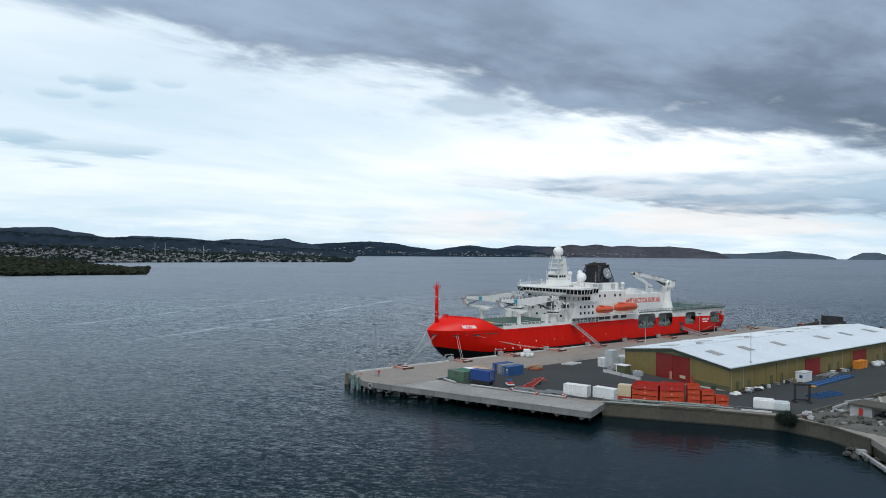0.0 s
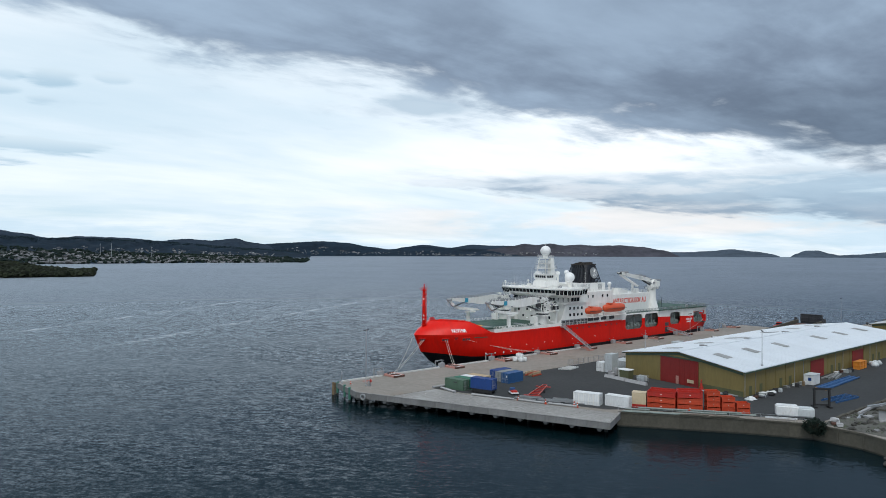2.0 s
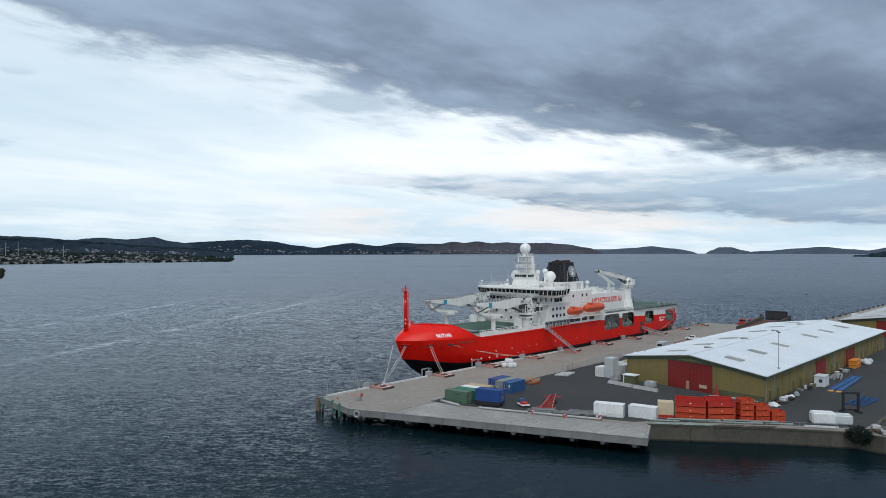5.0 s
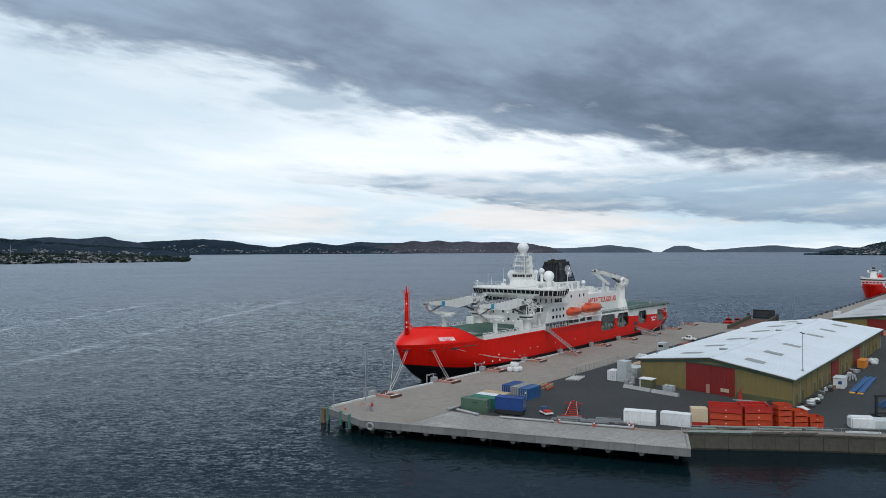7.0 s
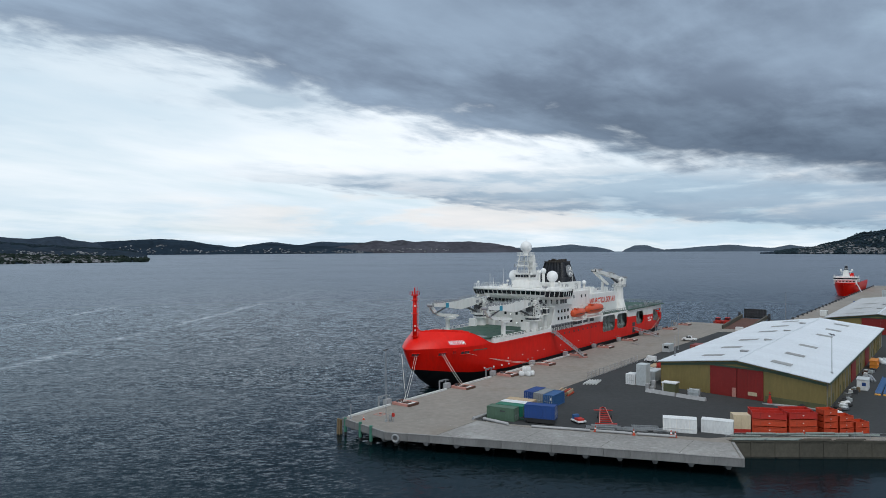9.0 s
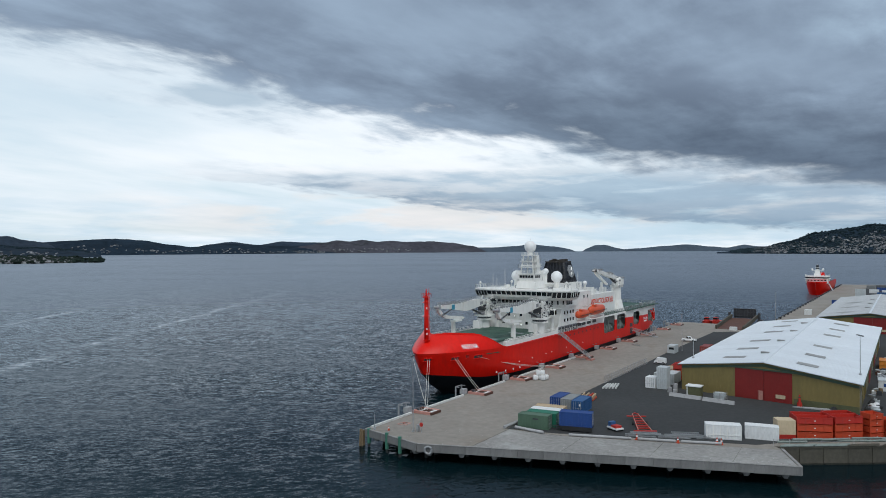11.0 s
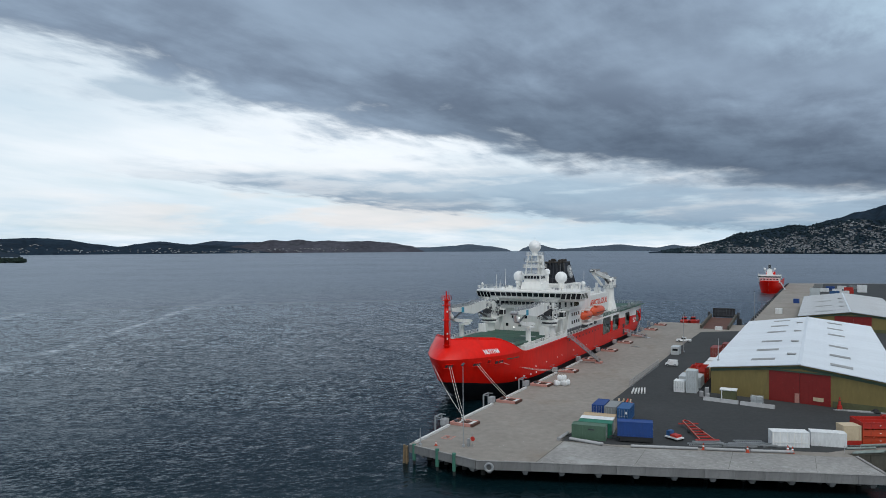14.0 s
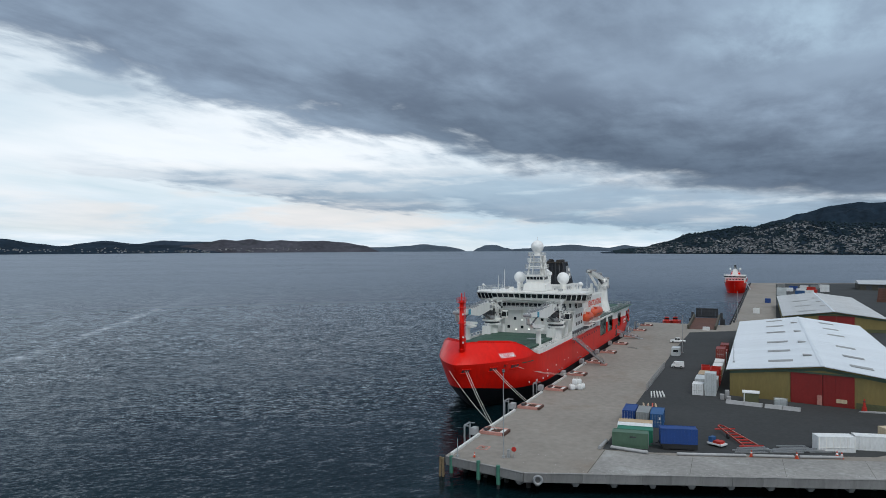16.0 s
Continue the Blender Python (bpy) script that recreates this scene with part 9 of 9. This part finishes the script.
box(bm, -0.5, 18.5, -6.5, 0.5, 2.6, 2.85)
part("roof", bm, M["roof_white"], lk)


# ---- vehicles on the apron ----
def car_body(bm, prof, w, taper=0.82, waist=0.95):
    """A body pulled from its side outline; above the waist it narrows."""
    a, b = [], []
    for x, z in prof:
        k = w / 2 * (taper if z > waist else 1.0)
        a.append(bm.verts.new((x, -k, z)))
        b.append(bm.verts.new((x, k, z)))
    bm.faces.new(list(reversed(a)))
    bm.faces.new(b)
    for i in range(len(prof)):
        j = (i + 1) % len(prof)
        bm.faces.new((a[i], a[j], b[j], b[i]))
    return recalc(bm)


def vehicle(name, label, x, y, rz, prof, w, wheels, glass):
    v = thing(name, label, "car", (x, y, Z_DECK + 0.01), rz)
    body = part("body", car_body(bmesh.new(), prof, w), C["white"], v)
    bm = bmesh.new()
    for x0, x1, z0, z1 in glass:
        for s in (-1, 1):
            side_prism(bm, [(x0, z0), (x1, z0), (x1 - 0.12, z1), (x0 + 0.12, z1)], s * w / 2 * 0.82 - 0.012, s * w / 2 * 0.82 + 0.012)
    part_each("side_glass", bm, M["glass_dark"], body)
    for xx in wheels:
        for s in (-1, 1):
            bm = bmesh.new()
            rod(bm, (xx, s * w / 2 - 0.12, 0.36), (xx, s * w / 2 + 0.1, 0.36), 0.37, n=16)
            wh = part("wheel", bm, M["rubber"], v)
            bm = bmesh.new()
            rod(bm, (xx, s * w / 2 + 0.0, 0.36), (xx, s * (w / 2 + 0.12), 0.36), 0.2, n=12)
            part("rim", bm, M["galv"], wh)
    return v


UTE = [(-2.6, 0.4), (-2.6, 0.95), (-1.0, 1.0), (-0.95, 1.05), (-0.7, 1.78), (0.55, 1.8), (1.25, 1.08), (2.45, 0.95), (2.6, 0.7), (2.6, 0.4)]
VAN = [(-1.7, 0.4), (-1.7, 0.9), (-1.6, 1.85), (0.9, 1.87), (1.3, 1.15), (1.65, 0.95), (1.7, 0.4)]
vehicle("utility_truck", "white crew cab utility parked on the apron", 116.6, -35.0, 96, UTE, 1.85, (-1.6, 1.6), ((-0.75, 0.0, 1.1, 1.68), (0.05, 0.95, 1.1, 1.68)))
vehicle("van", "small white van parked beside the asphalt edge", 62.0, -40.6, 92, VAN, 1.6, (-1.0, 1.05), ((0.1, 1.0, 1.1, 1.65),))
of = thing("site_office", "pale portable office cabin on the apron", "cabin", (84.0, -38.8, Z_DECK))
bm = bmesh.new()
box(bm, 0, 4.2, 0, 2.4, 0.1, 2.6)
part("cabin", bm, C["pale"], of)
bm = bmesh.new()
for y in (0.3,):
    box(bm, -0.04, 0.0, y, y + 1.6, 1.3, 2.0)
part("window", bm, M["glass_dark"], of)
bm = bmesh.new()
for i in range(4):
    bar(bm, (-0.5, 0.6 * i, 0.06 + i * 0.12), (3.2, 0.6 * i + 0.5, 0.06), 0.12)
solo("folded_sign", bm, M["galv"], "small grey trestle lying on the apron", "trestle", (96.0, -24.0, Z_DECK), 30)

# ---- link span ----
ls = thing("link_span", "rusty red roll-on ramp with a raised dark flap", "ramp", (163.0, -39.7, Z_DECK), 0)
bm = bmesh.new()
vs = []
for x, z in ((0, 0.12), (30, 1.9)):
    for y, dz in ((-4.9, 0), (4.9, 0), (4.9, -0.9), (-4.9, -0.9)):
        vs.append(bm.verts.new((x, y, z + dz)))
for f in ((0, 1, 2, 3), (7, 6, 5, 4), (0, 4, 5, 1), (1, 5, 6, 2), (2, 6, 7, 3), (3, 7, 4, 0)):
    bm.faces.new([vs[i] for i in f])
part("ramp_deck", recalc(bm), M["rust"], ls, "rust red ramp deck")
for s in (-1, 1):
    bm = bmesh.new()
    bar(bm, (-0.5, s * 5.3, 0.7), (31, s * 5.3, 2.8), 0.7, 1.5)
    part("side_girder", bm, M["concrete_wet"], ls, "grey side girder")
    bm = bmesh.new()
    bar(bm, (31, s * 6.2, -3), (31, s * 6.2, 4.4), 1.0)
    box(bm, 30, 33, s * 6.6 - 1.0, s * 6.6 + 1.0, -2.5, 1.5)
    part("hoist_tower", bm, M["dark_steel"], ls)
for i in range(8):
    bm = bmesh.new()
    y = -4.7 + i * 1.2
    box(bm, 32.6, 33.1, y, y + 1.12, 1.8, 6.0)
    part("flap_panel", bm, M["dark_steel"], ls, "dark raised flap panel")
bm = bmesh.new()
for z in (2.6, 4.2, 5.8):
    box(bm, 32.3, 32.6, -4.7, 4.8, z, z + 0.25)
part("flap_stiffeners", bm, M["dark_steel"], ls)
bm = bmesh.new()
box(bm, -1.2, 1.2, -1.3, 1.3, 0, 1.3)
solo("crash_block", bm, C["white"], "white crash block at the ramp foot", "block", (160.5, -41.6, Z_DECK))

# ---- two small red workboats ----
def workboat(x, y, rz):
    b = thing("workboat", "small red workboat moored behind the wharf", "boat", (x, y, 0.1), rz, "workboats")
    bm = bmesh.new()
    pts = [(-6, 1.9), (-6, -1.9), (3, -1.9), (5.2, -1.1), (6.6, 0), (5.2, 1.1), (3, 1.9)]
    lo = [bm.verts.new((px * 0.95, py * 0.8, -0.6)) for px, py in pts]
    hi = [bm.verts.new((px, py, 1.6 + max(0, px) * 0.1)) for px, py in pts]
    bm.faces.new(hi)
    for i in range(len(pts)):
        j = (i + 1) % len(pts)
        bm.faces.new((lo[i], lo[j], hi[j], hi[i]))
    part("hull", recalc(bm), C["red"], b)
    bm = bmesh.new()
    tbox(bm, 0.5, 0, 1.7, 3.5, 1.5, 1.1, 1.2, 0.9)
    part("wheelhouse", bm, C["red"], b)
    bm = bmesh.new()
    box(bm, -0.95, 1.95, -1.06, 1.06, 2.6, 3.2)
    part("windows", bm, M["glass_dark"], b)
    bm = bmesh.new()
    rod(bm, (0.5, 0, 3.5), (0.5, 0, 5.8), 0.08)
    bar(bm, (0.5, -0.8, 5.0), (0.5, 0.8, 5.0), 0.06)
    part("mast", bm, M["dark_steel"], b)
    return b


workboat(206, -20.8, 184)
workboat(208, -24.6, 178)

# ---- the second red ship ----
s2 = thing("supply_ship", "red and white supply ship moored at the far quay", "ship", (452.0, -43.2, 0))
s2.matrix_basis = pose(452.0, -43.2, 0, 0, 0, 0) @ Matrix.Diagonal((0.88, 0.88, 0.88, 1))


def s2_half(x, z):
    rake = 5.0 - 0.45 * z
    f = min(1, max(0, (x - rake + 3) / 20))
    return max(0.03, 9.3 * (1 - (1 - f) ** 2) ** 0.6 * (0.80 + 0.20 * min(1.0, max(0.0, z) / 9.0)))


def s2_loft(levels):
    bm = bmesh.new()
    xs = [-4, -3, -2, -1, 0, 0.5, 1.5, 3, 5, 8, 12, 17, 24, 60, 78]
    grid_ = {}
    for s in (-1, 1):
        for i, x in enumerate(xs):
            for k, z in enumerate(levels):
                rake = 2.0 - 0.45 * z
                xx = max(x, rake) if x < 6 else x
                grid_[s, i, k] = bm.verts.new((xx, s * s2_half(xx, z), z))
    for s in (-1, 1):
        for i in range(len(xs) - 1):
            for k in range(len(levels) - 1):
                bm.faces.new((grid_[s, i, k], grid_[s, i + 1, k], grid_[s, i + 1, k + 1], grid_[s, i, k + 1])).smooth = True
    bmesh.ops.remove_doubles(bm, verts=bm.verts, dist=0.02)
    return recalc(bm)


part("hull", s2_loft([-1, 0, 3, 6, 8.5, 10.2]), M["hull_red"], s2, "red hull")
part("bulwark", s2_loft([10.2, 10.8, 11.4]), M["hull_red"], s2, "red forecastle bulwark")
bm = bmesh.new()
ys = [(x, s2_half(x, 12.0) - 0.2) for x in (-2.4, -1.2, 0.5, 2.5, 5, 8)]
prism(bm, [(x, -y) for x, y in ys] + [(x, y) for x, y in reversed(ys)], 10.3, 10.6)
part("foredeck", recalc(bm), M["hull_red"], s2)
bm = bmesh.new()
box(bm, 8, 78, -9, 9, 9.2, 9.5)
part("deck", bm, M["deck_green"], s2)
bm = bmesh.new()
box(bm, 7, 26, -8.6, 8.6, 9.5, 13.4)
part("deckhouse", bm, M["ship_white"], s2)
bm = bmesh.new()
prism(bm, [(5.6, -7.5), (8, -9.6), (20, -9.6), (20, 9.6), (8, 9.6), (5.6, 7.5)], 13.4, 14.0)
prism(bm, [(6.2, -7.2), (8.3, -9.2), (19, -9.2), (19, 9.2), (8.3, 9.2), (6.2, 7.2)], 15.1, 16.0)
b2 = part("bridge", recalc(bm), M["ship_white"], s2)
bm = bmesh.new()
prism(bm, [(6.3, -7.2), (8.4, -9.1), (19, -9.1), (19, 9.1), (8.4, 9.1), (6.3, 7.2)], 14.0, 15.1)
part("bridge_windows", recalc(bm), M["glass_dark"], b2, "dark band of bridge windows")
bm = bmesh.new()
tbox(bm, 13, 0, 16, 21.5, 2.8, 2.6, 1.6, 1.5)
box(bm, 11, 15, -4.5, 4.5, 20.4, 20.7)
rod(bm, (13, 0, 21.5), (13, 0, 26), 0.5, 0.2, 10)
part("mast", bm, M["ship_white"], s2)
bm = bmesh.new()
tbox(bm, 13, 0, 22.0, 25.2, 1.4, 1.3, 0.9, 0.9)
part("mast_top", bm, M["funnel_black"], s2)
bm = bmesh.new()
ball(bm, (14, 4.2, 21.6), 0.9)
ball(bm, (14, -4.2, 21.6), 0.9)
part("radomes", bm, M["radome"], s2)
for y in (-6.4, -3.8, -1.2, 1.4, 4.0, 6.6):
    pane(s2, 6.97, y, 12.3, 1.3, 0.8, 180)
bm = bmesh.new()
bar(bm, (12.2, -3.6, 18.4), (12.2, 3.6, 18.4), 0.35)
bar(bm, (11.6, -2.4, 20.0), (11.6, 2.4, 20.0), 0.4)
bar(bm, (11.6, -1.8, 23.2), (11.6, 1.8, 23.2), 0.3)
for y in (-3.4, 3.4):
    rod(bm, (12.2, y, 18.4), (12.2, y, 20.2), 0.12, n=6)
part("radar_yard", bm, M["ship_white"], s2)
bm = bmesh.new()
rail(bm, [(6.3, -7.1, 16.0), (8.4, -9.1, 16.0), (19, -9.1, 16.0)], 1.0, 2.0, 0.06)
rail(bm, [(6.3, 7.1, 16.0), (8.4, 9.1, 16.0), (19, 9.1, 16.0)], 1.0, 2.0, 0.06)
rail(bm, [(6.3, -7.1, 16.0), (6.3, 7.1, 16.0)], 1.0, 2.0, 0.06)
part("bridge_rail", bm, M["ship_white"], b2)
bm = bmesh.new()
tbox(bm, 30, 0, 9.5, 18.5, 2.8, 5.0, 2.4, 3.6)
part("funnel", bm, M["hull_red"], s2)
bm = bmesh.new()
bar(bm, (4, -9.0, 10.5), (-2, -13.0, Z_DECK + 0.8), 0.9, 0.3)
part("gangway", bm, M["galv"], s2)

# ---- far quay ----
for i in range(31):
    bm = bmesh.new()
    rod(bm, (0, 0, 0), (0, 0, 0.8), 0.5, 0.4, 10)
    rod(bm, (0, 0, 0.8), (0, 0, 1.1), 0.7, 0.6, 10)
    x = 196 + i * 11.5
    solo("bollard", bm, M["dark_steel"], "dark bollard on the far quay edge", "bollard", (x, -50.9 - (x - 186) * 0.007, Z_DECK), 0, "far quay bollards")
for i in range(34):
    bm = bmesh.new()
    rod(bm, (0, 0.9, -1.8), (0, 0.9, 0.2), 0.55, n=10)
    x = 192 + i * 10.5
    solo("quay_fender", bm, M["rubber"], "black cylindrical fender on the far quay face", "fender", (x, -50.7 - (x - 186) * 0.007, Z_DECK), 0, "far quay fenders")
FAR = [(396, -78, "pale", 2), (322, -67.4, "blue", 1), (247.6, -61.5, "white", 1), (466, -70, "orange", 1), (415, -96, "white", 1), (428, -99, "red", 1), (410, -90, "blue_mid", 1), (436, -92, "white", 1),
       (446, -108, "white", 2), (488, -104, "grey", 1), (480, -96, "white", 1), (470, -88, "blue", 1), (498, -110, "pale", 1), (500, -80, "grey", 1), (462, -100, "red", 1), (444, -84, "white", 1)]
FAR = [f for f in FAR if f[1] < -74 or f[0] < 330]
for x, y, c, n in FAR:
    for k in range(n):
        container(C[c], dict(pale="pale grey", blue="deep blue", white="white", orange="orange", red="red", blue_mid="mid blue", grey="grey")[c] + " freight container on the far quay", (x, y, 0), 90, "std" if x > 380 else "small", Z_DECK + 0.03 + 2.62 * k, "far quay containers")
ws = thing("warehouse", "long low white-roofed warehouse on the far quay", "warehouse", (476, -190, Z_DECK), 0)
bm = bmesh.new()
box(bm, 0, 30, 0, 59, 0, 4.6)
part("walls", bm, M["concrete_wet"], ws)
bm = bmesh.new()
side_prism(bm, [(-1, 4.6), (31, 4.6), (15, 7.2)], -1, 60)
part("roof", recalc(bm), M["roof_grey"], ws)
for i in range(7):
    bm = bmesh.new()
    box(bm, -0.1, 0.0, 3 + i * 8, 7 + i * 8, 0, 3.6)
    part("door", bm, M["dark_steel"], ws)
for i in range(6):
    bm = bmesh.new()
    box(bm, -6, 6, -1.2, 1.2, 0, 1.2)
    box(bm, -5.8, 5.8, -1.0, 1.0, 1.2, 2.4)
    solo("timber_pack", bm, M["rust"], "rust brown stacked steel pack on the far quay", "cargo", (350 + i * 22, -132 - i * 3, Z_DECK + 0.03), 86, "steel packs")
